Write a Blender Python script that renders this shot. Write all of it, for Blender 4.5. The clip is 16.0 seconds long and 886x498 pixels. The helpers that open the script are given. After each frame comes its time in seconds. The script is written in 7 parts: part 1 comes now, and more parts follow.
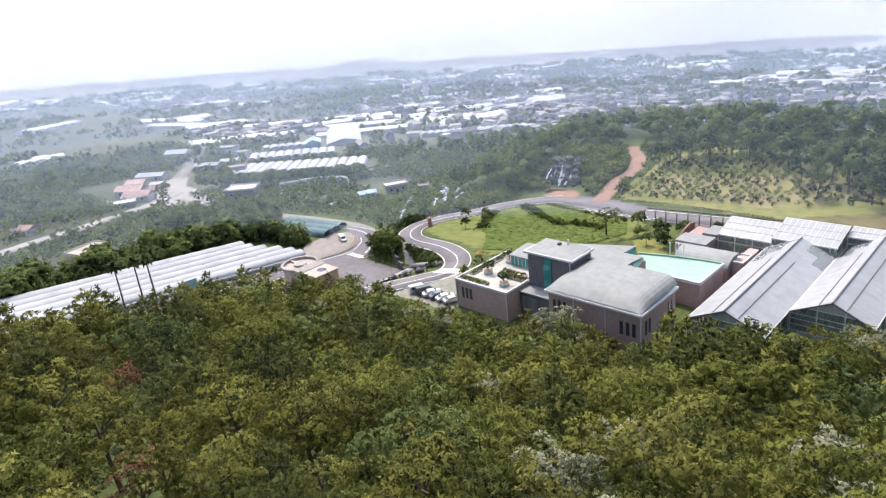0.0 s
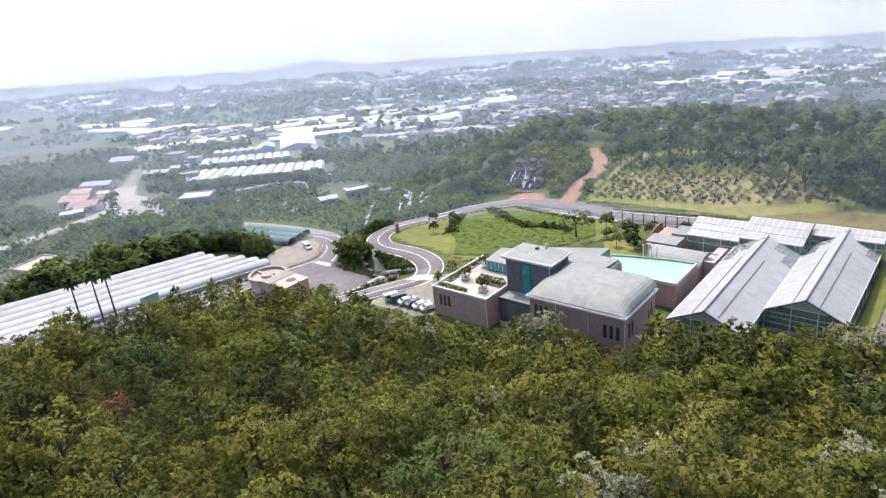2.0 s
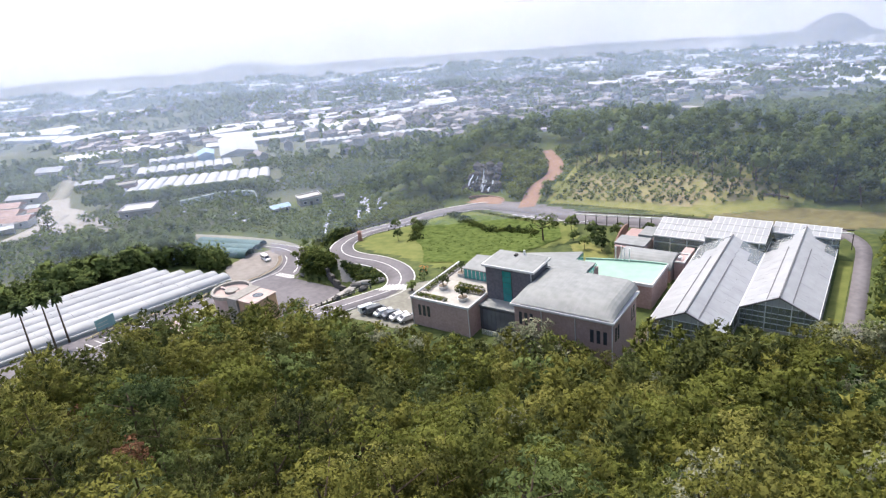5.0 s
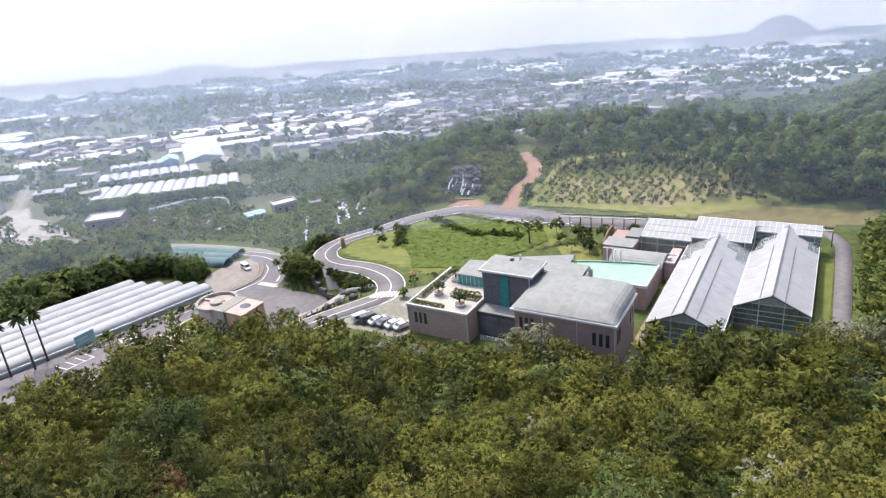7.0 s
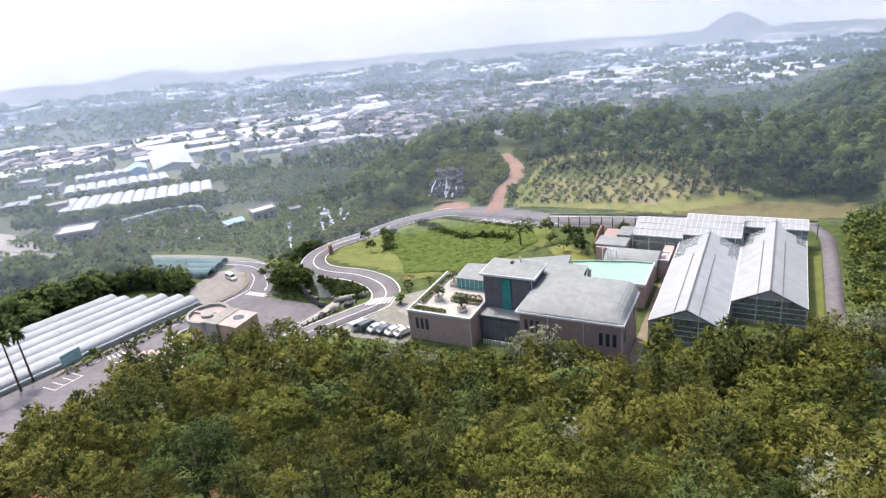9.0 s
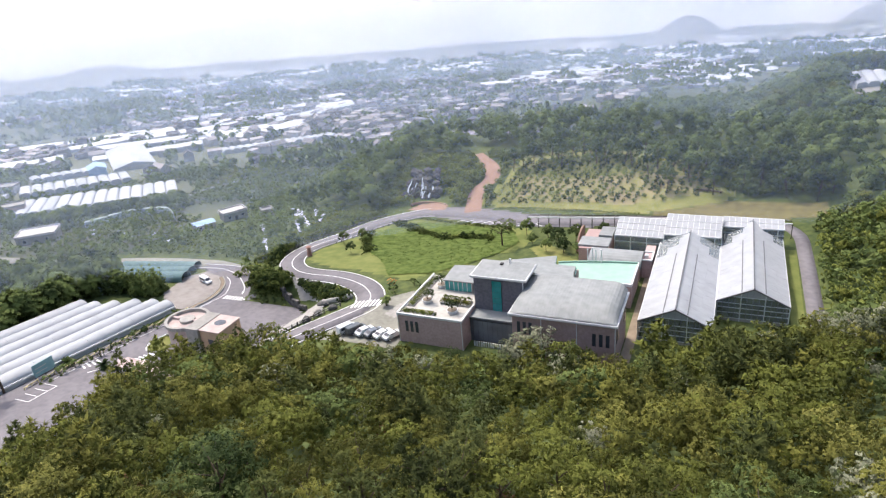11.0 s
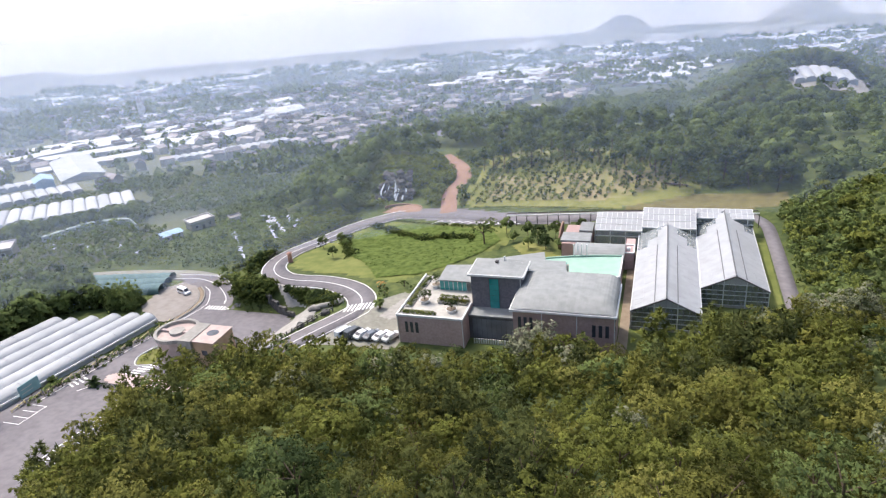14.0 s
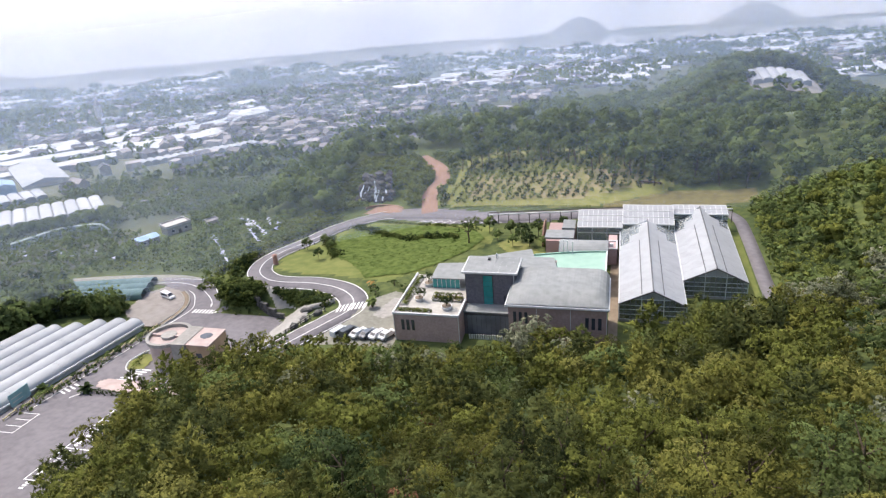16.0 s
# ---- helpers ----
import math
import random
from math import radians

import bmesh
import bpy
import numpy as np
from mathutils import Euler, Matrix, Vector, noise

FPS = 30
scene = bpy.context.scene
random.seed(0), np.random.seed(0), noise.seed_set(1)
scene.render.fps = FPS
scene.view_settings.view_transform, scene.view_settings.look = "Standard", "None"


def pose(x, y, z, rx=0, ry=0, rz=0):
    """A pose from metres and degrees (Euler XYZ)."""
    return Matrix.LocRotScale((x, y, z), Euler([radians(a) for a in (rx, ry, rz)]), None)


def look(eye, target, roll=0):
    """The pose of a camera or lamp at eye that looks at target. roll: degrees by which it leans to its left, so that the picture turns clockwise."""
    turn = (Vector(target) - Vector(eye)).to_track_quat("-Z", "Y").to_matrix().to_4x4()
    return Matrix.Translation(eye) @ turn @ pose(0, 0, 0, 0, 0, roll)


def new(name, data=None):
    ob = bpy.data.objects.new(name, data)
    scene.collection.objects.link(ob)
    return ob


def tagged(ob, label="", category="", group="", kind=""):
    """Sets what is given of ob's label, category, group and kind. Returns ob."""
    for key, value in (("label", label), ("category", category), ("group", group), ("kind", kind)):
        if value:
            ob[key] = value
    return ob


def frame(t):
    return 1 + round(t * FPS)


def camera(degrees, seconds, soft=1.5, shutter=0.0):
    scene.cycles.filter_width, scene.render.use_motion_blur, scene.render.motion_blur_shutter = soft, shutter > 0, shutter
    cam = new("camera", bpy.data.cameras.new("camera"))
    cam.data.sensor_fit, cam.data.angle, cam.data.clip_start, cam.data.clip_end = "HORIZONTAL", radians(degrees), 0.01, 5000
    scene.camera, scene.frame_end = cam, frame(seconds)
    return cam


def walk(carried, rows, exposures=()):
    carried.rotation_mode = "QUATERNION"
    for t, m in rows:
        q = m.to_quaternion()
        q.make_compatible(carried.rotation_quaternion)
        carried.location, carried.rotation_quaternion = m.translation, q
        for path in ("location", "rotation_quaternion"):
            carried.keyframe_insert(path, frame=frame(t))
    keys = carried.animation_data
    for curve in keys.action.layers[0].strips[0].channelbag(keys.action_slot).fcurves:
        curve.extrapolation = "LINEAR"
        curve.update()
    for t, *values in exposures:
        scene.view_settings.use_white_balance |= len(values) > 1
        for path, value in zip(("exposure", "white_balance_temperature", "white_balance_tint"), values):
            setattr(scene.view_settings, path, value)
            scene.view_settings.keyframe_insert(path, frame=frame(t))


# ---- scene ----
cam = camera(68.15, 16.0, 1.25)
PATH = [
    (0, look((45.85, -101.63, 62.85), (-21.68, -37.39, 26.62), -6.59)),
    (0.5, look((44.50, -102.14, 63.09), (-21.31, -36.16, 26.81), -6.72)),
    (1, look((43.15, -102.64, 63.33), (-21.09, -35.00, 27.30), -6.46)),
    (1.5, look((41.81, -103.15, 63.58), (-21.28, -34.75, 26.95), -6.33)),
    (2, look((40.47, -103.66, 63.83), (-21.50, -34.35, 27.01), -6.32)),
    (2.5, look((39.13, -104.17, 64.11), (-21.70, -33.94, 27.14), -6.32)),
    (3, look((37.78, -104.68, 64.40), (-21.76, -33.42, 27.31), -6.30)),
    (3.5, look((36.43, -105.19, 64.70), (-21.73, -32.88, 27.46), -6.17)),
    (4, look((35.07, -105.71, 65.02), (-21.72, -32.38, 27.66), -6.17)),
    (4.5, look((33.70, -106.24, 65.34), (-21.74, -31.95, 27.84), -6.12)),
    (5, look((32.29, -106.79, 65.66), (-21.87, -31.66, 27.94), -6.03)),
    (7.5, look((24.05, -109.98, 67.18), (-23.91, -31.01, 28.91), -5.99)),
    (8, look((22.42, -110.53, 67.43), (-24.41, -31.00, 28.96), -6.17)),
    (8.5, look((20.80, -111.08, 67.67), (-24.83, -30.89, 29.11), -6.22)),
    (9, look((19.20, -111.60, 67.91), (-25.31, -30.76, 29.40), -6.31)),
    (11.5, look((11.95, -113.77, 69.01), (-25.67, -29.92, 29.61), -5.28)),
    (12, look((10.48, -114.62, 69.28), (-25.96, -30.27, 29.81), -5.54)),
    (12.5, look((9.01, -115.52, 69.54), (-26.08, -30.66, 29.97), -5.57)),
    (13, look((7.54, -116.49, 69.82), (-26.24, -31.11, 30.22), -5.47)),
    (13.5, look((6.09, -117.53, 70.10), (-26.44, -31.70, 30.41), -5.46)),
    (14, look((4.64, -118.62, 70.38), (-26.55, -32.34, 30.57), -5.44)),
    (14.5, look((3.21, -119.75, 70.66), (-26.67, -33.05, 30.77), -5.38)),
    (15, look((1.80, -120.91, 70.94), (-26.65, -33.74, 31.03), -5.24)),
    (15.5, look((0.40, -122.09, 71.22), (-26.59, -34.50, 31.23), -5.10)),
    (16, look((-0.98, -123.28, 71.51), (-26.49, -35.28, 31.44), -4.98)),
]
EXPOSURE = [(0, 1.12), (8, 1.1), (13.0, 1.08), (16, 0.94)]
walk(cam, PATH, EXPOSURE)

# ---- world, sun, exposure ----
SUN_AZ, SUN_EL = -58.0, 60.0  # degrees east of +y, above the horizon
world = bpy.data.worlds.new("world")
scene.world = world
world.use_nodes = True
wn = world.node_tree
sky = wn.nodes.new("ShaderNodeTexSky")
sky.sky_type, sky.sun_disc = "NISHITA", False
sky.sun_elevation, sky.sun_rotation = radians(SUN_EL), radians(SUN_AZ)
sky.air_density, sky.dust_density, sky.ozone_density = 1.0, 4.0, 1.0
wn.links.new(sky.outputs[0], wn.nodes["Background"].inputs[0])
wn.nodes["Background"].inputs[1].default_value = 0.15
sun = new("sun", bpy.data.lights.new("sun", "SUN"))
sun.data.energy, sun.data.angle, sun.data.color = 1.75, radians(5), (1.0, 0.93, 0.85)
toward = Vector((math.sin(radians(SUN_AZ)) * math.cos(radians(SUN_EL)), math.cos(radians(SUN_AZ)) * math.cos(radians(SUN_EL)), math.sin(radians(SUN_EL))))
sun.matrix_world = look(toward * 300, (0, 0, 0))


# ---- materials ----
def material(name, dark, light, scale=1.0, rough=0.8, bump=0.0, metal=0.0, detail=6.0, second=0.0, island=0.0, each=0.0, translucent=0.0, spec=0.3):
    """A procedural surface: two colours mixed by noise at the real size, a second coarser scale for stains, fine relief."""
    m = bpy.data.materials.new(name)
    m.use_nodes = True
    t = m.node_tree
    n, l = t.nodes, t.links
    b = n["Principled BSDF"]
    geo = n.new("ShaderNodeNewGeometry")
    fine = n.new("ShaderNodeTexNoise")
    fine.inputs["Scale"].default_value, fine.inputs["Detail"].default_value = scale, detail
    l.new(geo.outputs["Position"], fine.inputs["Vector"])
    value = fine.outputs[0]

    def mixin(a, b2, amount):
        k = n.new("ShaderNodeMath")
        k.operation = "MULTIPLY_ADD"
        c = n.new("ShaderNodeMath")
        c.operation = "SUBTRACT"
        c.inputs[1].default_value = 0.5
        l.new(b2, c.inputs[0])
        l.new(c.outputs[0], k.inputs[0])
        k.inputs[1].default_value = amount
        l.new(a, k.inputs[2])
        return k.outputs[0]

    coarse = n.new("ShaderNodeTexNoise")
    coarse.inputs["Scale"].default_value, coarse.inputs["Detail"].default_value = scale * 0.13, 3.0
    l.new(geo.outputs["Position"], coarse.inputs["Vector"])
    if second:
        value = mixin(value, coarse.outputs[0], second)
    if island:
        value = mixin(value, geo.outputs["Random Per Island"], island)
    if each:
        info = n.new("ShaderNodeObjectInfo")
        value = mixin(value, info.outputs["Random"], each)
    ramp_node = n.new("ShaderNodeValToRGB")
    ramp_node.color_ramp.elements[0].position, ramp_node.color_ramp.elements[1].position = (0.36, 0.64) if translucent else (0.28, 0.72)
    ramp_node.color_ramp.elements[0].color, ramp_node.color_ramp.elements[1].color = (*dark, 1), (*light, 1)
    l.new(value, ramp_node.inputs[0])
    l.new(ramp_node.outputs[0], b.inputs["Base Color"])
    b.inputs["Roughness"].default_value, b.inputs["Metallic"].default_value = rough, metal
    b.inputs["Specular IOR Level"].default_value = spec
    if bump:
        bn = n.new("ShaderNodeBump")
        bn.inputs["Strength"].default_value, bn.inputs["Distance"].default_value = 0.6, bump
        l.new(fine.outputs[0], bn.inputs["Height"])
        l.new(bn.outputs[0], b.inputs["Normal"])
    if translucent:
        tr = n.new("ShaderNodeBsdfTranslucent")
        l.new(ramp_node.outputs[0], tr.inputs[0])
        mx = n.new("ShaderNodeMixShader")
        mx.inputs[0].default_value = translucent
        l.new(b.outputs[0], mx.inputs[1])
        l.new(tr.outputs[0], mx.inputs[2])
        l.new(mx.outputs[0], n["Material Output"].inputs[0])
    return m


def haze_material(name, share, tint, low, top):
    """A tinted sheet standing in for haze: most light passes, the rest is scattered on; it thins out upwards."""
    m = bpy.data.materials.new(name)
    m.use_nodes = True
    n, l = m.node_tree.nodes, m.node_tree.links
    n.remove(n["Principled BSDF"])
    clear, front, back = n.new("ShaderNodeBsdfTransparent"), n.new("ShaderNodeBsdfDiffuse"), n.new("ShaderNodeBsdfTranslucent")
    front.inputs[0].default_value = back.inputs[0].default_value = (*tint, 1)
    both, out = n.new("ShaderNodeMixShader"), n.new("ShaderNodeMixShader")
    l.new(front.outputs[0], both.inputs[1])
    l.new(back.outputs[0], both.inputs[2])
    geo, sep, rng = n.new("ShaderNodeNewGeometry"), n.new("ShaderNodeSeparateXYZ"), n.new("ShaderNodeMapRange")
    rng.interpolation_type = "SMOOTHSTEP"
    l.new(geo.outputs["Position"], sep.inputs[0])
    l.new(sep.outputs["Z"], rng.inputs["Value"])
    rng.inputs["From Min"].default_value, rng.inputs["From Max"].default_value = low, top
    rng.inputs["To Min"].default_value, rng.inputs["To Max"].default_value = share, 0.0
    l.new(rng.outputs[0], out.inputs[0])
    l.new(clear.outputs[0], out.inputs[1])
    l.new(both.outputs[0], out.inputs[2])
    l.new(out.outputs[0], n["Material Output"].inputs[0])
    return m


def glow_material(name, low, high, bottom, top, strength):
    """Bright hazy distance: a colour that changes with height alone."""
    m = bpy.data.materials.new(name)
    m.use_nodes = True
    n, l = m.node_tree.nodes, m.node_tree.links
    n.remove(n["Principled BSDF"])
    geo, sep, rng = n.new("ShaderNodeNewGeometry"), n.new("ShaderNodeSeparateXYZ"), n.new("ShaderNodeMapRange")
    l.new(geo.outputs["Position"], sep.inputs[0])
    l.new(sep.outputs["Z"], rng.inputs["Value"])
    rng.inputs["From Min"].default_value, rng.inputs["From Max"].default_value = bottom, top
    mix = n.new("ShaderNodeMix")
    mix.data_type = "RGBA"
    mix.inputs["A"].default_value, mix.inputs["B"].default_value = (*low, 1), (*high, 1)
    l.new(rng.outputs[0], mix.inputs["Factor"])
    em = n.new("ShaderNodeEmission")
    l.new(mix.outputs["Result"], em.inputs[0])
    em.inputs[1].default_value = strength
    l.new(em.outputs[0], n["Material Output"].inputs[0])
    return m


def glass_material(name, tint, rough=0.1, share=0.5):
    """Weathered greenhouse glass: partly milky, partly clear."""
    m = material(name, tuple(c * 0.8 for c in tint), tint, 0.5, rough, second=0.5, each=0.08, spec=0.5)
    n, l = m.node_tree.nodes, m.node_tree.links
    clear, mx = n.new("ShaderNodeBsdfTransparent"), n.new("ShaderNodeMixShader")
    mx.inputs[0].default_value = share
    l.new(clear.outputs[0], mx.inputs[1])
    l.new(n["Principled BSDF"].outputs[0], mx.inputs[2])
    l.new(mx.outputs[0], n["Material Output"].inputs[0])
    return m


M_GROUND = material("meadow", (0.035, 0.055, 0.016), (0.10, 0.12, 0.035), 0.5, 0.95, 0.05, second=0.8)
M_FIELD = material("fields", (0.040, 0.054, 0.032), (0.115, 0.122, 0.076), 0.02, 0.95, second=0.9)
M_LAWN = material("lawn", (0.105, 0.128, 0.030), (0.180, 0.190, 0.055), 0.35, 0.95, 0.02, second=0.6)
M_DRYGRASS = material("dry_grass", (0.125, 0.142, 0.036), (0.225, 0.215, 0.072), 0.4, 0.95, 0.02, second=0.7)
M_ROAD = material("asphalt", (0.135, 0.125, 0.134), (0.185, 0.172, 0.182), 0.8, 0.9, 0.004, second=0.9)
M_PAINT = material("road_paint", (0.62, 0.62, 0.6), (0.8, 0.8, 0.78), 3.0, 0.7)
M_BRICKPATH = material("brick_paving", (0.20, 0.12, 0.09), (0.31, 0.20, 0.15), 1.5, 0.9, 0.01, second=0.5)
M_CONCRETE = material("concrete", (0.24, 0.228, 0.21), (0.34, 0.325, 0.30), 0.9, 0.9, 0.01, second=0.6)
M_KERB = material("kerb_stone", (0.5, 0.5, 0.48), (0.7, 0.7, 0.68), 1.5, 0.85)
M_BRICK = material("brown_brick", (0.36, 0.25, 0.235), (0.47, 0.34, 0.32), 2.2, 0.88, 0.01, second=0.5, each=0.5)
M_DARKBRICK = material("dark_brick", (0.11, 0.105, 0.12), (0.175, 0.168, 0.188), 2.2, 0.85, 0.01, second=0.5)
M_METALROOF = material("zinc_roof", (0.19, 0.20, 0.20), (0.26, 0.27, 0.27), 0.7, 0.6, 0.004, metal=0.0, second=0.7, each=0.08)
M_WHITE = material("white_trim", (0.54, 0.54, 0.545), (0.66, 0.66, 0.665), 1.5, 0.6, second=0.4)
M_GREENROOF = material("green_waterproof_coat", (0.245, 0.385, 0.315), (0.30, 0.445, 0.37), 0.5, 0.7, second=0.6)
M_GLASSROOF = glass_material("roof_glass", (0.41, 0.42, 0.435), 0.3, 0.86)
M_SEAM = material("dark_grey_seam", (0.10, 0.10, 0.105), (0.16, 0.16, 0.165), 2.0, 0.6)
M_CLEARGLASS = glass_material("clear_roof_glass", (0.40, 0.43, 0.44), 0.1, 0.42)
M_GABLEGLASS = glass_material("gable_glass", (0.30, 0.33, 0.335), 0.08, 0.5)
M_TEALGLASS = material("teal_glass", (0.02, 0.20, 0.20), (0.05, 0.30, 0.29), 0.5, 0.12, spec=0.6)
M_DARKGLASS = material("dark_window_glass", (0.035, 0.038, 0.048), (0.07, 0.075, 0.09), 0.5, 0.1, spec=0.6)
M_STEEL = material("painted_steel", (0.55, 0.56, 0.57), (0.72, 0.73, 0.74), 2.0, 0.45, metal=0.3)
M_GREYSTEEL = material("grey_steel", (0.20, 0.205, 0.21), (0.30, 0.305, 0.31), 2.0, 0.5, metal=0.2)
M_DARKSTEEL = material("dark_steel", (0.05, 0.045, 0.045), (0.10, 0.09, 0.09), 2.0, 0.5, metal=0.3)
M_FILM = material("greenhouse_film", (0.32, 0.33, 0.345), (0.41, 0.42, 0.435), 0.25, 0.6, second=0.6, spec=0.2)
M_BARK = material("bark", (0.05, 0.035, 0.025), (0.13, 0.10, 0.07), 4.0, 0.95, 0.01)
M_LEAF = material("leaves", (0.052, 0.056, 0.012), (0.168, 0.168, 0.037), 0.22, 0.8, detail=2.0, island=0.14, each=0.22, translucent=0.3, spec=0.12)
M_LEAFPINE = material("pine_needles", (0.027, 0.036, 0.011), (0.094, 0.107, 0.031), 0.22, 0.85, detail=2.0, island=0.12, each=0.22, translucent=0.25, spec=0.12)
M_LEAFDARK = material("dark_leaves", (0.030, 0.048, 0.016), (0.140, 0.178, 0.056), 0.16, 0.85, detail=2.0, island=0.12, each=0.3, translucent=0.25, spec=0.12)
M_LEAFGREEN = material("fresh_leaves", (0.046, 0.055, 0.011), (0.152, 0.166, 0.035), 0.22, 0.8, detail=2.0, island=0.14, each=0.22, translucent=0.3, spec=0.12)
M_LEAFLIGHT = material("yellowish_leaves", (0.064, 0.069, 0.017), (0.205, 0.202, 0.052), 0.3, 0.8, detail=2.0, island=0.2, each=0.3, translucent=0.3, spec=0.12)
M_LEAFGREY = material("silvery_leaves", (0.085, 0.098, 0.054), (0.255, 0.262, 0.175), 0.3, 0.8, detail=3.0, island=0.35, each=0.2, translucent=0.25, spec=0.15)
M_LEAFRED = material("withered_leaves", (0.10, 0.04, 0.02), (0.20, 0.10, 0.05), 0.3, 0.8, detail=3.0, island=0.5, translucent=0.25)
M_SHRUB = material("shrub_leaves", (0.055, 0.076, 0.018), (0.170, 0.195, 0.048), 0.3, 0.85, detail=3.0, island=0.3, each=0.3, translucent=0.3, spec=0.12)

# added sheets that stand in for haze: radius, and the share of light that each one scatters for the air in front of it
# (a sight of about 1.4 km)
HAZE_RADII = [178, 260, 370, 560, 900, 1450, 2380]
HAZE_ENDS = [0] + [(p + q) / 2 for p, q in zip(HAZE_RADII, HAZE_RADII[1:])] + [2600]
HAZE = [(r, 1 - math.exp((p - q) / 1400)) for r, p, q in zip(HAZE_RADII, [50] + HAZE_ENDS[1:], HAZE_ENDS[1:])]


# ---- mesh helpers ----
def solid(name, verts, faces, mats, index=None, smooth=False, normals=None):
    me = bpy.data.meshes.new(name)
    verts = np.asarray(verts, dtype=np.float32)
    faces = np.asarray(faces, dtype=np.int32)
    me.vertices.add(len(verts))
    me.vertices.foreach_set("co", verts.ravel())
    k = faces.shape[1]
    me.loops.add(faces.size)
    me.loops.foreach_set("vertex_index", faces.ravel())
    me.polygons.add(len(faces))
    me.polygons.foreach_set("loop_start", np.arange(0, faces.size, k, dtype=np.int32))
    me.polygons.foreach_set("loop_total", np.full(len(faces), k, dtype=np.int32))
    for m in mats if isinstance(mats, (list, tuple)) else [mats]:
        me.materials.append(m)
    if index is not None:
        me.polygons.foreach_set("material_index", np.asarray(index, dtype=np.int32))
    if smooth:
        me.polygons.foreach_set("use_smooth", np.ones(len(faces), dtype=bool))
    me.update(calc_edges=True)
    if normals is not None:
        me.polygons.foreach_set("use_smooth", np.ones(len(faces), dtype=bool))
        me.normals_split_custom_set_from_vertices(np.asarray(normals, dtype=np.float32))
    return me


def to_mesh(name, bm, mat, smooth=False):
    me = bpy.data.meshes.new(name)
    bm.normal_update()
    bm.to_mesh(me)
    bm.free()
    me.materials.append(mat)
    if smooth:
        for p in me.polygons:
            p.use_smooth = True
    return me


def part(name, bm, mat, parent, label="", smooth=False, m=None):
    """Links a bmesh or mesh as one object under a thing or a part."""
    me = bm if isinstance(bm, bpy.types.Mesh) else to_mesh(name, bm, mat, smooth)
    ob = new(name, me)
    ob.parent = parent
    if m is not None:
        ob.matrix_basis = m
    if label:
        tagged(ob, label)
    return ob


def thing(name, label, category, x=0, y=0, z=0, turn=0, group="", kind=""):
    ob = new(name)
    ob.matrix_basis = pose(x, y, z, 0, 0, turn)
    ob.empty_display_size = 0.3
    return tagged(ob, label, category, group, kind)


def box(x0, x1, y0, y1, z0, z1, bevel=0.0, bm=None):
    bm = bm or bmesh.new()
    r = bmesh.ops.create_cube(bm, size=1, matrix=Matrix.LocRotScale(((x0 + x1) / 2, (y0 + y1) / 2, (z0 + z1) / 2), None, (x1 - x0, y1 - y0, z1 - z0)))
    if bevel:
        edges = list({e for v in r["verts"] for e in v.link_edges})
        bmesh.ops.bevel(bm, geom=edges, offset=bevel, segments=1, affect="EDGES")
    return bm


def bar(a, b, w, bm=None, h=None):
    """A straight bar of square section from a to b."""
    bm = bm or bmesh.new()
    a, b = Vector(a), Vector(b)
    d = b - a
    q = d.to_track_quat("Z", "Y" if abs(d.normalized().z) < 0.95 else "X")
    bmesh.ops.create_cube(bm, size=1, matrix=Matrix.LocRotScale((a + b) / 2, q, (w, h or w, d.length)))
    return bm


def prism(outline, z0, z1, bm=None):
    """Upright walls and caps over an outline in plan."""
    bm = bm or bmesh.new()
    lo = [bm.verts.new((x, y, z0)) for x, y in outline]
    hi = [bm.verts.new((x, y, z1)) for x, y in outline]
    n = len(outline)
    for i in range(n):
        bm.faces.new((lo[i], lo[(i + 1) % n], hi[(i + 1) % n], hi[i]))
    bm.faces.new(hi)
    bm.faces.new(lo[::-1])
    bmesh.ops.recalc_face_normals(bm, faces=bm.faces)
    return bm


def quad(a, b, c, d, thick, bm=None):
    """A slab with the top face a, b, c, d."""
    bm = bm or bmesh.new()
    p = [Vector(v) for v in (a, b, c, d)]
    n = (p[1] - p[0]).cross(p[3] - p[0]).normalized() * thick
    top = [bm.verts.new(v) for v in p]
    low = [bm.verts.new(v - n) for v in p]
    bm.faces.new(top)
    bm.faces.new(low[::-1])
    for i in range(4):
        bm.faces.new((top[i], low[i], low[(i + 1) % 4], top[(i + 1) % 4]))
    return bm


def smooth_line(points, step=2.0):
    """A rounded line through plan points, at even steps."""
    p = np.array(points, float)
    q = np.vstack([2 * p[0] - p[1], p, 2 * p[-1] - p[-2]])
    out = []
    for i in range(1, len(q) - 2):
        k = max(2, int(np.linalg.norm(q[i + 1] - q[i]) / step))
        for s in np.linspace(0, 1, k, endpoint=False):
            a, b, c, d = q[i - 1], q[i], q[i + 1], q[i + 2]
            out.append(0.5 * (2 * b + (c - a) * s + (2 * a - 5 * b + 4 * c - d) * s * s + (3 * b - a - 3 * c + d) * s ** 3))
    out.append(p[-1])
    return np.array(out)


def offset_line(line, d):
    t = np.gradient(line, axis=0)
    t /= np.linalg.norm(t, axis=1)[:, None] + 1e-9
    return line + np.stack([-t[:, 1], t[:, 0]], 1) * d


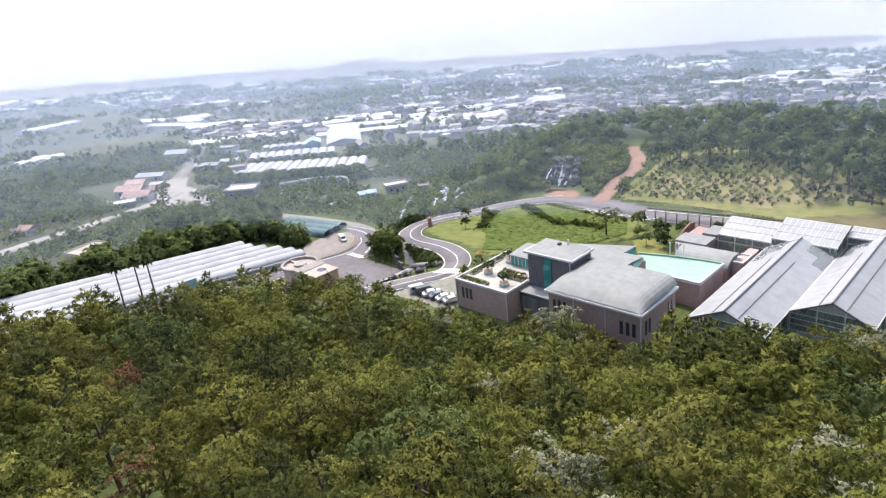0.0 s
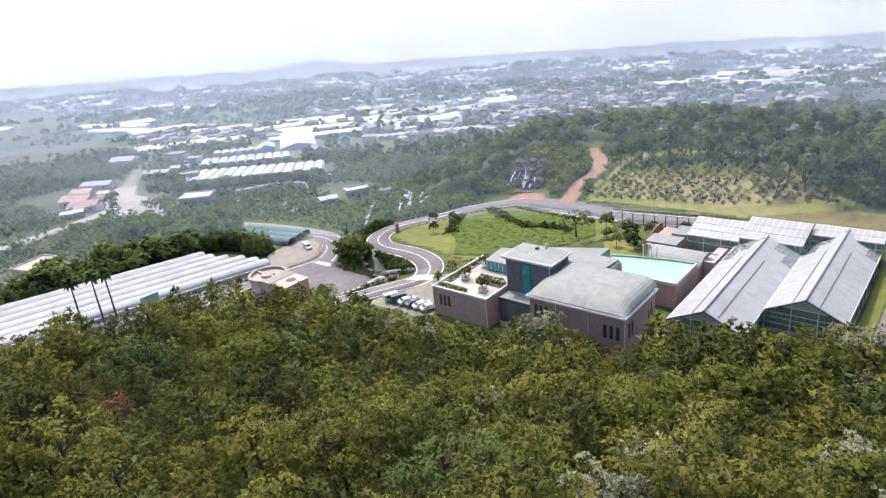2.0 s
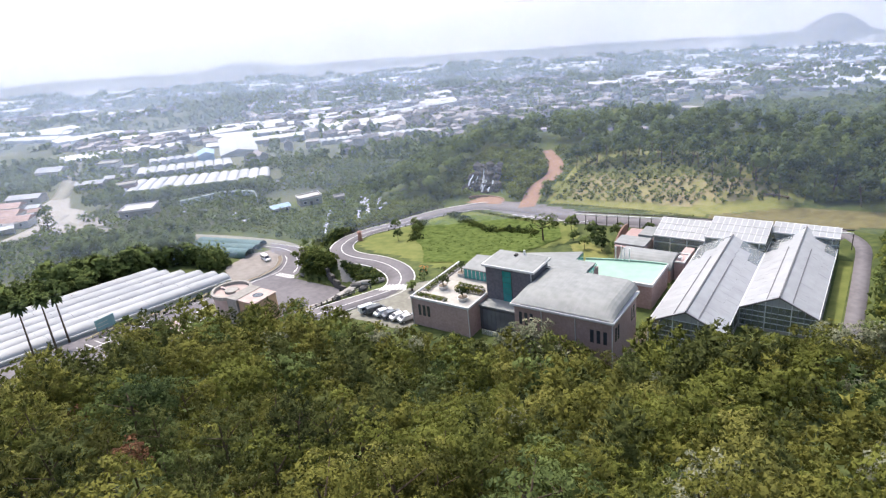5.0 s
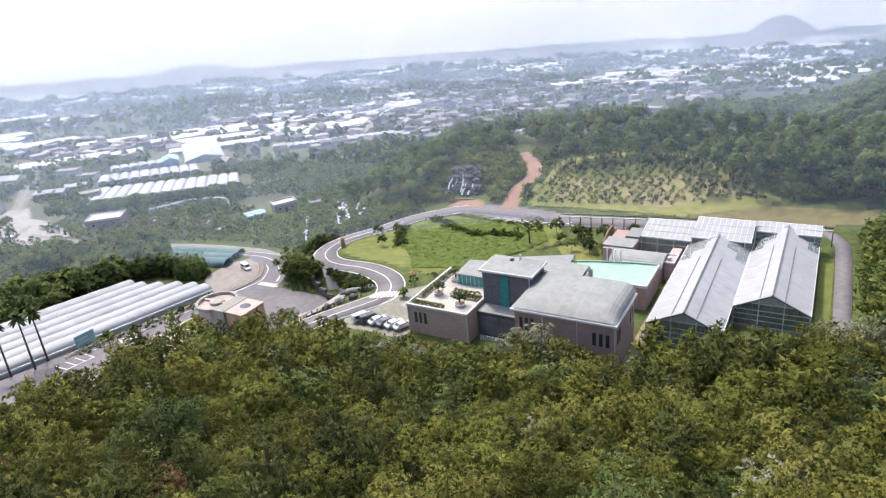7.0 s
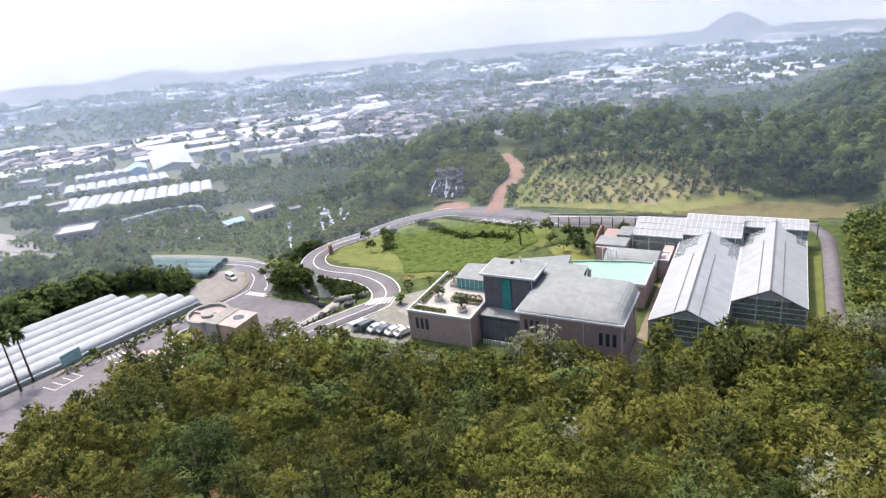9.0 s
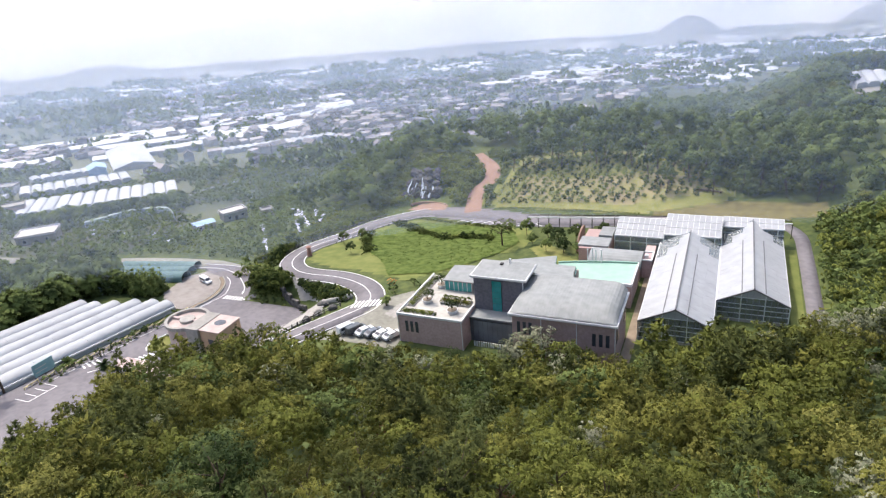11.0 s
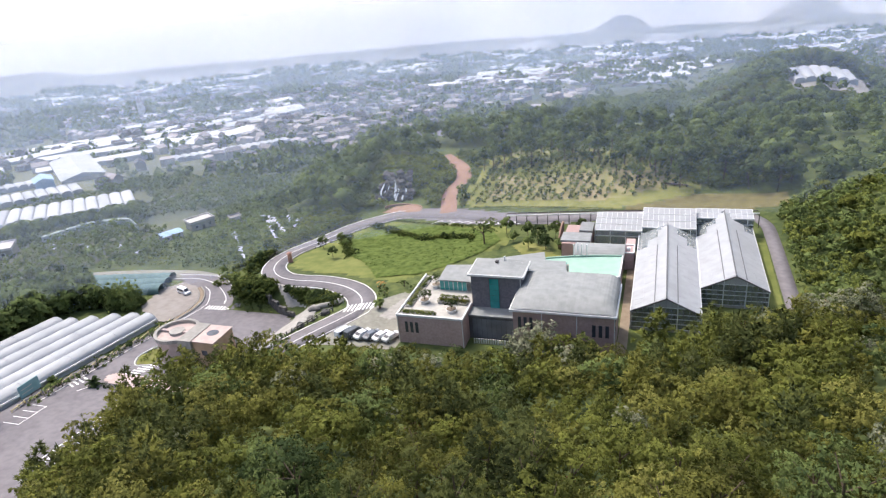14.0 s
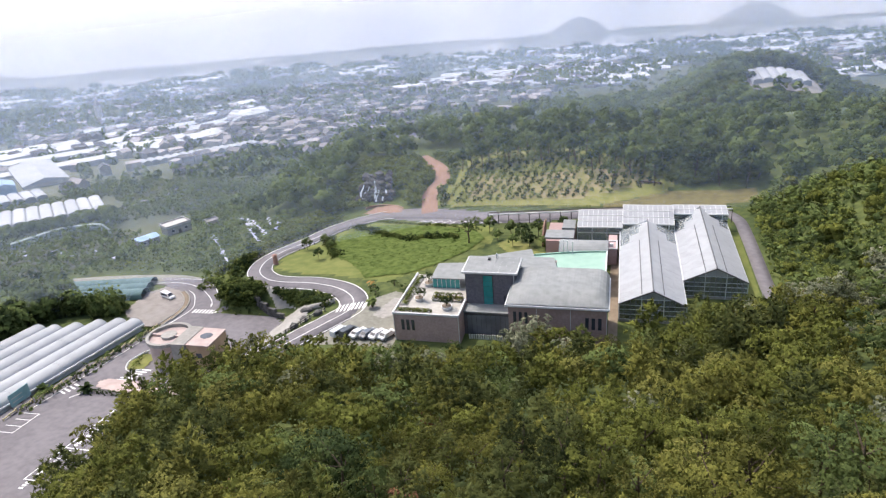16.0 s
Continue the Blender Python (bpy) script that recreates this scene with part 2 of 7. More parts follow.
def ribbon(name, line, left, right, lift, mat, thick=0.0):
    """A strip draped on the ground between two offsets of a line, with level cross sections."""
    a, b = offset_line(line, left), offset_line(line, right)
    za, zb = [np.convolve(np.pad(np.maximum(height(e[:, 0], e[:, 1]), height(line[:, 0], line[:, 1]) - 0.25), 3, mode="edge"), np.ones(7) / 7, "valid") + lift for e in (a, b)]
    n = len(line)
    rows = [np.column_stack([a, za]), np.column_stack([b, zb])]
    if thick:
        rows = [np.column_stack([a, za - thick])] + rows + [np.column_stack([b, zb - thick])]
    v = np.vstack(rows)
    f = [(r * n + i, r * n + i + 1, (r + 1) * n + i + 1, (r + 1) * n + i) for r in range(len(rows) - 1) for i in range(n - 1)]
    me = solid(name, v, f, mat)
    return me


def patch(name, outline, lift, mat, step=1.5, flat=None):
    """A piece of ground cover draped over the terrain inside an outline."""
    o = np.array(outline, float)
    lo, hi = o.min(0), o.max(0)
    xs, ys = np.arange(lo[0], hi[0] + step, step), np.arange(lo[1], hi[1] + step, step)
    gx, gy = np.meshgrid(xs, ys)

    def inside(px, py):
        k = np.zeros(px.shape, bool)
        for i in range(len(o)):
            (x0, y0), (x1, y1) = o[i - 1], o[i]
            k ^= ((y0 > py) != (y1 > py)) & (px < (x1 - x0) * (py - y0) / (y1 - y0 + 1e-12) + x0)
        return k

    keep = inside((gx[:-1, :-1] + gx[1:, 1:]) / 2, (gy[:-1, :-1] + gy[1:, 1:]) / 2)
    gz = (height(gx, gy) if flat is None else np.full(gx.shape, flat)) + lift
    w = gx.shape[1]
    jj, ii = np.nonzero(keep)
    f = np.stack([jj * w + ii, jj * w + ii + 1, (jj + 1) * w + ii + 1, (jj + 1) * w + ii], 1)
    return solid(name, np.column_stack([gx.ravel(), gy.ravel(), gz.ravel()]), f, mat, smooth=True)



M_TEALNET = material("teal_shade_net", (0.075, 0.135, 0.14), (0.125, 0.195, 0.195), 0.6, 0.8, second=0.6)
M_BLUEROOF = material("blue_roof", (0.18, 0.30, 0.45), (0.30, 0.42, 0.58), 0.4, 0.6, second=0.5, each=0.3)
M_REDROOF = material("red_roof", (0.24, 0.155, 0.135), (0.40, 0.29, 0.26), 0.4, 0.7, second=0.5, each=0.4)
M_HOUSE = material("house_plaster", (0.24, 0.235, 0.23), (0.50, 0.48, 0.46), 0.4, 0.85, second=0.5, island=0.6, each=0.6)
M_ROOFS = material("town_roofs", (0.07, 0.068, 0.08), (0.34, 0.31, 0.31), 0.02, 0.8, island=1.3, each=0.8)
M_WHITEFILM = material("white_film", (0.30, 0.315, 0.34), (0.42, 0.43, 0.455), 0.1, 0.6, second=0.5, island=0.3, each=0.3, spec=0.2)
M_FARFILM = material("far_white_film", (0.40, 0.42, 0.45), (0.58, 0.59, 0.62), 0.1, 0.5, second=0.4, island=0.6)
M_DIRT = material("greyish_dirt", (0.205, 0.18, 0.165), (0.275, 0.25, 0.23), 0.5, 0.95, 0.02, second=0.8)
M_NET = material("pale_shade_net", (0.24, 0.29, 0.25), (0.34, 0.39, 0.35), 0.8, 0.9, second=0.6)
M_STORE = material("beige_roof_screed", (0.36, 0.32, 0.25), (0.47, 0.42, 0.34), 0.6, 0.9, 0.01, second=0.7)
M_PINK = material("pinkish_render", (0.36, 0.28, 0.26), (0.47, 0.38, 0.35), 0.6, 0.85, 0.01, second=0.6)
M_TAN = material("tan_render", (0.36, 0.25, 0.16), (0.47, 0.34, 0.23), 0.6, 0.85, 0.01, second=0.6)
M_ROCK = material("dark_rock", (0.05, 0.05, 0.05), (0.16, 0.15, 0.14), 1.2, 0.9, 0.06, second=0.6)
M_WATER = material("falling_water", (0.40, 0.43, 0.46), (0.60, 0.63, 0.66), 1.5, 0.3)
M_SOIL = material("bare_soil", (0.18, 0.14, 0.10), (0.27, 0.22, 0.165), 0.5, 0.95, 0.02, second=0.6)
M_RED = material("reddish_stone", (0.25, 0.135, 0.105), (0.37, 0.21, 0.17), 1.0, 0.8)
M_ORANGE = material("orange_blossom", (0.50, 0.20, 0.05), (0.75, 0.38, 0.12), 1.0, 0.8, island=0.6)
M_FENCE = material("ochre_fence", (0.42, 0.36, 0.20), (0.58, 0.50, 0.30), 1.0, 0.8)
M_TYRE = material("tyre_rubber", (0.015, 0.015, 0.015), (0.03, 0.03, 0.03), 3.0, 0.9)
M_SIGN = material("faded_sign_board", (0.18, 0.33, 0.35), (0.28, 0.43, 0.45), 0.5, 0.5, second=0.6)
CAR_PAINT = [material("car_paint", tuple(c * 0.9 for c in col), col, 0.5, 0.3, spec=0.6) for col in ((0.62, 0.64, 0.66), (0.06, 0.07, 0.08), (0.75, 0.76, 0.77), (0.10, 0.12, 0.15), (0.78, 0.78, 0.78), (0.55, 0.57, 0.58))]
M_BANK = material("brown_grass", (0.095, 0.085, 0.034), (0.175, 0.150, 0.062), 0.5, 0.95, 0.02, second=0.7)
M_ORCHARD = material("orchard_soil", (0.29, 0.235, 0.135), (0.20, 0.205, 0.065), 0.35, 0.95, 0.03, second=0.9)
M_MEADOW = material("rank_grass", (0.080, 0.116, 0.026), (0.145, 0.188, 0.050), 0.6, 0.9, detail=4.0, island=0.25, each=0.2, translucent=0.25, spec=0.1)
M_PARK = material("paved_car_park", (0.17, 0.165, 0.14), (0.25, 0.245, 0.205), 0.9, 0.92, 0.01, second=0.8)
M_LINKGLASS = material("grey_curtain_glass", (0.12, 0.125, 0.15), (0.19, 0.195, 0.225), 0.5, 0.2, second=0.5, each=0.3, spec=0.5)
M_TERRACE = material("pale_terrace_tiles", (0.33, 0.315, 0.285), (0.45, 0.43, 0.39), 0.8, 0.85, 0.005, second=0.7)
def ramp(v, a, b):
    """0 below a, 1 above b, smooth between."""
    k = np.clip((np.asarray(v, float) - a) / (b - a), 0, 1)
    return k * k * (3 - 2 * k)


def height(x, y):
    """Ground level of the valley, terraces and hills at x, y."""
    x, y = np.asarray(x, float), np.asarray(y, float)
    low = np.interp(x, [-160, -113, -104, -96, -70, -56, 60], [-9, -8.2, -3.3, -2.6, -1.2, 0, 0])
    high = np.interp(x, [-160, -112, -80, -38, 0, 30, 80], [-12, -6.0, -4.8, -1.6, 0.3, 1.2, 4])
    z = low + (high - low) * ramp(y, 12, 55)
    # lower car park is dug in below the upper road
    lot = ramp(-x, 71, 82) * ramp(-y, -10.5, -5)
    z = z + (-7.1 - 0.1 * y - z) * lot
    bend = ramp(-x, 99.5, 103) * ramp(-y, -29, -23) * ramp(y, -6, 0)
    z = z + (-7.1 - 0.1 * np.minimum(y, 11) - z) * bend
    # orchard slope and wooded knoll behind the road
    knoll = ramp(y, 66, 112) * ramp(x, -150, -95)
    z = z + 6.5 * knoll
    # plain running down to the coast
    plain = -6 - 0.083 * y + 0.0155 * (x + 100)
    far = np.maximum(ramp(y, 138, 235), ramp(-x, 112, 165))
    z = z + (plain - z) * far
    # grown slope east of the glasshouses
    east = ramp(x, 33, 62) * ramp(y, -30, 15) * ramp(-y, -95, -40)
    z = z + 15 * east
    # wooded hill with a farm on its top
    z = z + 30 * np.exp(-(((x - 74) / 50) ** 2 + ((y - 292) / 60) ** 2))
    # hill in the foreground, under the camera
    rise = 2.6 + 0.15 * x - 0.14 * y + 0.0021 * y * y + 0.0006 * x * x
    rise = np.where(y < -130, rise + 0.45 * (y + 130), rise)
    side = 24.0 + 0.65 * (x + 45)
    rise = np.where(y < -40, np.minimum(rise, side + ramp(y, -60, -40) * 12), rise)
    edge = np.interp(x, [-125, -98, -90, -86, -81, -62, -45, 0, 12, 30, 40, 70], [-110, -100, -76, -42, -30, -24, -22, -20, -14, -4, 0, 10])
    hill = ramp(edge - y, -4, 16)
    return z + (np.maximum(rise, z) - z) * hill

# ---- ground, distance and air ----
def ground_mesh():
    near = np.arange(-170, 110, 2.5)
    xs = np.concatenate([-170 - 2.5 * np.cumsum(1.09 ** np.arange(53))[::-1], near, 107.5 + 2.5 * np.cumsum(1.09 ** np.arange(53))])
    ys = np.concatenate([-190 - 20 * np.arange(8)[::-1], np.arange(-180, 190, 2.5), 190 + 2.5 * np.cumsum(1.09 ** np.arange(53))])
    gx, gy = np.meshgrid(xs, ys)
    gz = height(gx, gy)
    w = len(xs)
    jj, ii = np.meshgrid(np.arange(len(ys) - 1), np.arange(w - 1), indexing="ij")
    f = np.stack([jj * w + ii, jj * w + ii + 1, (jj + 1) * w + ii + 1, (jj + 1) * w + ii], -1).reshape(-1, 4)
    cx = (gx[:-1, :-1].ravel() + gx[1:, 1:].ravel()) / 2
    cy = (gy[:-1, :-1].ravel() + gy[1:, 1:].ravel()) / 2
    far = ((cy > 190) | (cx < -170)).astype(int)
    return solid("ground", np.column_stack([gx.ravel(), gy.ravel(), gz.ravel()]), f, [M_GROUND, M_FIELD], far, smooth=True)


tagged(new("ground", ground_mesh()), "green terraces, wooded slopes and a plain of fields running to the coast", "ground", kind="structure")


def ring(name, radius, z0, z1, mat, a0=-130, a1=70, n=160, wave=0.0):
    """An upright sheet round the site, from one bearing to another; wave: how far it swings in and out."""
    deg = np.linspace(a0, a1, n)
    ang = np.radians(deg)
    rad = radius * (1 + wave * (np.sin(ang * 7 + radius) + 0.6 * np.sin(ang * 17 + 2 * radius) + 0.4 * np.sin(ang * 37 + 3 * radius)))
    x, y = np.sin(ang) * rad, np.cos(ang) * rad - 110
    v = np.vstack([np.column_stack([x, y, np.full(n, z0)]), np.column_stack([x, y, np.full(n, z1)])])
    f = [(i, i + 1, n + i + 1, n + i) for i in range(n - 1)]
    return solid(name, v, f, mat, smooth=True)


M_SKYGLOW = glow_material("bright_haze", (0.95, 0.925, 0.985), (1.0, 0.98, 1.0), -150, 60, 0.69)
tagged(new("backdrop", ring("backdrop", 2600, -420, 620, M_SKYGLOW, -179, 179, 160)), "pale bright hazy sky over the distant sea", "backdrop", kind="structure")
# haze put in as tinted see-through rings: bluish near, almost white far out
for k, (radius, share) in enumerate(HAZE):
    tagged(new("haze", ring("haze", radius, -330, 110, haze_material("haze_sheet", share, (0.63, 0.755, 1.0) if radius < 1000 else (1.0, 0.965, 1.0), 66 - 0.085 * radius, 95), wave=0.0 if radius < 300 else 0.03)), "see-through tinted sheet standing in for summer haze", "haze", kind="structure")


# ---- roads, car parks, lawns ----
UPPER = smooth_line([(27, 63), (18, 63.5), (0, 63), (-16, 62), (-37, 61.5), (-53, 66), (-72, 69), (-81, 66), (-89, 58), (-94, 47), (-98, 37), (-98.6, 29), (-96.2, 21.5), (-91, 16.2), (-85, 14.1), (-77.5, 13.6), (-71.2, 11.9), (-65.8, 9), (-62, 5.4), (-60.3, 2), (-60.1, -1), (-62.6, -5.6), (-66.2, -11), (-68.6, -15), (-71, -19.5)])
tagged(new("road", ribbon("road", UPPER, 3.6, -3.6, 0.12, M_ROAD, 0.5)), "grey asphalt road winding round the lawn, with white lines", "road", kind="structure")
SCURVE = UPPER[(UPPER[:, 0] < -70) | ((UPPER[:, 0] < -56) & (UPPER[:, 1] < 20))]
for d in (3.35, -3.35, 0.0):
    line = SCURVE if d else SCURVE[SCURVE[:, 1] < 55]
    tagged(new("road_line", ribbon("road_line", line, d + 0.11, d - 0.11, 0.2, M_PAINT)), "painted white line on the asphalt road", "road marking", kind="structure")


def stripe(x, y, w, l, turn, group, lift=0.33, label="white painted bar of a marking on asphalt"):
    m = quad((-w / 2, -l / 2, 0), (w / 2, -l / 2, 0), (w / 2, l / 2, 0), (-w / 2, l / 2, 0), 0.012)
    ob = new("road_marking", to_mesh("road_marking", m, M_PAINT))
    ob.matrix_basis = pose(x, y, float(height(x, y)) + lift, math.degrees(math.atan(0.1 * math.cos(radians(turn)) * -1)) if x < -86 else 0, 0, turn)
    return tagged(ob, label, "road marking", group, "structure")


for k in range(8):
    stripe(-63.0 + 0.84 * k, -0.6 + 0.24 * k, 0.45, 3.3, 4, "zebra crossing by the car park", 0.24)
for k in range(8):
    stripe(-107.9 + 0.95 * k, 5.9 + 0.05 * k, 0.5, 2.4, 8, "zebra crossing on the lower road", 0.36)
LANES = ([(-110.2, -9), (-109.7, -2), (-109.2, 4), (-109.7, 8), (-111.5, 11.4), (-114.3, 15.4), (-117.4, 17.6)], [(-104.8, 8.6), (-106.5, 12), (-110.9, 16.4), (-116.1, 20), (-123.1, 21.9), (-131, 21)], [(-100.7, 7.4), (-103.6, 12.5), (-108.6, 18.0), (-112, 21.5), (-118.7, 24.5), (-131, 23.9)])
for pts in LANES:
    tagged(new("road_line", ribbon("road_line", smooth_line(pts, 1.0), 0.1, -0.1, 0.36, M_PAINT)), "painted white line of the curving lower road", "road marking", kind="structure")
MEDIAN = smooth_line([(-110.9, -8), (-111.3, -2), (-111.2, 2.4), (-112.0, 7.0), (-113.6, 10.8), (-116.0, 14.2), (-118.8, 16.6)], 1.0)
tagged(new("median", ribbon("median", MEDIAN, 0.55, -0.55, 0.5, M_SOIL, 0.5)), "narrow planted median of bare soil in the lower road", "median", kind="structure")
for d in (0.68, -0.68):
    tagged(new("kerb", ribbon("kerb", MEDIAN, d + 0.13, d - 0.13, 0.62, M_CONCRETE, 0.6)), "rough concrete log kerb of the median", "kerb", kind="structure")
stripe(-105.8, 10.6, 0.5, 1.8, 30, "turn arrow on the lower road")
tagged(new("pavement", patch("pavement", [(-75, 66), (-52, 58.6), (-37, 56.5), (-14, 57.5), (-14, 66), (-37, 66), (-52, 70.5), (-74, 74)], 0.09, M_ROAD)), "grey asphalt parking strip behind the lawn", "pavement", kind="structure")
for k in range(9):
    stripe(-61 + 3.0 * k, 61.2 - 0.42 * k, 0.16, 5.2, -38, "slanted parking bays", 0.16)
    stripe(-59.2 + 3.0 * k, 60.8 - 0.42 * k, 0.16, 2.6, 58, "slanted parking bays", 0.16)
LOT = [(-122, -110), (-116.5, -50), (-114.0, -25), (-111, -6), (-115, 2), (-121, 6), (-125, 16), (-128, 21), (-131, 25), (-119, 25.3), (-111.6, 22.2), (-107.9, 18), (-102.9, 12.5), (-99.9, 7), (-95, 5.2), (-83, 4.8), (-80.8, 3), (-80.3, -8), (-75, -22), (-81, -28), (-84.5, -36), (-84.5, -110)]
tagged(new("car_park", patch("car_park", LOT, 0.3, M_ROAD)), "grey asphalt lower car park with faded bays", "car park", kind="structure")
tagged(new("forecourt", patch("forecourt", [(-53.5, -3.5), (-50.5, -4.5), (-48, -2), (-48, 5), (-51, 5), (-52.5, 1)], 0.1, M_CONCRETE, 0.4)), "pale concrete forecourt beside the building", "pavement", kind="structure")
LOWER = smooth_line([(-118, 22), (-130, 24), (-150, 22), (-175, 16), (-196, 12), (-222, 8), (-243, 10), (-262, 17), (-297, 40), (-326, 58), (-372, 84), (-430, 120)])
COUNTRY = smooth_line([(-251, 17), (-239, 2.5), (-230.5, -12.5), (-224.5, -25.5), (-219.5, -37), (-215.5, -47.5), (-211, -57.5), (-203, -76), (-190, -112)])
ROADS = np.vstack([LOWER, COUNTRY])
tagged(new("upper_car_park", patch("upper_car_park", [(-64, -16), (-45.2, -16), (-45.2, 6), (-52, 8.5), (-57, 3), (-58.5, -4)], 0.06, M_PARK, 0.5)), "greenish-grey paved upper car park with parked cars", "car park", kind="structure")
tagged(new("lower_road", ribbon("lower_road", LOWER, 3.5, -3.5, 0.2, M_PARK, 0.6)), "dusty pale country road between orchards", "road", kind="structure")
tagged(new("country_road", ribbon("country_road", COUNTRY, 3.4, -3.4, 0.25, M_CONCRETE, 0.6)), "pale country road running past small shops", "road", kind="structure")
tagged(new("junction", patch("junction", [(-214, 4), (-218, 20), (-236, 24), (-262, 26), (-285, 38), (-290, 30), (-268, 10), (-245, 4), (-232, -6)], 0.22, M_CONCRETE, 2.0)), "broad dusty forecourt at the crossroads", "pavement", kind="structure")
LAWN = [(-92.5, 24), (-94.5, 33), (-91, 44), (-85.5, 56), (-77, 62.5), (-66, 62), (-52, 57.5), (-38, 55), (-33, 46), (-36, 38), (-43, 32), (-47, 22), (-56, 13), (-62, 15), (-72, 18.5), (-84, 20)]
tagged(new("lawn", patch("lawn", LAWN, 0.08, M_LAWN)), "bright green mown lawn in the road's bend", "lawn", kind="structure")
tagged(new("orchard_ground", patch("orchard_ground", [(-62, 74), (-30, 69.5), (-8, 68), (14, 77), (16, 84), (2, 100), (-20, 112), (-44, 118), (-58, 108), (-56, 90)], 0.1, M_DRYGRASS, 2.0)), "dry yellow-green grass of an orchard slope", "ground", kind="structure")
tagged(new("orchard_soil", patch("orchard_soil", [(-50, 77), (-30, 75.5), (-12, 74), (2, 80), (10, 84), (4, 92), (-14, 94), (-30, 90), (-48, 92)], 0.13, M_ORCHARD, 1.5)), "brown soil and dry grass between the orchard rows", "ground", kind="structure")
tagged(new("bank", patch("bank", [(-8, 68), (-2, 66.8), (27, 67), (40, 70), (38, 77), (14, 77)], 0.12, M_BANK, 1.5)), "brownish dry grass bank above the back road", "ground", kind="structure")
tagged(new("brick_path", ribbon("brick_path", smooth_line([(-60, 68.5), (-62, 76), (-63.5, 84), (-61.5, 92), (-64, 100), (-70, 108), (-76, 116)]), 2.7, -2.7, 0.16, M_BRICKPATH)), "reddish brick path climbing the slope", "path", kind="structure")
tagged(new("plaza", patch("plaza", [(-84, 71), (-81, 75.5), (-75, 76.5), (-71, 74), (-70.5, 71), (-76, 70)], 0.17, M_BRICKPATH, 0.7)), "pink brick plaza before the waterfall", "pavement", kind="structure")
tagged(new("grass_strip", patch("grass_strip", [(27.0, 12), (29.6, 12), (29.4, 47), (27.2, 47)], 0.1, M_LAWN, 1.3)), "narrow lawn strip along the glasshouse", "lawn", kind="structure")
def bumpy_patch(name, outline, lift, mat, step, amp):
    me = patch(name, outline, lift, mat, step)
    co = np.empty(len(me.vertices) * 3, dtype=np.float32)
    me.vertices.foreach_get("co", co)
    co = co.reshape(-1, 3)
    for c in co:
        c[2] += amp * (0.6 * noise.noise(Vector((c[0] * 0.7, c[1] * 0.7, 0))) + 0.5 * noise.noise(Vector((c[0] * 1.9, c[1] * 1.9, 4))) + 0.3)
    me.vertices.foreach_set("co", co.ravel())
    me.update()
    return me


tagged(new("meadow", bumpy_patch("meadow", [(-80, 34), (-86, 46), (-85, 52), (-77, 59), (-66, 59), (-54, 56), (-41, 52), (-37, 44), (-40, 35), (-46, 25), (-52, 18), (-62.5, 15.5), (-67, 22), (-72, 28)], 0.12, M_MEADOW, 0.45, 0.42)), "uneven rank green grass in the middle of the lawn", "meadow", kind="structure")
tagged(new("service_road", ribbon("service_road", smooth_line([(31.6, 0), (31.6, 22), (31.4, 44), (30.8, 56), (27.5, 62.5), (24, 64)]), 1.6, -1.6, 0.14, M_ROAD, 0.5)), "narrow asphalt service road along the glasshouse", "road", kind="structure")
tagged(new("yard_path", patch("yard_path", [(-2.1, -13), (-0.2, -13), (-0.2, 37), (-2.1, 37)], 0.12, M_SOIL, 0.63)), "tan gravel path between the museum and the glasshouse", "path", kind="structure")
tagged(new("court", patch("court", [(-20, 24), (-3, 24.5), (-3, 33), (-20, 34), (-24, 40), (-30, 44), (-33, 40), (-26, 30)], 0.12, M_DRYGRASS, 0.6)), "dry yellowish garden lawn behind the museum", "lawn", kind="structure")

# ---- main building ----
def window_part(parent, x0, x1, y, z0, z1, mat=None, face="y"):
    """A narrow window: glass set in a thin raised frame."""
    t = 0.06
    if face == "y":
        fr = part("window", box(x0 - t, x1 + t, y - 0.05, y + 0.05, z0 - t, z1 + t), M_DARKSTEEL, parent)
        part("pane", box(x0, x1, y - 0.075, y - 0.055, z0, z1), mat or M_DARKGLASS, fr)
    else:
        fr = part("window", box(y - 0.05, y + 0.05, x0 - t, x1 + t, z0 - t, z1 + t), M_DARKSTEEL, parent)
        part("pane", box(y + 0.055, y + 0.075, x0, x1, z0, z1), mat or M_DARKGLASS, fr)


hall = thing("museum_building", "brown brick museum building with zinc and white-edged roofs", "building")
part("wall", box(-21.0, -2.3, -12.4, 0.2, -0.6, 9.6), M_BRICK, hall, "brown brick hall wall")
part("wall", box(-21.0, -13.6, 0.2, 10.5, -0.6, 8.6), M_BRICK, hall)
DX0, DX1, DY0, DY1, DZ = -21.6, -1.75, -13.05, 0.4, 9.75


def dome(x, y):
    f = 1 - (1 - np.clip((y - DY0) / 5.5, 0, 1)) ** 2.3
    g = 1 - (1 - np.clip((x - DX0) / 4.5, 0, 1)) ** 2.2
    h = 1 - (1 - np.clip((DX1 - x) / 2.6, 0, 1)) ** 2.0
    return DZ + 0.12 + 1.9 * f * (0.25 + 0.75 * g) * (0.2 + 0.8 * h) * np.minimum(1, g * 3) * np.minimum(1, h * 3)


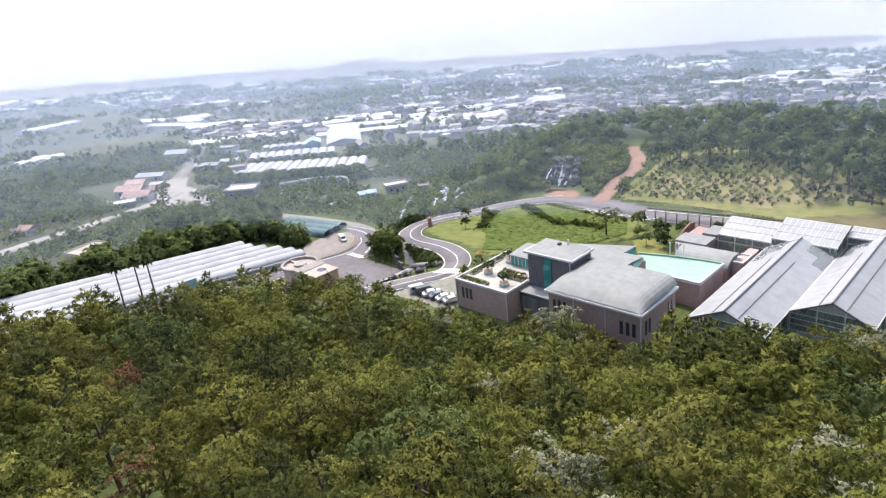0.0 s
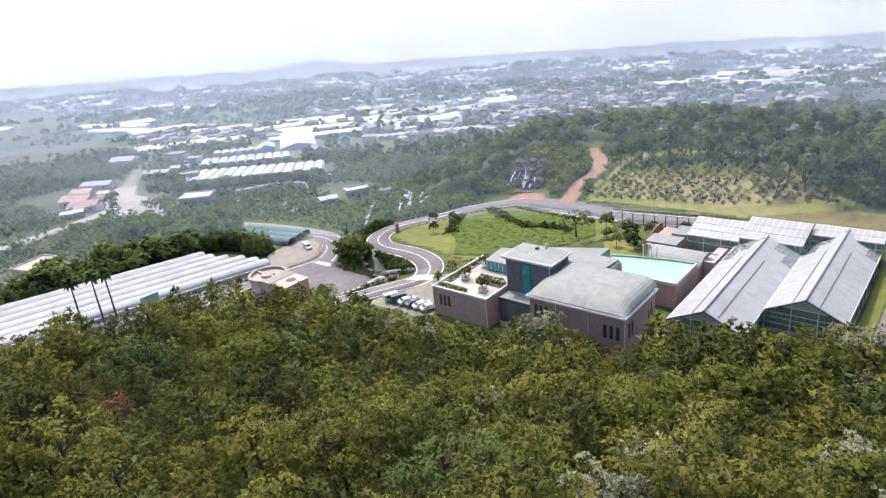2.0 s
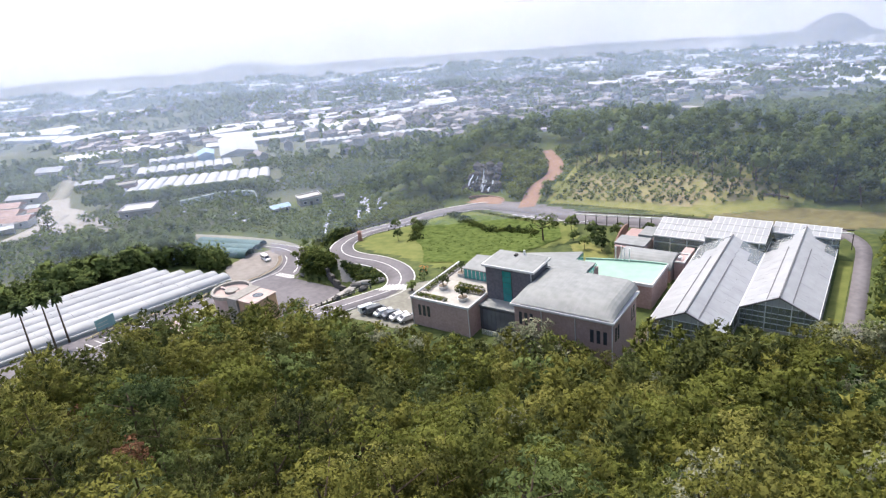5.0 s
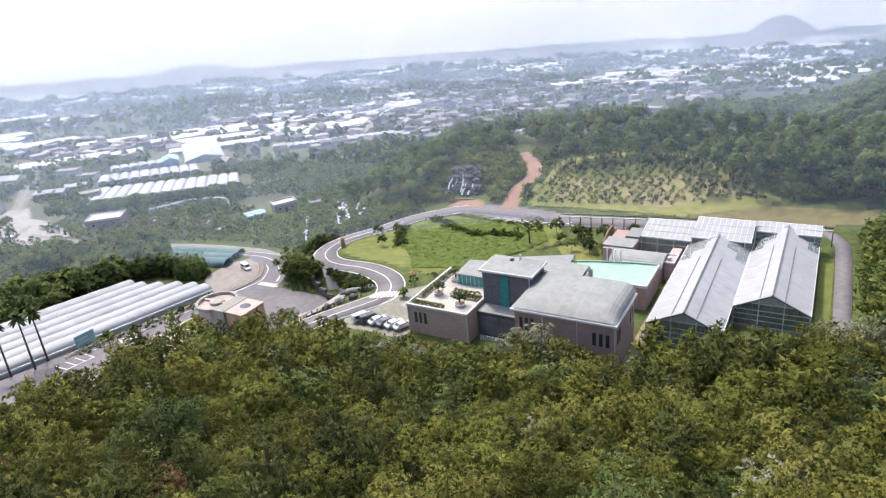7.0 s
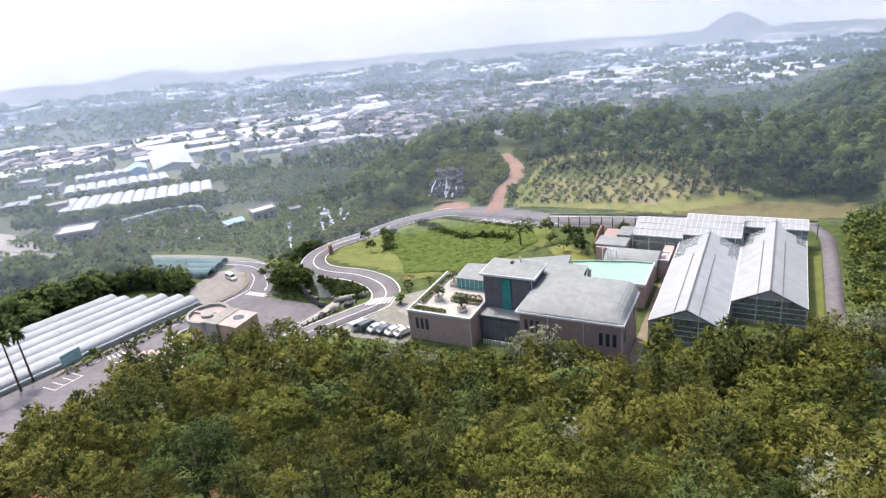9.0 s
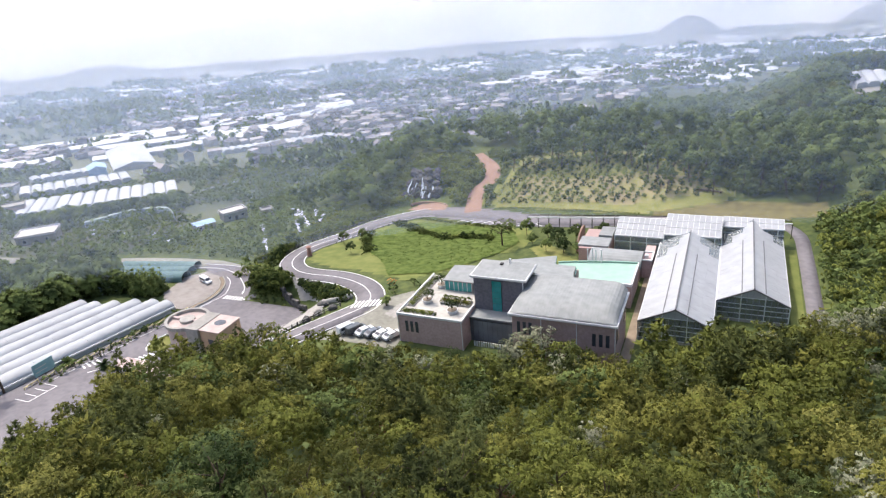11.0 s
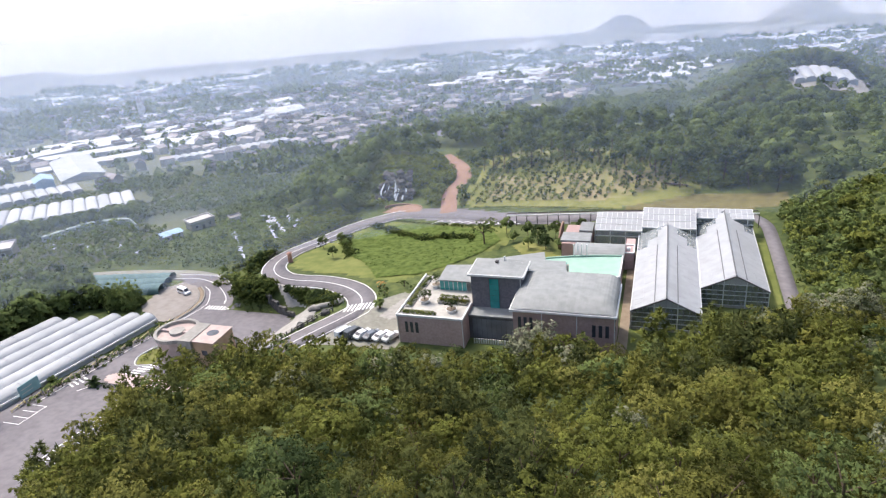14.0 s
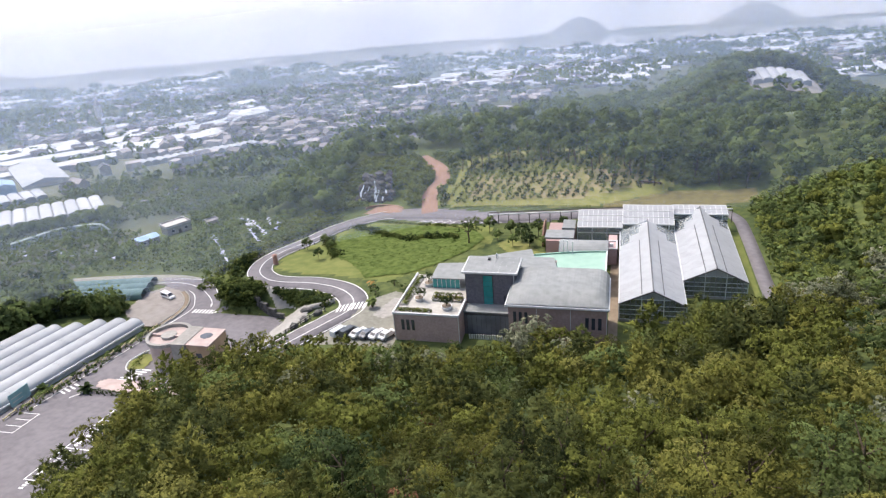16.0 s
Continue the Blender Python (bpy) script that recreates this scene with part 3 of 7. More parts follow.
roof = part("roof", box(DX0, DX1, DY0, DY1, DZ - 0.42, DZ + 0.05, 0.05), M_WHITE, hall, "white roof edge")
n_panels = 34
for k in range(n_panels):
    xa, xb = DX0 + 0.25 + (DX1 - DX0 - 0.5) * k / n_panels, DX0 + 0.25 + (DX1 - DX0 - 0.5) * (k + 1) / n_panels
    ys = np.linspace(DY0 + 0.2, DY1, 16)
    v = []
    for y in ys:
        for x, dz in ((xa, 0.0), (xa + 0.03, 0.0), (xb - 0.05, 0.0), (xb - 0.03, 0.008), (xb, 0.008), (xb, 0.0)):
            v.append((x, y, float(dome(x, y)) + dz))
    f = [(j * 6 + i, j * 6 + i + 1, (j + 1) * 6 + i + 1, (j + 1) * 6 + i) for j in range(15) for i in range(5)]
    me = solid("roof_panel", v, f, M_METALROOF)
    for p in me.polygons:
        p.use_smooth = True
    part("roof_panel", me, None, roof)
# flat part running back to the glazed canopy
canopy_z = lambda y: 11.45 - 0.21 * y


def sloped_plate(outline, zfun, thick, bm=None):
    bm = bm or bmesh.new()
    hi = [bm.verts.new((x, y, zfun(y))) for x, y in outline]
    lo = [bm.verts.new((x, y, zfun(y) - thick)) for x, y in outline]
    n = len(outline)
    bm.faces.new(hi)
    bm.faces.new(lo[::-1])
    for i in range(n):
        bm.faces.new((hi[i], lo[i], lo[(i + 1) % n], hi[(i + 1) % n]))
    bmesh.ops.recalc_face_normals(bm, faces=bm.faces)
    return bm


part("canopy", sloped_plate([(-21.6, 0.42), (-12.4, 0.42), (-13.2, 4.0), (-14.2, 10.6), (-18.6, 10.8), (-20.3, 18.8), (-31.0, 9.0), (-31.0, 1.9), (-19.9, 1.9)], canopy_z, 0.3), M_METALROOF, hall, "pale metal canopy roof running to a point")
part("glass_wall", quad((-18.7, 10.9, 8.9), (-20.25, 18.6, 7.3), (-20.25, 18.6, 5.3), (-18.7, 10.9, 5.3), 0.08), M_TEALGLASS, hall, "teal glass wall under the canopy")
part("glass_wall", quad((-13.0, 4.0, 10.3), (-14.1, 10.6, 8.9), (-14.1, 10.6, 5.3), (-13.0, 4.0, 5.3), 0.08), M_TEALGLASS, hall, "teal glass wall under the canopy")
part("wall", box(-30.5, -20.5, 1.6, 9, -0.5, 8.6), M_DARKBRICK, hall)
# green-coated terrace block behind the hall
arc = [(-3.0 - 17.2 * s, 23.0 - 3.2 * s ** 1.7) for s in np.linspace(0, 1, 14)]
block = [(-13.2, 11.9), (-3.0, 11.9)] + arc + [(-20.3, 11.9)]
part("wall", prism(block, -0.5, 5.0), M_BRICK, hall)
part("terrace", prism([(x * 0.985 - 0.15, y * 0.99 + 0.08) for x, y in block], 5.0, 5.25), M_GREENROOF, hall, "mint green coated flat roof")
rim = [(-13.2, 11.9), (-3.0, 11.9)] + arc
for a, b in zip(rim, rim[1:]):
    part("parapet", bar((*a, 5.32), (*b, 5.32), 0.28, None, 0.62), M_WHITE if a[1] < 12 or b[0] > -3.2 else M_GREENROOF, hall)
# tower
part("wall", box(-31.0, -20.7, -5.3, 1.6, -0.5, 12.6), M_DARKBRICK, hall, "dark brick tower wall")
t_roof = part("roof", box(-31.6, -20.0, -5.95, 1.75, 12.62, 13.1, 0.06), M_WHITE, hall, "white-edged tower roof")
for k in range(9):
    xa = -31.3 + 1.225 * k
    part("roof_panel", quad((xa, -5.7, 13.12), (xa + 1.2, -5.7, 13.12), (xa + 1.2, 1.5, 13.32), (xa, 1.5, 13.32), 0.05), M_METALROOF, t_roof)
part("roof_vent", bar((-25.3, 0.8, 13.3), (-25.3, 0.8, 14.3), 0.3), M_STEEL, t_roof)
part("roof_vent", box(-27.0, -26.4, -0.6, 0.2, 13.3, 13.7, 0.05), M_DARKSTEEL, t_roof)
tw = part("window", box(-27.3, -25.2, -5.36, -5.22, 4.6, 12.1), M_DARKSTEEL, hall, "tall teal stair window")
for k in range(6):
    part("pane", box(-27.2, -25.3, -5.42, -5.38, 4.7 + 1.23 * k, 5.88 + 1.23 * k), M_TEALGLASS, tw)
window_part(hall, -23.0, -22.7, -5.32, 6.2, 7.6)
window_part(hall, -22.4, -22.1, -5.32, 6.2, 7.6)
for x, y in ((-20.85, -5.45),):
    part("downpipe", bar((x, y, 0), (x, y, 12.6), 0.14), M_WHITE, hall)
# low glazed link between the wing and the hall
part("wall", box(-31.0, -21.0, -8.6, -5.3, -0.5, 5.2), M_DARKBRICK, hall)
part("roof", box(-31.1, -21.0, -8.9, -5.3, 5.2, 5.5), M_METALROOF, hall, "dull grey link roof")
lw = part("window", box(-30.4, -21.3, -8.7, -8.6, 0.2, 4.8), M_DARKSTEEL, hall, "blue-grey curtain wall")
for k in range(9):
    part("pane", box(-30.3 + 1.0 * k, -29.36 + 1.0 * k, -8.76, -8.71, 0.3, 4.7), M_LINKGLASS, lw)
# hall windows and downpipes
for x in (-20.0, -18.9, -17.8):
    window_part(hall, x, x + 0.5, -12.42, 5.6, 8.0)
    window_part(hall, x, x + 0.5, -12.42, 1.0, 3.4)
for x in (-6.2, -5.0, -3.8):
    window_part(hall, x, x + 0.55, -12.42, 5.0, 7.4)
for y in (-10.8, -9.6, -2.6, -1.4):
    window_part(hall, y, y + 0.5, -2.28, 5.0, 7.6, face="x")
for x in (-15.5, -9.0, -2.25):
    part("downpipe", bar((x, -12.5, 0), (x, -12.5, 9.4), 0.13), M_WHITE, hall)

# wing with the roof garden
wing = thing("garden_wing", "low brown brick wing with a planted white roof terrace", "building")
part("wall", box(-45.0, -31.05, -12.6, 6.0, -1.2, 6.1), M_BRICK, wing, "brown brick wall")
part("terrace", box(-44.7, -31.3, -12.3, 5.8, 6.1, 6.2), M_TERRACE, wing, "pale roof terrace floor")
part("parapet", box(-45.15, -31.0, -12.75, -12.4, 6.12, 6.6, 0.04), M_WHITE, wing)
part("parapet", box(-31.35, -31.0, -12.4, -5.4, 6.12, 6.6, 0.04), M_WHITE, wing)
part("parapet", box(-45.15, -44.8, -12.4, 6.0, 6.12, 6.6, 0.04), M_WHITE, wing)
for x in (-43.3, -42.2, -41.1):
    window_part(wing, x, x + 0.5, -12.62, 2.6, 4.9)
for x, y in ((-31.2, -12.7), (-44.9, -12.7)):
    part("downpipe", bar((x, y, 0), (x, y, 6.1), 0.13), M_WHITE, wing)
pav = thing("roof_pavilion", "glazed pavilion with a pale sloping roof on the terrace", "pavilion", -36.6, 1.9, 6.2)
part("roof", sloped_plate([(-3.2, -2.6), (5.4, -2.6), (5.4, 4.6), (-3.0, 3.6)], lambda y: 2.75 + 0.1 * y, 0.22), M_METALROOF, pav, "pale metal roof")
for k in range(6):
    part("pane", box(-2.9 + 1.0 * k, -1.96 + 1.0 * k, -2.35, -2.28, 0.1, 2.35), M_TEALGLASS, pav)
for k in range(4):
    part("pane", box(-2.95, -2.88, -2.2 + 1.3 * k, -1.0 + 1.3 * k, 0.1, 2.4), M_TEALGLASS, pav)
for k in range(7):
    part("post", bar((-2.93 + 1.0 * k, -2.32, 0), (-2.93 + 1.0 * k, -2.32, 2.4), 0.08), M_STEEL, pav)

# rear brick block with a barrel roof
rear = thing("rear_building", "low brick annex with a grey barrel roof", "building")
part("wall", box(-14.4, -3.0, 25.0, 32.5, -0.5, 3.3), M_BRICK, rear)
bm = bmesh.new()
vs = []
for i in range(13):
    a = math.pi * i / 12
    vs.append([bm.verts.new((x, 28.6 - 4.0 * math.cos(a), 3.1 + 2.3 * math.sin(a))) for x in (-14.6, -2.8)])
for i in range(12):
    bm.faces.new((vs[i][0], vs[i][1], vs[i + 1][1], vs[i + 1][0]))
bm.faces.new([v[0] for v in vs])
bm.faces.new([v[1] for v in vs[::-1]])
bmesh.ops.recalc_face_normals(bm, faces=bm.faces)
part("roof", bm, M_METALROOF, rear, "grey barrel roof")
part("wall", box(-2.8, -0.7, 27.0, 36.0, -0.5, 4.3), M_BRICK, rear)
part("parapet", box(-2.9, -0.6, 26.9, 27.2, 4.3, 4.6), M_WHITE, rear)
part("parapet", box(-2.9, -0.6, 31.6, 31.9, 4.3, 4.6), M_WHITE, rear)
part("parapet", box(-0.9, -0.6, 27.2, 31.6, 4.3, 4.6), M_WHITE, rear)
part("air_unit", box(-2.4, -1.6, 28.3, 29.2, 4.3, 5.1, 0.05), M_STEEL, rear, "pale air-conditioning unit")
part("wall", box(-18.6, -11.5, 33.5, 46, -0.5, 3.4), M_BRICK, rear)
part("roof", box(-19.0, -11.6, 34.4, 39.8, 3.4, 3.9, 0.04), M_METALROOF, rear, "stepped pale flat roof")
part("roof", box(-15.0, -11.6, 40.2, 46.2, 3.6, 4.3, 0.04), M_METALROOF, rear, "stepped pale flat roof")
cw = thing("curved_wall", "reddish curved garden wall beside the annex", "wall", -20.2, 43, 0)
bm = bmesh.new()
pts = [(0.5, -5.0 + 9.0 * s, 4.4 * math.sin(math.pi * (0.12 + 0.55 * s)) ** 0.7) for s in np.linspace(0, 1, 12)]
for (x0, y0, h0), (x1, y1, h1) in zip(pts, pts[1:]):
    b = [bm.verts.new(p) for p in ((0, y0, -1), (0.4, y0, -1), (0.4, y0, h0), (0, y0, h0), (0, y1, -1), (0.4, y1, -1), (0.4, y1, h1), (0, y1, h1))]
    for f in ((0, 1, 2, 3), (7, 6, 5, 4), (3, 2, 6, 7), (0, 3, 7, 4), (1, 5, 6, 2)):
        bm.faces.new([b[i] for i in f])
bmesh.ops.recalc_face_normals(bm, faces=bm.faces)
part("masonry", bm, M_BRICKPATH, cw)


# ---- glasshouses ----
def glasshouse(name, label, x0, x1, y0, y1, eave, ridge, cols, rows, front=True, back=False, base=-0.4):
    """A ridge glasshouse along y: posts, gutters, ridge, roof panes, gable and side glazing."""
    g = thing(name, label, "greenhouse", group="glasshouses")
    xm = (x0 + x1) / 2
    rf = part("roof", bar((xm, y0 - 0.15, ridge + 0.3), (xm, y1 + 0.1, ridge + 0.3), 0.24), M_SEAM, g, "grey steel ridge and glass roof")
    for side in (-1, 1):
        xe = x0 if side < 0 else x1
        part("gutter", bar((xe, y0 - 0.2, eave), (xe, y1, eave), 0.3, None, 0.22), M_WHITE, g)
        dx, dz = (xm - xe) / rows, (ridge - eave) / rows
        L = (y1 - y0) / cols
        a, b = Vector((dx, 0, dz)), Vector((0, L, 0))
        bm = bmesh.new()
        p = [Vector((0, 0.008, 0)), Vector((0, L - 0.008, 0)), Vector((dx * 0.996, L - 0.008, dz * 0.996)), Vector((dx * 0.996, 0.008, dz * 0.996))]
        if side > 0:
            p = p[::-1]
        pane = to_mesh("pane", quad(*p, 0.03), M_GLASSROOF)
        clear = to_mesh("pane", quad(*p, 0.03), M_CLEARGLASS)
        for i in range(cols):
            for j in range(rows):
                # every few panes stand a little open or sit a little proud
                lift = 0.004 * ((i * 7 + j * 3) % 5)
                # the whitewash has washed off the lower panes towards the back
                bare = i / cols > 0.70 + 0.12 * j + 0.06 * (side > 0)
                part("pane", clear if bare else pane, None, rf, m=pose(xe + dx * j, y0 + L * i, eave + 0.12 + dz * j + lift))
        for i in range(0, cols + 1, 2):
            part("rafter", bar((xe, y0 + L * i, eave + 0.02), (xm, y0 + L * i, ridge - 0.02), 0.08), M_GREYSTEEL, rf)
        for j in range(1, rows):
            part("purlin", bar((xe + dx * j, y0, eave + dz * j - 0.05), (xe + dx * j, y1, eave + dz * j - 0.05), 0.07), M_GREYSTEEL, rf)
        for i in range(1, cols, 2):
            part("brace", bar((xe, y0 + L * i, eave - 0.1), (xm, y0 + L * i, eave + 0.35 * (ridge - eave)), 0.07), M_STEEL, rf)
        # raised ridge vents and dark seams along the slope
        s = 0.33
        part("vent", quad(*[Vector((xm + side * u, v, ridge - abs(u) * (ridge - eave) / (xm - x0) + 0.2)) for u, v in ([(0.15, y0 + 0.5), (1.5, y0 + 0.5), (1.5, y1 - 1), (0.15, y1 - 1)] if side > 0 else [(1.5, y0 + 0.5), (0.15, y0 + 0.5), (0.15, y1 - 1), (1.5, y1 - 1)])], 0.05), M_GLASSROOF, rf, "raised ridge vent")
        xs = xm + side * (x1 - xm) * s
        zs = ridge - (ridge - eave) * s + 0.2
        part("seam", bar((xs, y0 + 0.5, zs), (xs, y0 + (y1 - y0) * 0.72, zs), 0.17), M_SEAM, rf)
        # side wall
        for i in range(cols // 2 + 1):
            part("post", bar((xe, y0 + 2 * L * i, base), (xe, y0 + 2 * L * i, eave), 0.14), M_STEEL, g)
        part("side_pane", box(xe - 0.03, xe + 0.03, y0, y1, 0.6, eave - 0.15), M_GABLEGLASS, g)
        part("sill", box(xe - 0.15, xe + 0.15, y0, y1, base, 0.6), M_CONCRETE, g)
    for y, on in ((y0, front), (y1, back)):
        if not on:
            continue
        bm = bmesh.new()
        v = [bm.verts.new(c) for c in ((x0, y + 0.05, 0.6), (x1, y + 0.05, 0.6), (x1, y + 0.05, eave), (xm, y + 0.05, ridge), (x0, y + 0.05, eave))]
        bm.faces.new(v)
        gable = part("gable", bm, M_GABLEGLASS, g, "glazed gable with white glazing bars")
        n = 12
        for i in range(n + 1):
            x = x0 + (x1 - x0) * i / n
            zt = eave + (ridge - eave) * (1 - abs(x - xm) / (xm - x0))
            part("mullion", bar((x, y - 0.03, base), (x, y - 0.03, zt), 0.16 if i % 4 == 0 else 0.07), M_STEEL if i % 4 == 0 else M_GREYSTEEL, gable)
        for z in (0.6, 1.8, 2.9, eave - 0.1):
            part("transom", bar((x0, y - 0.04, z), (x1, y - 0.04, z), 0.09), M_STEEL, gable)
        z = eave + (ridge - eave) * 0.42
        w = (xm - x0) * 0.58
        bm = bmesh.new()
        bm.faces.new([bm.verts.new(c) for c in ((xm - w, y - 0.02, z), (xm + w, y - 0.02, z), (xm, y - 0.02, ridge))])
        part("gable_top", bm, M_GLASSROOF, gable, "milky panel under the ridge")
        part("transom", bar((xm - w, y - 0.04, z), (xm + w, y - 0.04, z), 0.09), M_STEEL, gable)
        for a, b in (((x0 - 0.1, y - 0.1, eave + 0.1), (xm, y - 0.1, ridge + 0.12)), ((xm, y - 0.1, ridge + 0.12), (x1 + 0.1, y - 0.1, eave + 0.1))):
            part("barge_board", bar(a, b, 0.25, None, 0.24), M_SEAM, gable)
        part("base_wall", box(x0, x1, y - 0.1, y + 0.1, base, 0.6), M_CONCRETE, gable)
    return g


glasshouse("glasshouse", "long ridge-roofed glasshouse with weathered milky panes", 0.0, 13.2, 0.0, 39.0, 4.0, 7.2, 20, 3)
glasshouse("glasshouse", "second ridge-roofed glasshouse set back beside the first", 13.5, 26.4, 11.7, 49.0, 4.0, 7.2, 19, 3)


def lean_roof(name, label, x0, x1, y0, y1, z0, z1, cols, rows):
    """A glass roof rising away from its glazed front."""
    g = thing(name, label, "greenhouse", group="glasshouses")
    rf = part("roof", bar((x0, y1, z1), (x1, y1, z1), 0.25), M_WHITE, g, "sloping glass roof")
    L, D, dz = (x1 - x0) / cols, (y1 - y0) / rows, (z1 - z0) / rows
    pane = to_mesh("pane", quad((0.03, 0.03, 0), (L - 0.03, 0.03, 0), (L - 0.03, D - 0.03, dz), (0.03, D - 0.03, dz), 0.03), M_GLASSROOF)
    for i in range(cols):
        for j in range(rows):
            part("pane", pane, None, rf, m=pose(x0 + L * i, y0 + D * j, z0 + 0.1 + dz * j + 0.012 * ((i * 5 + j) % 4)))
    for i in range(cols + 1):
        part("rafter", bar((x0 + L * i, y0, z0 + 0.14), (x0 + L * i, y1, z1 + 0.14), 0.1), M_WHITE, rf)
        if i % 3 == 0:
            part("post", bar((x0 + L * i, y0, -0.4), (x0 + L * i, y0, z0), 0.16), M_STEEL, g)
            part("post", bar((x0 + L * i, y1, -0.4), (x0 + L * i, y1, z1), 0.16), M_STEEL, g)
    part("gutter", bar((x0 - 0.1, y0, z0), (x1 + 0.1, y0, z0), 0.28), M_WHITE, g)
    part("transom", bar((x0, y0, z0 - 1.5), (x1, y0, z0 - 1.5), 0.14), M_STEEL, g)
    for j in range(1, rows):
        part("purlin", bar((x0, y0 + D * j, z0 + dz * j + 0.16), (x1, y0 + D * j, z0 + dz * j + 0.16), 0.12), M_WHITE, rf)
    part("side_pane", box(x0, x1, y0 - 0.03, y0 + 0.03, 0.3, z0 - 0.1), M_GABLEGLASS, g)
    part("side_pane", box(x0, x1, y1 - 0.03, y1 + 0.03, 0.3, z1 - 0.1), M_GABLEGLASS, g)
    for x in (x0, x1):
        bm = bmesh.new()
        bm.faces.new([bm.verts.new(c) for c in ((x, y0, 0.3), (x, y1, 0.3), (x, y1, z1), (x, y0, z0))])
        part("end_pane", bm, M_GABLEGLASS, g)
    return g


lean_roof("glasshouse", "lean-to glasshouse with a white-barred sloping roof", -10.9, 0.5, 39.2, 46.5, 5.0, 7.0, 9, 3)
lean_roof("glasshouse", "raised middle glasshouse with a white-barred sloping roof", 0.6, 13.2, 39.4, 48.2, 6.0, 7.9, 10, 3)
lean_roof("glasshouse", "rear glasshouse with a white-barred sloping roof", 13.4, 26.6, 46.0, 50.5, 6.4, 7.2, 10, 2)

# pergola along the back road
perg = thing("pergola", "long white-edged pergola on dark posts by the road", "pergola")
for k in range(23):
    s = k / 22
    x, y = -38.0 + 66.8 * s, 55.9 - 2.2 * s + 1.2 * math.sin(math.pi * s)
    zt = 1.5 + 3.6 * s
    zg = float(height(x, y))
    part("post", bar((x, y, zg - 0.3), (x, y, max(zt, zg + 2.4)), 0.2), M_DARKSTEEL, perg)
    if k < 22:
        s2 = (k + 1) / 22
        x2, y2, zt2 = -38.0 + 66.8 * s2, 55.9 - 2.2 * s2 + 1.2 * math.sin(math.pi * s2), 1.5 + 3.6 * s2
        part("beam", bar((x, y, zt), (x2, y2, zt2), 0.3, None, 0.25), M_WHITE, perg)
        part("slat", bar((x, y - 0.6, zt + 0.16), (x, y + 2.4, zt + 0.16), 0.14), M_DARKSTEEL, perg)
        part("beam", bar((x, y + 2.0, zt), (x2, y2 + 2.0, zt2), 0.2), M_DARKSTEEL, perg)

# ---- tunnels, signs and buildings on the left ----
def tunnel_mesh(width, rise, length, axis_slope, step=3.0, foot=0.25):
    """An arched film skin along +y, following an even slope."""
    n, m = 9, max(2, int(length / step) + 1)
    v, f = [], []
    for j in range(m):
        y = length * j / (m - 1)
        dip = 0.02 * rise * (j % 2)
        for i in range(n):
            a = math.pi * i / (n - 1)
            v.append((-width / 2 * math.cos(a), y, foot * rise * (0 < i < n - 1) + (rise * (0.93 - foot) - dip) * math.sin(a) + axis_slope * y))
    for j in range(m - 1):
        for i in range(n - 1):
            f.append((j * n + i, j * n + i + 1, (j + 1) * n + i + 1, (j + 1) * n + i))
    return v, f


def hoop_mesh(half, foot, rise, y, dz, w):
    """One bent hoop round a tunnel."""
    bm = bmesh.new()
    rows = []
    for i in range(9):
        a = math.pi * i / 8
        x, z = -half * math.cos(a), foot * (0 < i < 8) + rise * math.sin(a) + dz
        rows.append([bm.verts.new((x * (1 + q), y + e, z * 1.0 + q * 2)) for q, e in ((0, -w / 2), (w / 2, -w / 2), (w / 2, w / 2), (0, w / 2))])
    for p, q in zip(rows, rows[1:]):
        for i in range(4):
            bm.faces.new((p[i], p[(i + 1) % 4], q[(i + 1) % 4], q[i]))
    return bm


tun_group = "film greenhouses by the car park"
for k, (rx, yn) in enumerate(((-116.6, -5.0), (-120.7, -5.5), (-125.3, -7.0), (-129.9, -9.5), (-134.5, -11.5), (-139.1, -12.0))):
    L = 125.0
    t = thing("tunnel_greenhouse", "long arched greenhouse of pale translucent film", "greenhouse", rx - 0.045 * L, yn - L, float(height(rx, yn)) + 0.1 * L * 0.97 - 0.1, -2.5, tun_group)
    v, f = tunnel_mesh(4.6, 3.3, L, -0.097, 3.0, 0.42)
    part("film", solid("film", v, f, M_FILM, smooth=True), None, t)
    part("gutter", bar((2.3, 0, 1.45), (2.3, L, 1.45 - 0.097 * L), 0.5, None, 0.35), M_STEEL, t, "grey gutter between two arches")
    for j in range(18, 43, 4):
        part("hoop", hoop_mesh(2.305, 1.385, 1.67, L * j / 42, -0.097 * L * j / 42, 0.05), M_FILM, t)
    bm = bmesh.new()
    prof = [bm.verts.new((-2.3 * math.cos(math.pi * i / 8), L, 1.38 * (0 < i < 8) + 1.66 * math.sin(math.pi * i / 8) - 0.097 * L)) for i in range(9)]
    bm.faces.new(prof)
    part("end_wall", bm, M_FILM, t)

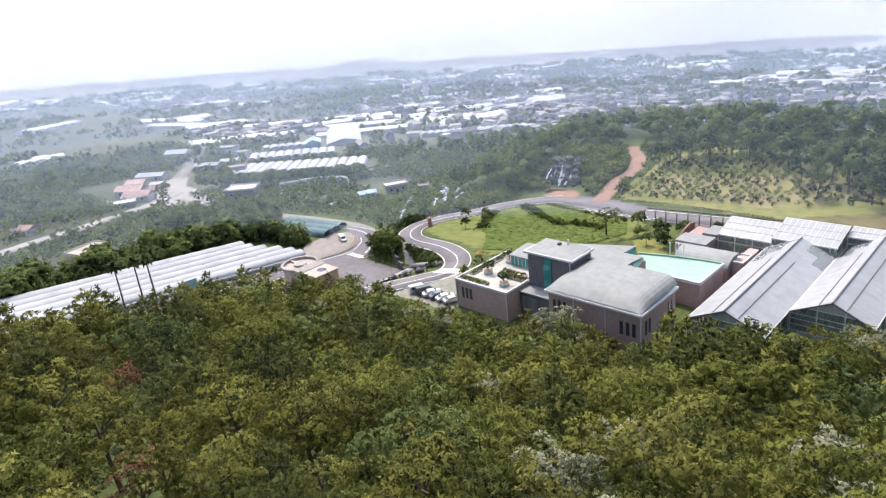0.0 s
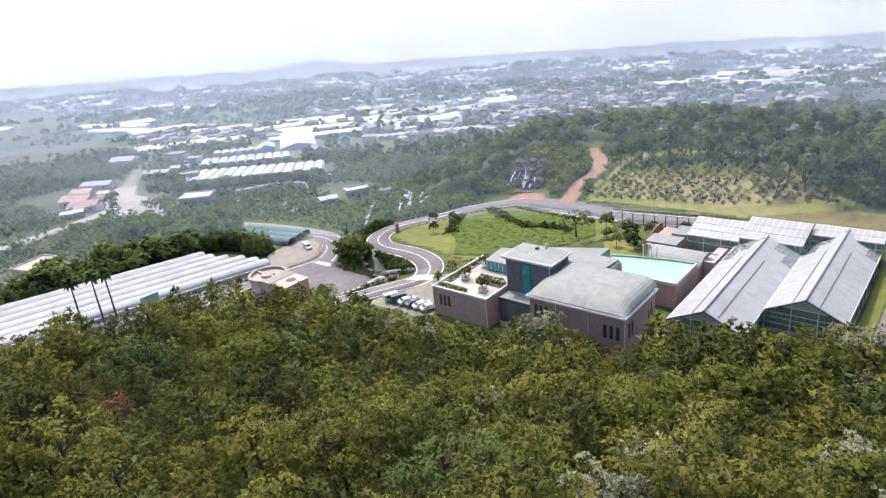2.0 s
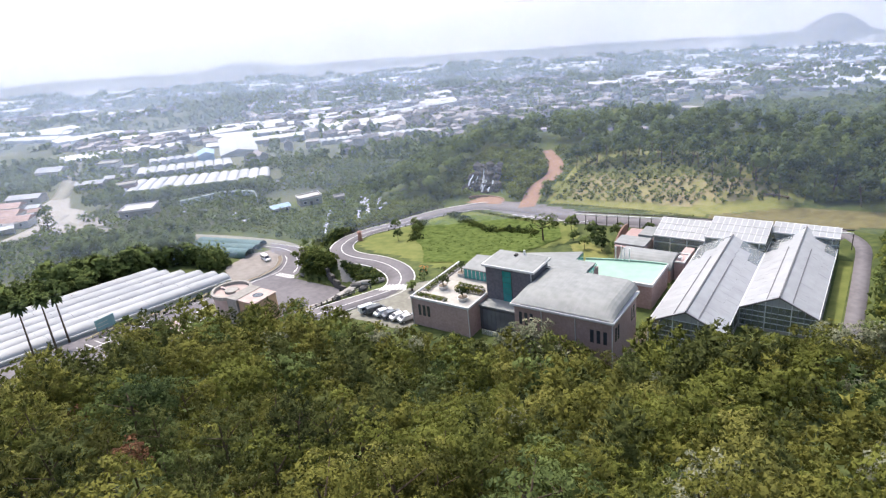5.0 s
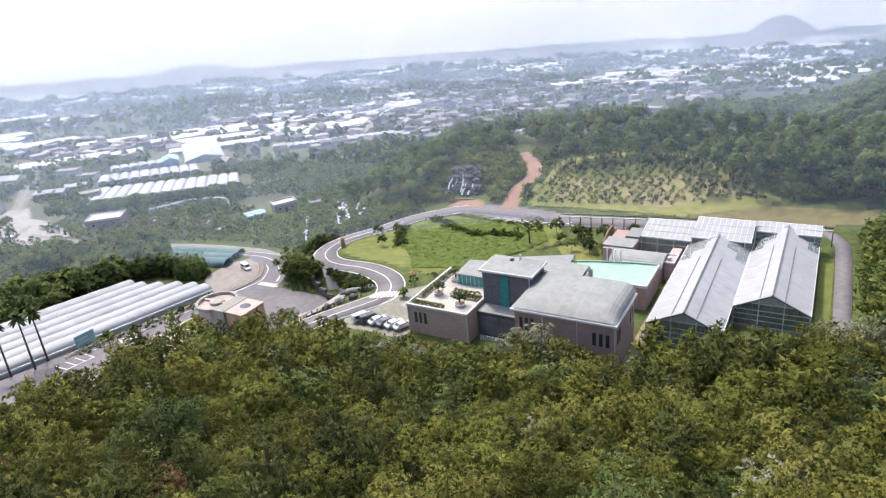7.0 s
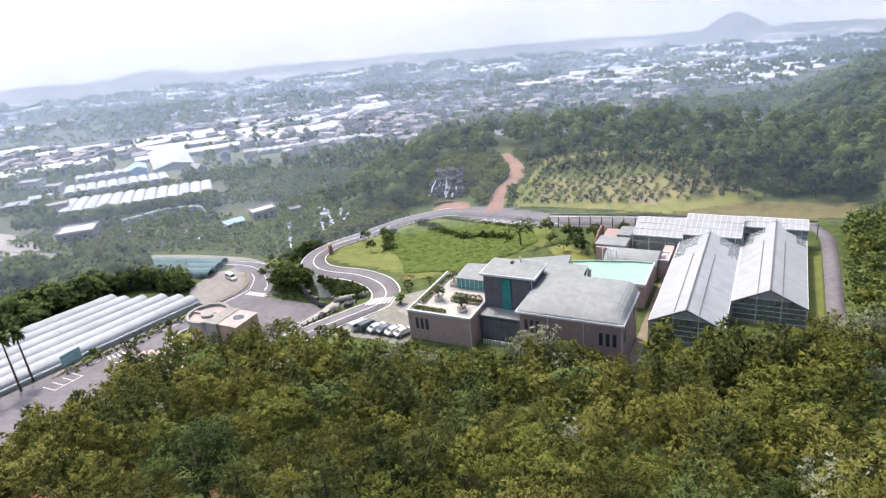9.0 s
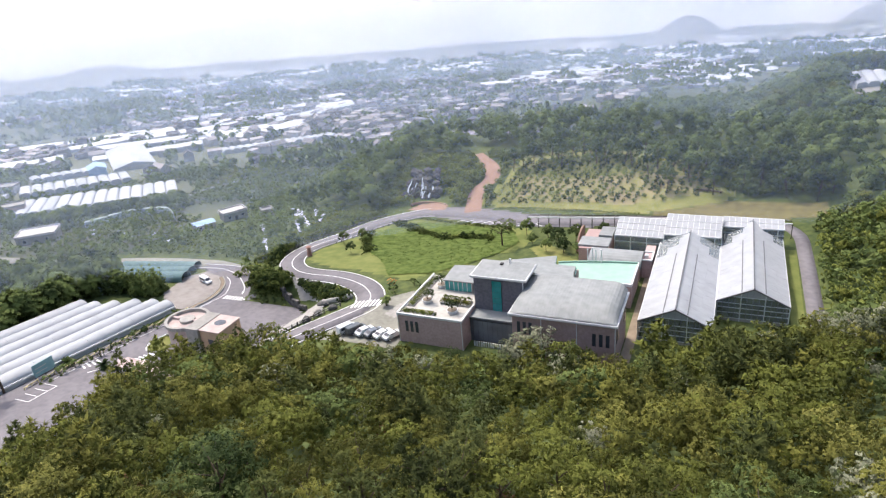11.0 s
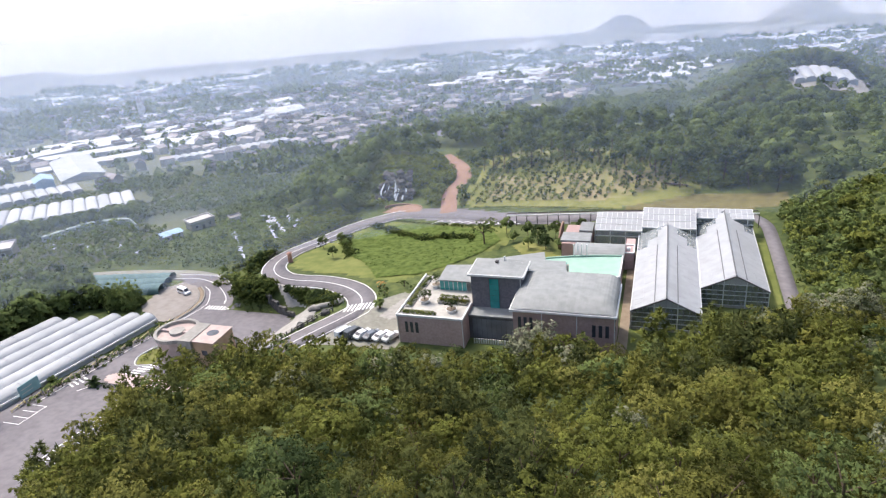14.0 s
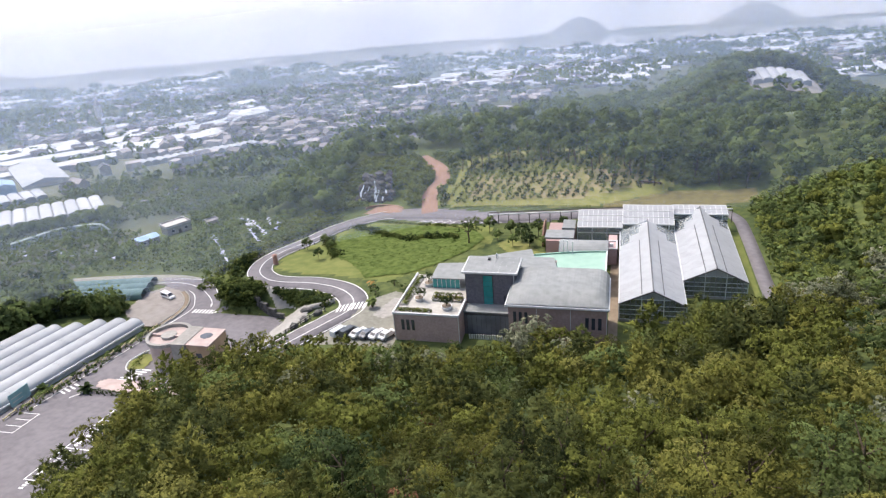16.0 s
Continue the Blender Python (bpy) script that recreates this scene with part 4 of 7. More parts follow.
sign = thing("signboard", "large faded teal signboard on posts by the car park", "sign", -115.0, -40.9, float(height(-115.0, -40.9)), 88)
part("board", box(-2.3, 2.3, -0.08, 0.08, 0.9, 3.7, 0.03), M_SIGN, sign, "faded teal board with pale bars of lettering")
for x in (-2.15, 0.0, 2.15):
    part("post", bar((x, 0.15, -0.3), (x, 0.15, 3.2), 0.14), M_DARKSTEEL, sign)
for k in range(4):
    part("lettering", box(-1.9, 0.6 + 0.4 * (k % 2), -0.095, -0.085, 2.6 - 0.45 * k, 2.75 - 0.45 * k), M_SIGN if k % 2 else M_HOUSE, sign)
for k in range(12):
    y = -47.0 + 3.6 * k
    x = -112.9 + 0.05 * (y + 40)
    fz = float(height(x, y + 1.8))
    fn = thing("fence_panel", "low ochre fence panel with black rails", "fence", x, y, fz, 3, "fence along the tunnels")
    part("rail", box(-0.08, 0.08, 0, 3.3, 0.75, 0.95), M_FENCE, fn)
    part("rail", box(-0.06, 0.06, 0, 3.3, 0.3, 0.45), M_DARKSTEEL, fn)
    for q in (0.1, 1.65, 3.2):
        part("post", box(-0.1, 0.1, q - 0.1, q + 0.1, -0.6, 1.05), M_FENCE, fn)

# round ticket hall
hall2 = thing("ticket_hall", "pinkish two-part ticket hall with a round roof ring", "building", -95.3, -19.0, 0)
zb = -6.5
ringpts = [(4.6 * math.cos(a), 4.6 * math.sin(a)) for a in np.linspace(0, 2 * math.pi, 28, endpoint=False)]
part("wall", prism(ringpts, zb, 1.0), M_PINK, hall2, "pinkish round wall")
for k in range(28):
    a0, a1 = 2 * math.pi * k / 28, 2 * math.pi * (k + 1) / 28
    part("roof_ring", bar((4.6 * math.cos(a0), 4.6 * math.sin(a0), 1.35), (4.6 * math.cos(a1), 4.6 * math.sin(a1), 1.35), 0.7, None, 0.8), M_CONCRETE, hall2)
part("roof_well", prism([(1.7 * math.cos(a), 1.7 * math.sin(a)) for a in np.linspace(0, 2 * math.pi, 20, endpoint=False)], 1.0, 1.6), M_CONCRETE, hall2, "pale inner roof drum")
part("roof_beam", box(-4.2, 4.2, -0.35, 0.35, 1.02, 1.5), M_PINK, hall2)
part("wall", box(3.2, 6.6, -4.2, 3.4, zb, 1.9), M_CONCRETE, hall2, "grey middle block")
part("wall", box(6.6, 12.0, -3.6, 3.2, zb, 1.5), M_TAN, hall2, "tan block")
part("roof", box(6.5, 12.2, -3.8, 3.4, 1.5, 1.75, 0.05), M_PINK, hall2)
part("skylight", prism([(9.3 + 1.4 * math.cos(a), 0.2 + 1.2 * math.sin(a)) for a in np.linspace(0, 2 * math.pi, 20, endpoint=False)], 1.75, 1.78), M_DARKGLASS, hall2, "round dark roof opening")
part("window", box(8.6, 10.0, -3.66, -3.58, -1.6, -0.4), M_DARKGLASS, hall2)

# teal net tunnels
for k in range(3):
    x, y = -153.0 - 1.6 * k, 8.0 + 4.0 * k
    t = thing("net_tunnel", "arched shelter covered with dusty teal shade net", "greenhouse", x, y, float(height(x, y)) - 0.2, -78, "teal net tunnels")
    v, f = tunnel_mesh(4.6, 2.3, 25.0, 0.0)
    part("net", solid("net", v, f, M_TEALNET, smooth=True), None, t)
    for j in range(9):
        part("hoop", hoop_mesh(2.32, 0.58, 1.60, 25.0 * j / 8, 0.0, 0.06), M_TEALNET, t)


def flat_house(x, y, w, d, h, turn, label, mat, roofmat, pitched=False, group="houses in the plain", rise=0.35):
    """A small house: walls, roof, a door and windows."""
    t = thing("house", label, "house", x, y, float(height(x, y)) - 0.3, turn, group)
    part("wall", box(-w / 2, w / 2, -d / 2, d / 2, -0.5, h), mat, t)
    if pitched:
        bm = bmesh.new()
        o = 0.4
        a = [bm.verts.new(c) for c in ((-w / 2 - o, -d / 2 - o, h), (w / 2 + o, -d / 2 - o, h), (w / 2 + o, d / 2 + o, h), (-w / 2 - o, d / 2 + o, h), (-w / 2 - o, 0, h + d * rise), (w / 2 + o, 0, h + d * rise))]
        for f in ((0, 1, 5, 4), (2, 3, 4, 5), (0, 4, 3), (1, 2, 5), (3, 2, 1, 0)):
            bm.faces.new([a[i] for i in f])
        part("roof", bm, roofmat, t)
    else:
        part("roof", box(-w / 2 - 0.25, w / 2 + 0.25, -d / 2 - 0.25, d / 2 + 0.25, h, h + 0.3, 0.04), roofmat, t)
        part("parapet", box(-w / 2 - 0.25, w / 2 + 0.25, -d / 2 - 0.25, -d / 2 + 0.05, h + 0.3, h + 0.8), roofmat, t)
        part("parapet", box(-w / 2 - 0.25, w / 2 + 0.25, d / 2 - 0.05, d / 2 + 0.25, h + 0.3, h + 0.8), roofmat, t)
        part("parapet", box(-w / 2 - 0.25, -w / 2 + 0.05, -d / 2 + 0.05, d / 2 - 0.05, h + 0.3, h + 0.8), roofmat, t)
        part("parapet", box(w / 2 - 0.05, w / 2 + 0.25, -d / 2 + 0.05, d / 2 - 0.05, h + 0.3, h + 0.8), roofmat, t)
    for q in (-0.28, 0.28):
        win = part("window", box(q * w - 0.6, q * w + 0.6, -d / 2 - 0.06, -d / 2 + 0.02, h * 0.4, h * 0.75), M_WHITE, t)
        part("pane", box(q * w - 0.52, q * w + 0.52, -d / 2 - 0.09, -d / 2 - 0.065, h * 0.43, h * 0.72), M_DARKGLASS, win)
    part("door", box(-0.5, 0.5, -d / 2 - 0.07, -d / 2 + 0.02, 0, 2.05), M_DARKSTEEL, t)
    return t


flat_house(-177, -45.5, 11, 8, 2.6, 106, "small beige farm store with a flat roof", M_TAN, M_STORE)
flat_house(-216, 31, 13, 9, 3.6, 40, "flat-roofed white house with pale parapet rails", M_CONCRETE, M_HOUSE)
flat_house(-162, 57, 7, 5, 2.6, 60, "low shed with a light blue roof", M_HOUSE, M_BLUEROOF, True, rise=0.12)
flat_house(-160, 71, 9, 6, 3.4, 60, "flat-roofed white farmhouse among orchards", M_CONCRETE, M_HOUSE)
flat_house(-147, 75, 4, 4, 2.6, 50, "small grey hut among orchards", M_CONCRETE, M_CONCRETE)
flat_house(-252, 0, 12, 7, 3.2, 40, "shop with a rust-red roof by the road", M_HOUSE, M_REDROOF, True, rise=0.22)
flat_house(-268, 3, 13, 8, 3.2, 35, "low shop with a rust-red roof by the road", M_HOUSE, M_REDROOF, True, rise=0.22)
flat_house(-284, 12, 10, 7, 3.0, 35, "low shop with a rust-red roof by the road", M_HOUSE, M_REDROOF, True, rise=0.22)
flat_house(-298, 25, 15, 8, 3.2, 35, "low shop with a pale sheet roof by the road", M_HOUSE, M_WHITEFILM, True, rise=0.15)
flat_house(-268, 56, 11, 7, 4.4, 50, "plain beige block beside the film greenhouses", M_PINK, M_CONCRETE)
flat_house(-298, 56, 14, 7, 3.4, 35, "low roadside house with a white roof", M_HOUSE, M_WHITEFILM, True, rise=0.15)
flat_house(-300, 70, 10, 6, 3.4, 40, "low roadside house with a white roof", M_HOUSE, M_WHITEFILM, True, rise=0.15)
flat_house(-357, 66, 15, 9, 4.5, 30, "pale two-roofed house by the road", M_HOUSE, M_WHITEFILM, True, rise=0.2)
flat_house(-340, 90, 12, 8, 5.0, 30, "pale flat-roofed roadside house", M_HOUSE, M_CONCRETE)
flat_house(-318, 88, 9, 7, 4.0, 30, "pale flat-roofed roadside house", M_HOUSE, M_CONCRETE)
flat_house(-438, 16, 26, 8, 3.4, 25, "long low shed with a pale roof among trees", M_HOUSE, M_WHITEFILM, True, rise=0.15)
flat_house(-232, -50, 9, 6, 2.6, 30, "low brown-roofed shed by the country road", M_HOUSE, M_REDROOF, True, rise=0.2)


for k, (x, y, w, d, turn) in enumerate(((-243, -9.5, 9, 3.5, 62), (-249.5, -2.5, 7, 3.5, 58), (-256.5, 4.5, 8, 4, 52), (-264, 11.5, 7, 4, 46), (-273, 16, 6, 4, 40))):
    st = thing("market_stall", "low roadside stall with a pale sheet roof", "stall", x, y, float(height(x, y)), turn, "stalls by the crossroads")
    part("roof", quad((-w / 2, -d / 2, 2.3), (w / 2, -d / 2, 2.3), (w / 2, d / 2, 2.8), (-w / 2, d / 2, 2.8), 0.12), (M_WHITEFILM, M_HOUSE, M_WHITEFILM, M_REDROOF, M_WHITEFILM)[k], st)
    part("back_wall", box(-w / 2 + 0.1, w / 2 - 0.1, d / 2 - 0.3, d / 2 - 0.1, -0.3, 2.6), M_HOUSE, st)
    for px in (-w / 2 + 0.2, 0, w / 2 - 0.2):
        part("post", bar((px, -d / 2 + 0.15, -0.3), (px, -d / 2 + 0.15, 2.25), 0.12), M_STEEL, st)


tagged(new("farm_track", ribbon("farm_track", smooth_line([(-201.5, 81.1), (-209.9, 97.5), (-209.3, 113.0), (-206.2, 129.1), (-207.8, 151.7)]), 1.5, -1.5, 0.25, M_CONCRETE, 0.3)), "pale farm track between orchard plots", "path", kind="structure")
NETS = smooth_line([(-211.5, 46.7), (-209.9, 55.0), (-208.2, 63.9), (-202.3, 69.0), (-194.3, 71.3), (-182.1, 63.1)], 4.0)
net = thing("net_fence", "low pale shade-net fence round an orchard plot", "fence")
for (x0, y0), (x1, y1) in zip(NETS, NETS[1:]):
    z0, z1 = float(height(x0, y0)), float(height(x1, y1))
    part("post", bar((x0, y0, z0 - 0.3), (x0, y0, z0 + 2.6), 0.12), M_STEEL, net)
    part("panel", quad((x0, y0, z0 + 0.2), (x1, y1, z1 + 0.2), (x1, y1, z1 + 2.5), (x0, y0, z0 + 2.5), 0.04), M_NET, net)
    part("panel", quad((x0, y0, z0 + 2.5), (x1, y1, z1 + 2.5), (x1 - 1.2, y1 + 1.2, z1 + 2.6), (x0 - 1.2, y0 + 1.2, z0 + 2.6), 0.04), M_NET, net)


# film greenhouses of the middle distance, many short arches side by side
def film_rows(x, y, turn, count, length, label, group):
    z = float(height(x, y))
    c, s = math.cos(radians(turn)), math.sin(radians(turn))
    for k in range(count):
        px, py = x + c * 5.0 * k, y + s * 5.0 * k
        t = thing("tunnel_greenhouse", label, "greenhouse", px, py, float(height(px, py)) - 0.2, turn, group)
        v, f = tunnel_mesh(5.0, 3.4, length, float(height(px - s * length, py + c * length) - height(px, py)) / length, 6.0, 0.6)
        part("film", solid("film", v, f, M_WHITEFILM, smooth=True), None, t)
        bm = bmesh.new()
        bm.faces.new([bm.verts.new((-2.5 * math.cos(math.pi * i / 8), -0.02, 2.04 * (0 < i < 8) + 1.12 * math.sin(math.pi * i / 8))) for i in range(9)])
        part("end_wall", bm, M_WHITEFILM, t)


film_rows(-259, 47, 47, 14, 30, "white film greenhouse arch in a joined row", "near row of film greenhouses")
film_rows(-294, 80, 54, 10, 22, "white film greenhouse arch in a joined row", "middle row of film greenhouses")
film_rows(-324, 108, 62, 7, 12, "white film greenhouse arch in a joined row", "far row of film greenhouses")
flat_house(-318, 164, 56, 22, 4.2, 143, "large white-roofed packing hall", M_HOUSE, M_WHITEFILM, True, rise=0.12)
flat_house(-306, 131, 13, 9, 5, 143, "packing shed with a light blue roof", M_BLUEROOF, M_BLUEROOF, True, rise=0.2)
film_rows(-269, 194, 54, 15, 12, "white film greenhouse arch in a joined row", "film greenhouses behind the wood")
film_rows(-205, 262, 40, 5, 20, "white film greenhouse arch in a joined row", "film greenhouses behind the wood")
# open film fields of the plain: start, end, depth
FIELDS = [((-642, 150), (-560, 178), 16), ((-579, 134), (-523, 158), 14), ((-596, 168), (-600, 212), 26), ((-500, 140), (-498, 196), 22), ((-712, 287), (-688, 329), 18), ((-984, 308), (-980, 341), 22), ((-793, 281), (-789, 333), 16), ((-993, 519), (-974, 611), 22), ((-671, 65), (-727, 127), 22), ((-441, 6), (-436, 24), 9), ((-424, -6), (-430, 8), 8)]


def clear_of_fields(x, y):
    """True away from the film greenhouses and the open ground before them."""
    for (x0, y0), (x1, y1), dep in FIELDS:
        dx, dy = x1 - x0, y1 - y0
        l = math.hypot(dx, dy)
        u, w = ((x - x0) * dx + (y - y0) * dy) / l, ((x - x0) * -dy + (y - y0) * dx) / l
        if -6 < u < l + 6 and -14 < w < dep + 4:
            return False
    for x0, y0, a, l, dep in ((-259, 47, 47, 70, 30), (-294, 80, 54, 50, 22), (-324, 108, 62, 35, 12), (-280, 132, 143, 75, 30), (-269, 194, 54, 78, 12)):
        c, q = math.cos(radians(a)), math.sin(radians(a))
        u, w = (x - x0) * c + (y - y0) * q, -(x - x0) * q + (y - y0) * c
        if -5 < u < l + 4 and (-9 if a < 90 else -22) < w < dep + 3:
            return False
    return True


# the far plain: houses, film greenhouses and tree clumps by the hundred
def far_boxes(name, label, category, spots, mats):
    """Pitched or flat blocks joined in one mesh: (x, y, width, depth, height, turn, ridge)."""
    vs, fs, ms = [], [], []
    for x, y, w, d, h, a, r in spots:
        c, s = math.cos(a), math.sin(a)
        z = float(height(x, y))
        k = len(vs)
        for px, py, pz in ((-w, -d, -3), (w, -d, -3), (w, d, -3), (-w, d, -3), (-w, -d, h), (w, -d, h), (w, d, h), (-w, d, h), (-w, 0, h + r), (w, 0, h + r)):
            vs.append((x + c * px / 2 - s * py / 2, y + s * px / 2 + c * py / 2, z + pz))
        fs += [(k, k + 1, k + 5, k + 4), (k + 1, k + 2, k + 6, k + 5), (k + 2, k + 3, k + 7, k + 6), (k + 3, k, k + 4, k + 7), (k + 4, k + 5, k + 9, k + 8), (k + 6, k + 7, k + 8, k + 9), (k + 4, k + 8, k + 7, k + 7), (k + 5, k + 6, k + 9, k + 9)]
        ms += [0, 0, 0, 0, 1, 1, 0, 0]
    me = bpy.data.meshes.new(name)
    me.from_pydata(vs, [], [tuple(dict.fromkeys(f)) for f in fs])
    for m in mats:
        me.materials.append(m)
    me.polygons.foreach_set("material_index", ms)
    return tagged(new(name, me), label, category, kind="stuff")


r2 = np.random.default_rng(5)
houses, films = [], []


def in_plain(x, y):
    return y > 230 + 0.25 * (x + 100) if x > -230 else y > 60 + 0.25 * (-x - 230)


while len(houses) < 2300:
    az, dist = radians(r2.uniform(-80, 28)), 300 + 1100 * r2.random() ** 1.2
    x, y = dist * math.sin(az) + 5, dist * math.cos(az) - 110
    dens = noise.noise(Vector((x * 0.006, y * 0.006, 1.0))) + 0.55 * math.exp(-((x + 420) / 330) ** 2 - ((y - 560) / 300) ** 2)
    if not in_plain(x, y) or dens < -0.08 + 0.35 * r2.random() or (x > -60 and y < 500) or (x < -230 and y < 120) or not clear_of_fields(x, y):
        continue
    houses.append((x, y, r2.uniform(5, 11), r2.uniform(4.5, 8), r2.uniform(2.8, 5.5), r2.uniform(0, 6.28), r2.choice([0.05, 0.05, 1.8])))
for (x0, y0), (x1, y1), dep in FIELDS:
    a, l = math.atan2(y1 - y0, x1 - x0), math.hypot(x1 - x0, y1 - y0)
    for k in range(max(2, int(l / 9))):
        q = (k + 0.5) / max(2, int(l / 9))
        films.append((x0 + (x1 - x0) * q - math.sin(a) * dep / 2, y0 + (y1 - y0) * q + math.cos(a) * dep / 2, l / max(2, int(l / 9)) - 0.6, dep * (0.85 + 0.3 * ((k * 7) % 5) / 5), 3.2, a, 1.3))
while len(films) < 300:
    az, dist = radians(r2.uniform(-85, 22)), 430 + 1900 * r2.random()
    x, y = dist * math.sin(az) + 5, dist * math.cos(az) - 110
    dens = noise.noise(Vector((x * 0.004, y * 0.004, 7.0))) - 0.5 * math.exp(-((x + 420) / 300) ** 2 - ((y - 560) / 260) ** 2)
    if not in_plain(x, y) or dens < -0.1 + 0.3 * r2.random() or (x > -50 and y < 600):
        continue
    films.append((x, y, r2.uniform(25, 80), r2.uniform(10, 22), 3.0, r2.choice([0.75, 0.85, 0.95]) + 0.1 * r2.normal(), 1.4))
while len(films) < 960:
    az, dist = radians(r2.uniform(-26, 34)), 640 + 1300 * r2.random()
    x, y = dist * math.sin(az) + 5, dist * math.cos(az) - 110
    if noise.noise(Vector((x * 0.005, y * 0.005, 2.0))) < -0.05 + 0.25 * r2.random():
        continue
    films.append((x, y, r2.uniform(30, 75), r2.uniform(10, 24), 3.0, 0.25 + 0.12 * r2.normal(), 1.4))
while len(films) < 1240:
    az, dist = radians(r2.uniform(-85, 34)), 1150 + 1150 * r2.random()
    x, y = dist * math.sin(az) + 5, dist * math.cos(az) - 110
    if noise.noise(Vector((x * 0.003, y * 0.003, 12.0))) < -0.1 + 0.3 * r2.random():
        continue
    films.append((x, y, r2.uniform(30, 90), r2.uniform(12, 30), 4.0, 0.3 + 0.3 * r2.normal(), 1.4))
far_boxes("town_houses", "small pale houses of a town on the plain", "houses", houses, [M_HOUSE, M_ROOFS])
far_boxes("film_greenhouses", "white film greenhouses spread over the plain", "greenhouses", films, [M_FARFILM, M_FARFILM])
tower = thing("church_tower", "slender pale church tower in the town", "tower", -500, 420, float(height(-500, 420)))
part("shaft", box(-2.5, 2.5, -2.5, 2.5, -1, 16), M_HOUSE, tower)
bm = bmesh.new()
bmesh.ops.create_cone(bm, segments=4, radius1=3.4, radius2=0.1, depth=9, matrix=pose(0, 0, 20.5, 0, 0, 45))
part("spire", bm, M_ROOFS, tower)


# distant hills on the skyline
def far_hill(az, radius, half, tall, base_dep, label, flat=2.0):
    a0 = radians(az)
    cx, cy = radius * math.sin(a0), radius * math.cos(a0) - 110
    w = radius * math.tan(radians(half))
    bm = bmesh.new()
    n, m = 40, 12
    z0 = 68 - radius * math.tan(radians(base_dep))
    grid = []
    for j in range(m):
        q = j / (m - 1)
        row = []
        for i in range(n):
            a = 2 * math.pi * i / n
            r = w * (1 - q) ** 0.8
            x, y = cx + r * math.cos(a) * 1.0, cy + r * math.sin(a) * 0.5
            h = tall * (1 - (1 - q) ** flat)
            row.append(bm.verts.new((x, y, z0 - 25 + h * (1 + 0.12 * noise.noise(Vector((x * 0.01, y * 0.01, az)))) + 25 * q)))
        grid.append(row)
    for j in range(m - 1):
        for i in range(n):
            bm.faces.new((grid[j][i], grid[j][(i + 1) % n], grid[j + 1][(i + 1) % n], grid[j + 1][i]))
    tagged(new("far_hill", to_mesh("far_hill", bm, M_FIELD, True)), label, "hill", kind="structure")


far_hill(-50, 2250, 6.2, 52, 5.85, "long low wooded hill in the haze", 3.0)
far_hill(-3.4, 2300, 3.4, 72, 6.75, "rounded volcanic hill fading into haze", 1.7)
far_hill(9.75, 2500, 4.2, 74, 6.2, "tall hazy hill on the skyline", 1.6)

# ---- trees ----
rng = np.random.default_rng(7)


def leaf_faces(c, nrm, along, size, slim, r, ragged=0.45, heart=None, dome=0.55):
    """One leaf triangle at each place c, roughly square to nrm; returns vertices, faces and soft outward normals."""
    n = len(c)
    face = nrm + ragged * r.normal(size=(n, 3))
    face /= np.linalg.norm(face, axis=1)[:, None] + 1e-9
    a = along - face * (along * face).sum(1)[:, None]
    a /= np.linalg.norm(a, axis=1)[:, None] + 1e-9
    b = np.cross(a, face)
    s = size * (0.6 + 0.8 * r.random(n))[:, None]
    k = slim * (0.7 + 0.6 * r.random(n))[:, None]
    v = np.stack([c - b * s * k - a * s * 0.6, c + b * s * k - a * s * 0.45, c + a * s], 1).reshape(-1, 3)
    nn = nrm * 0.7 + face * 0.3
    if heart is not None:
        away = c - heart
        nn = nn * 0.6 + dome * away / (np.linalg.norm(away, axis=1)[:, None] + 1e-9)
    nn /= np.linalg.norm(nn, axis=1)[:, None] + 1e-9
    return v, np.arange(3 * n).reshape(n, 3), np.repeat(nn, 3, axis=0)


def tufts(centres, out, radius, per, size, seed, slim=0.5, lift=0.45, squash=0.75, heart=None, ragged=0.45, dome=0.55):
    """Round sprays of leaves, one at each centre, open towards out and the sky."""
    r = np.random.default_rng(seed)
    m = len(centres)
    i = np.repeat(np.arange(m), per)
    d = r.normal(size=(m * per, 3)) * 0.75 + out[i] * 0.75 + np.array([0, 0, lift])
    d /= np.linalg.norm(d, axis=1)[:, None] + 1e-9
    c = centres[i] + d * radius[i][:, None] * (0.72 + 0.38 * r.random(m * per))[:, None] * np.array([1, 1, squash])
    along = d * 0.6 + r.normal(size=(m * per, 3)) * 0.8
    return leaf_faces(c, d, along, size, slim, r, ragged, heart, dome)


def leaves(lobes, n, size, seed, up=0.35, shell=0.35, slim=0.45, tuft=0.5, ragged=0.45, dome=0.55):
    """Sprays of leaves over the upper sides of uneven lobes: (x, y, z, rx, rz) each; tuft: the size of a spray."""
    r = np.random.default_rng(seed)
    lobes = np.array(lobes, float)
    per = int(np.clip(7 * (tuft / size) ** 1.0, 5, 40))
    m = max(4, n // per)
    area = lobes[:, 3] * (lobes[:, 3] + lobes[:, 4])
    pick = r.choice(len(lobes), m, p=area / area.sum())
    d = r.normal(size=(m, 3))
    d[:, 2] += up + 0.3
    d /= np.linalg.norm(d, axis=1)[:, None]
    rad = 0.95 - 0.3 * shell * r.random(m)
    c = lobes[pick, :3] + d * np.stack([lobes[pick, 3], lobes[pick, 3], lobes[pick, 4]], 1) * rad[:, None]
    return tufts(c, d, tuft * (0.65 + 0.7 * r.random(m)), per, size, seed + 1, slim, ragged=ragged, dome=dome, heart=np.average(lobes[:, :3], axis=0, weights=area) - np.array([0, 0, 0.25 * lobes[:, 4].max()]))


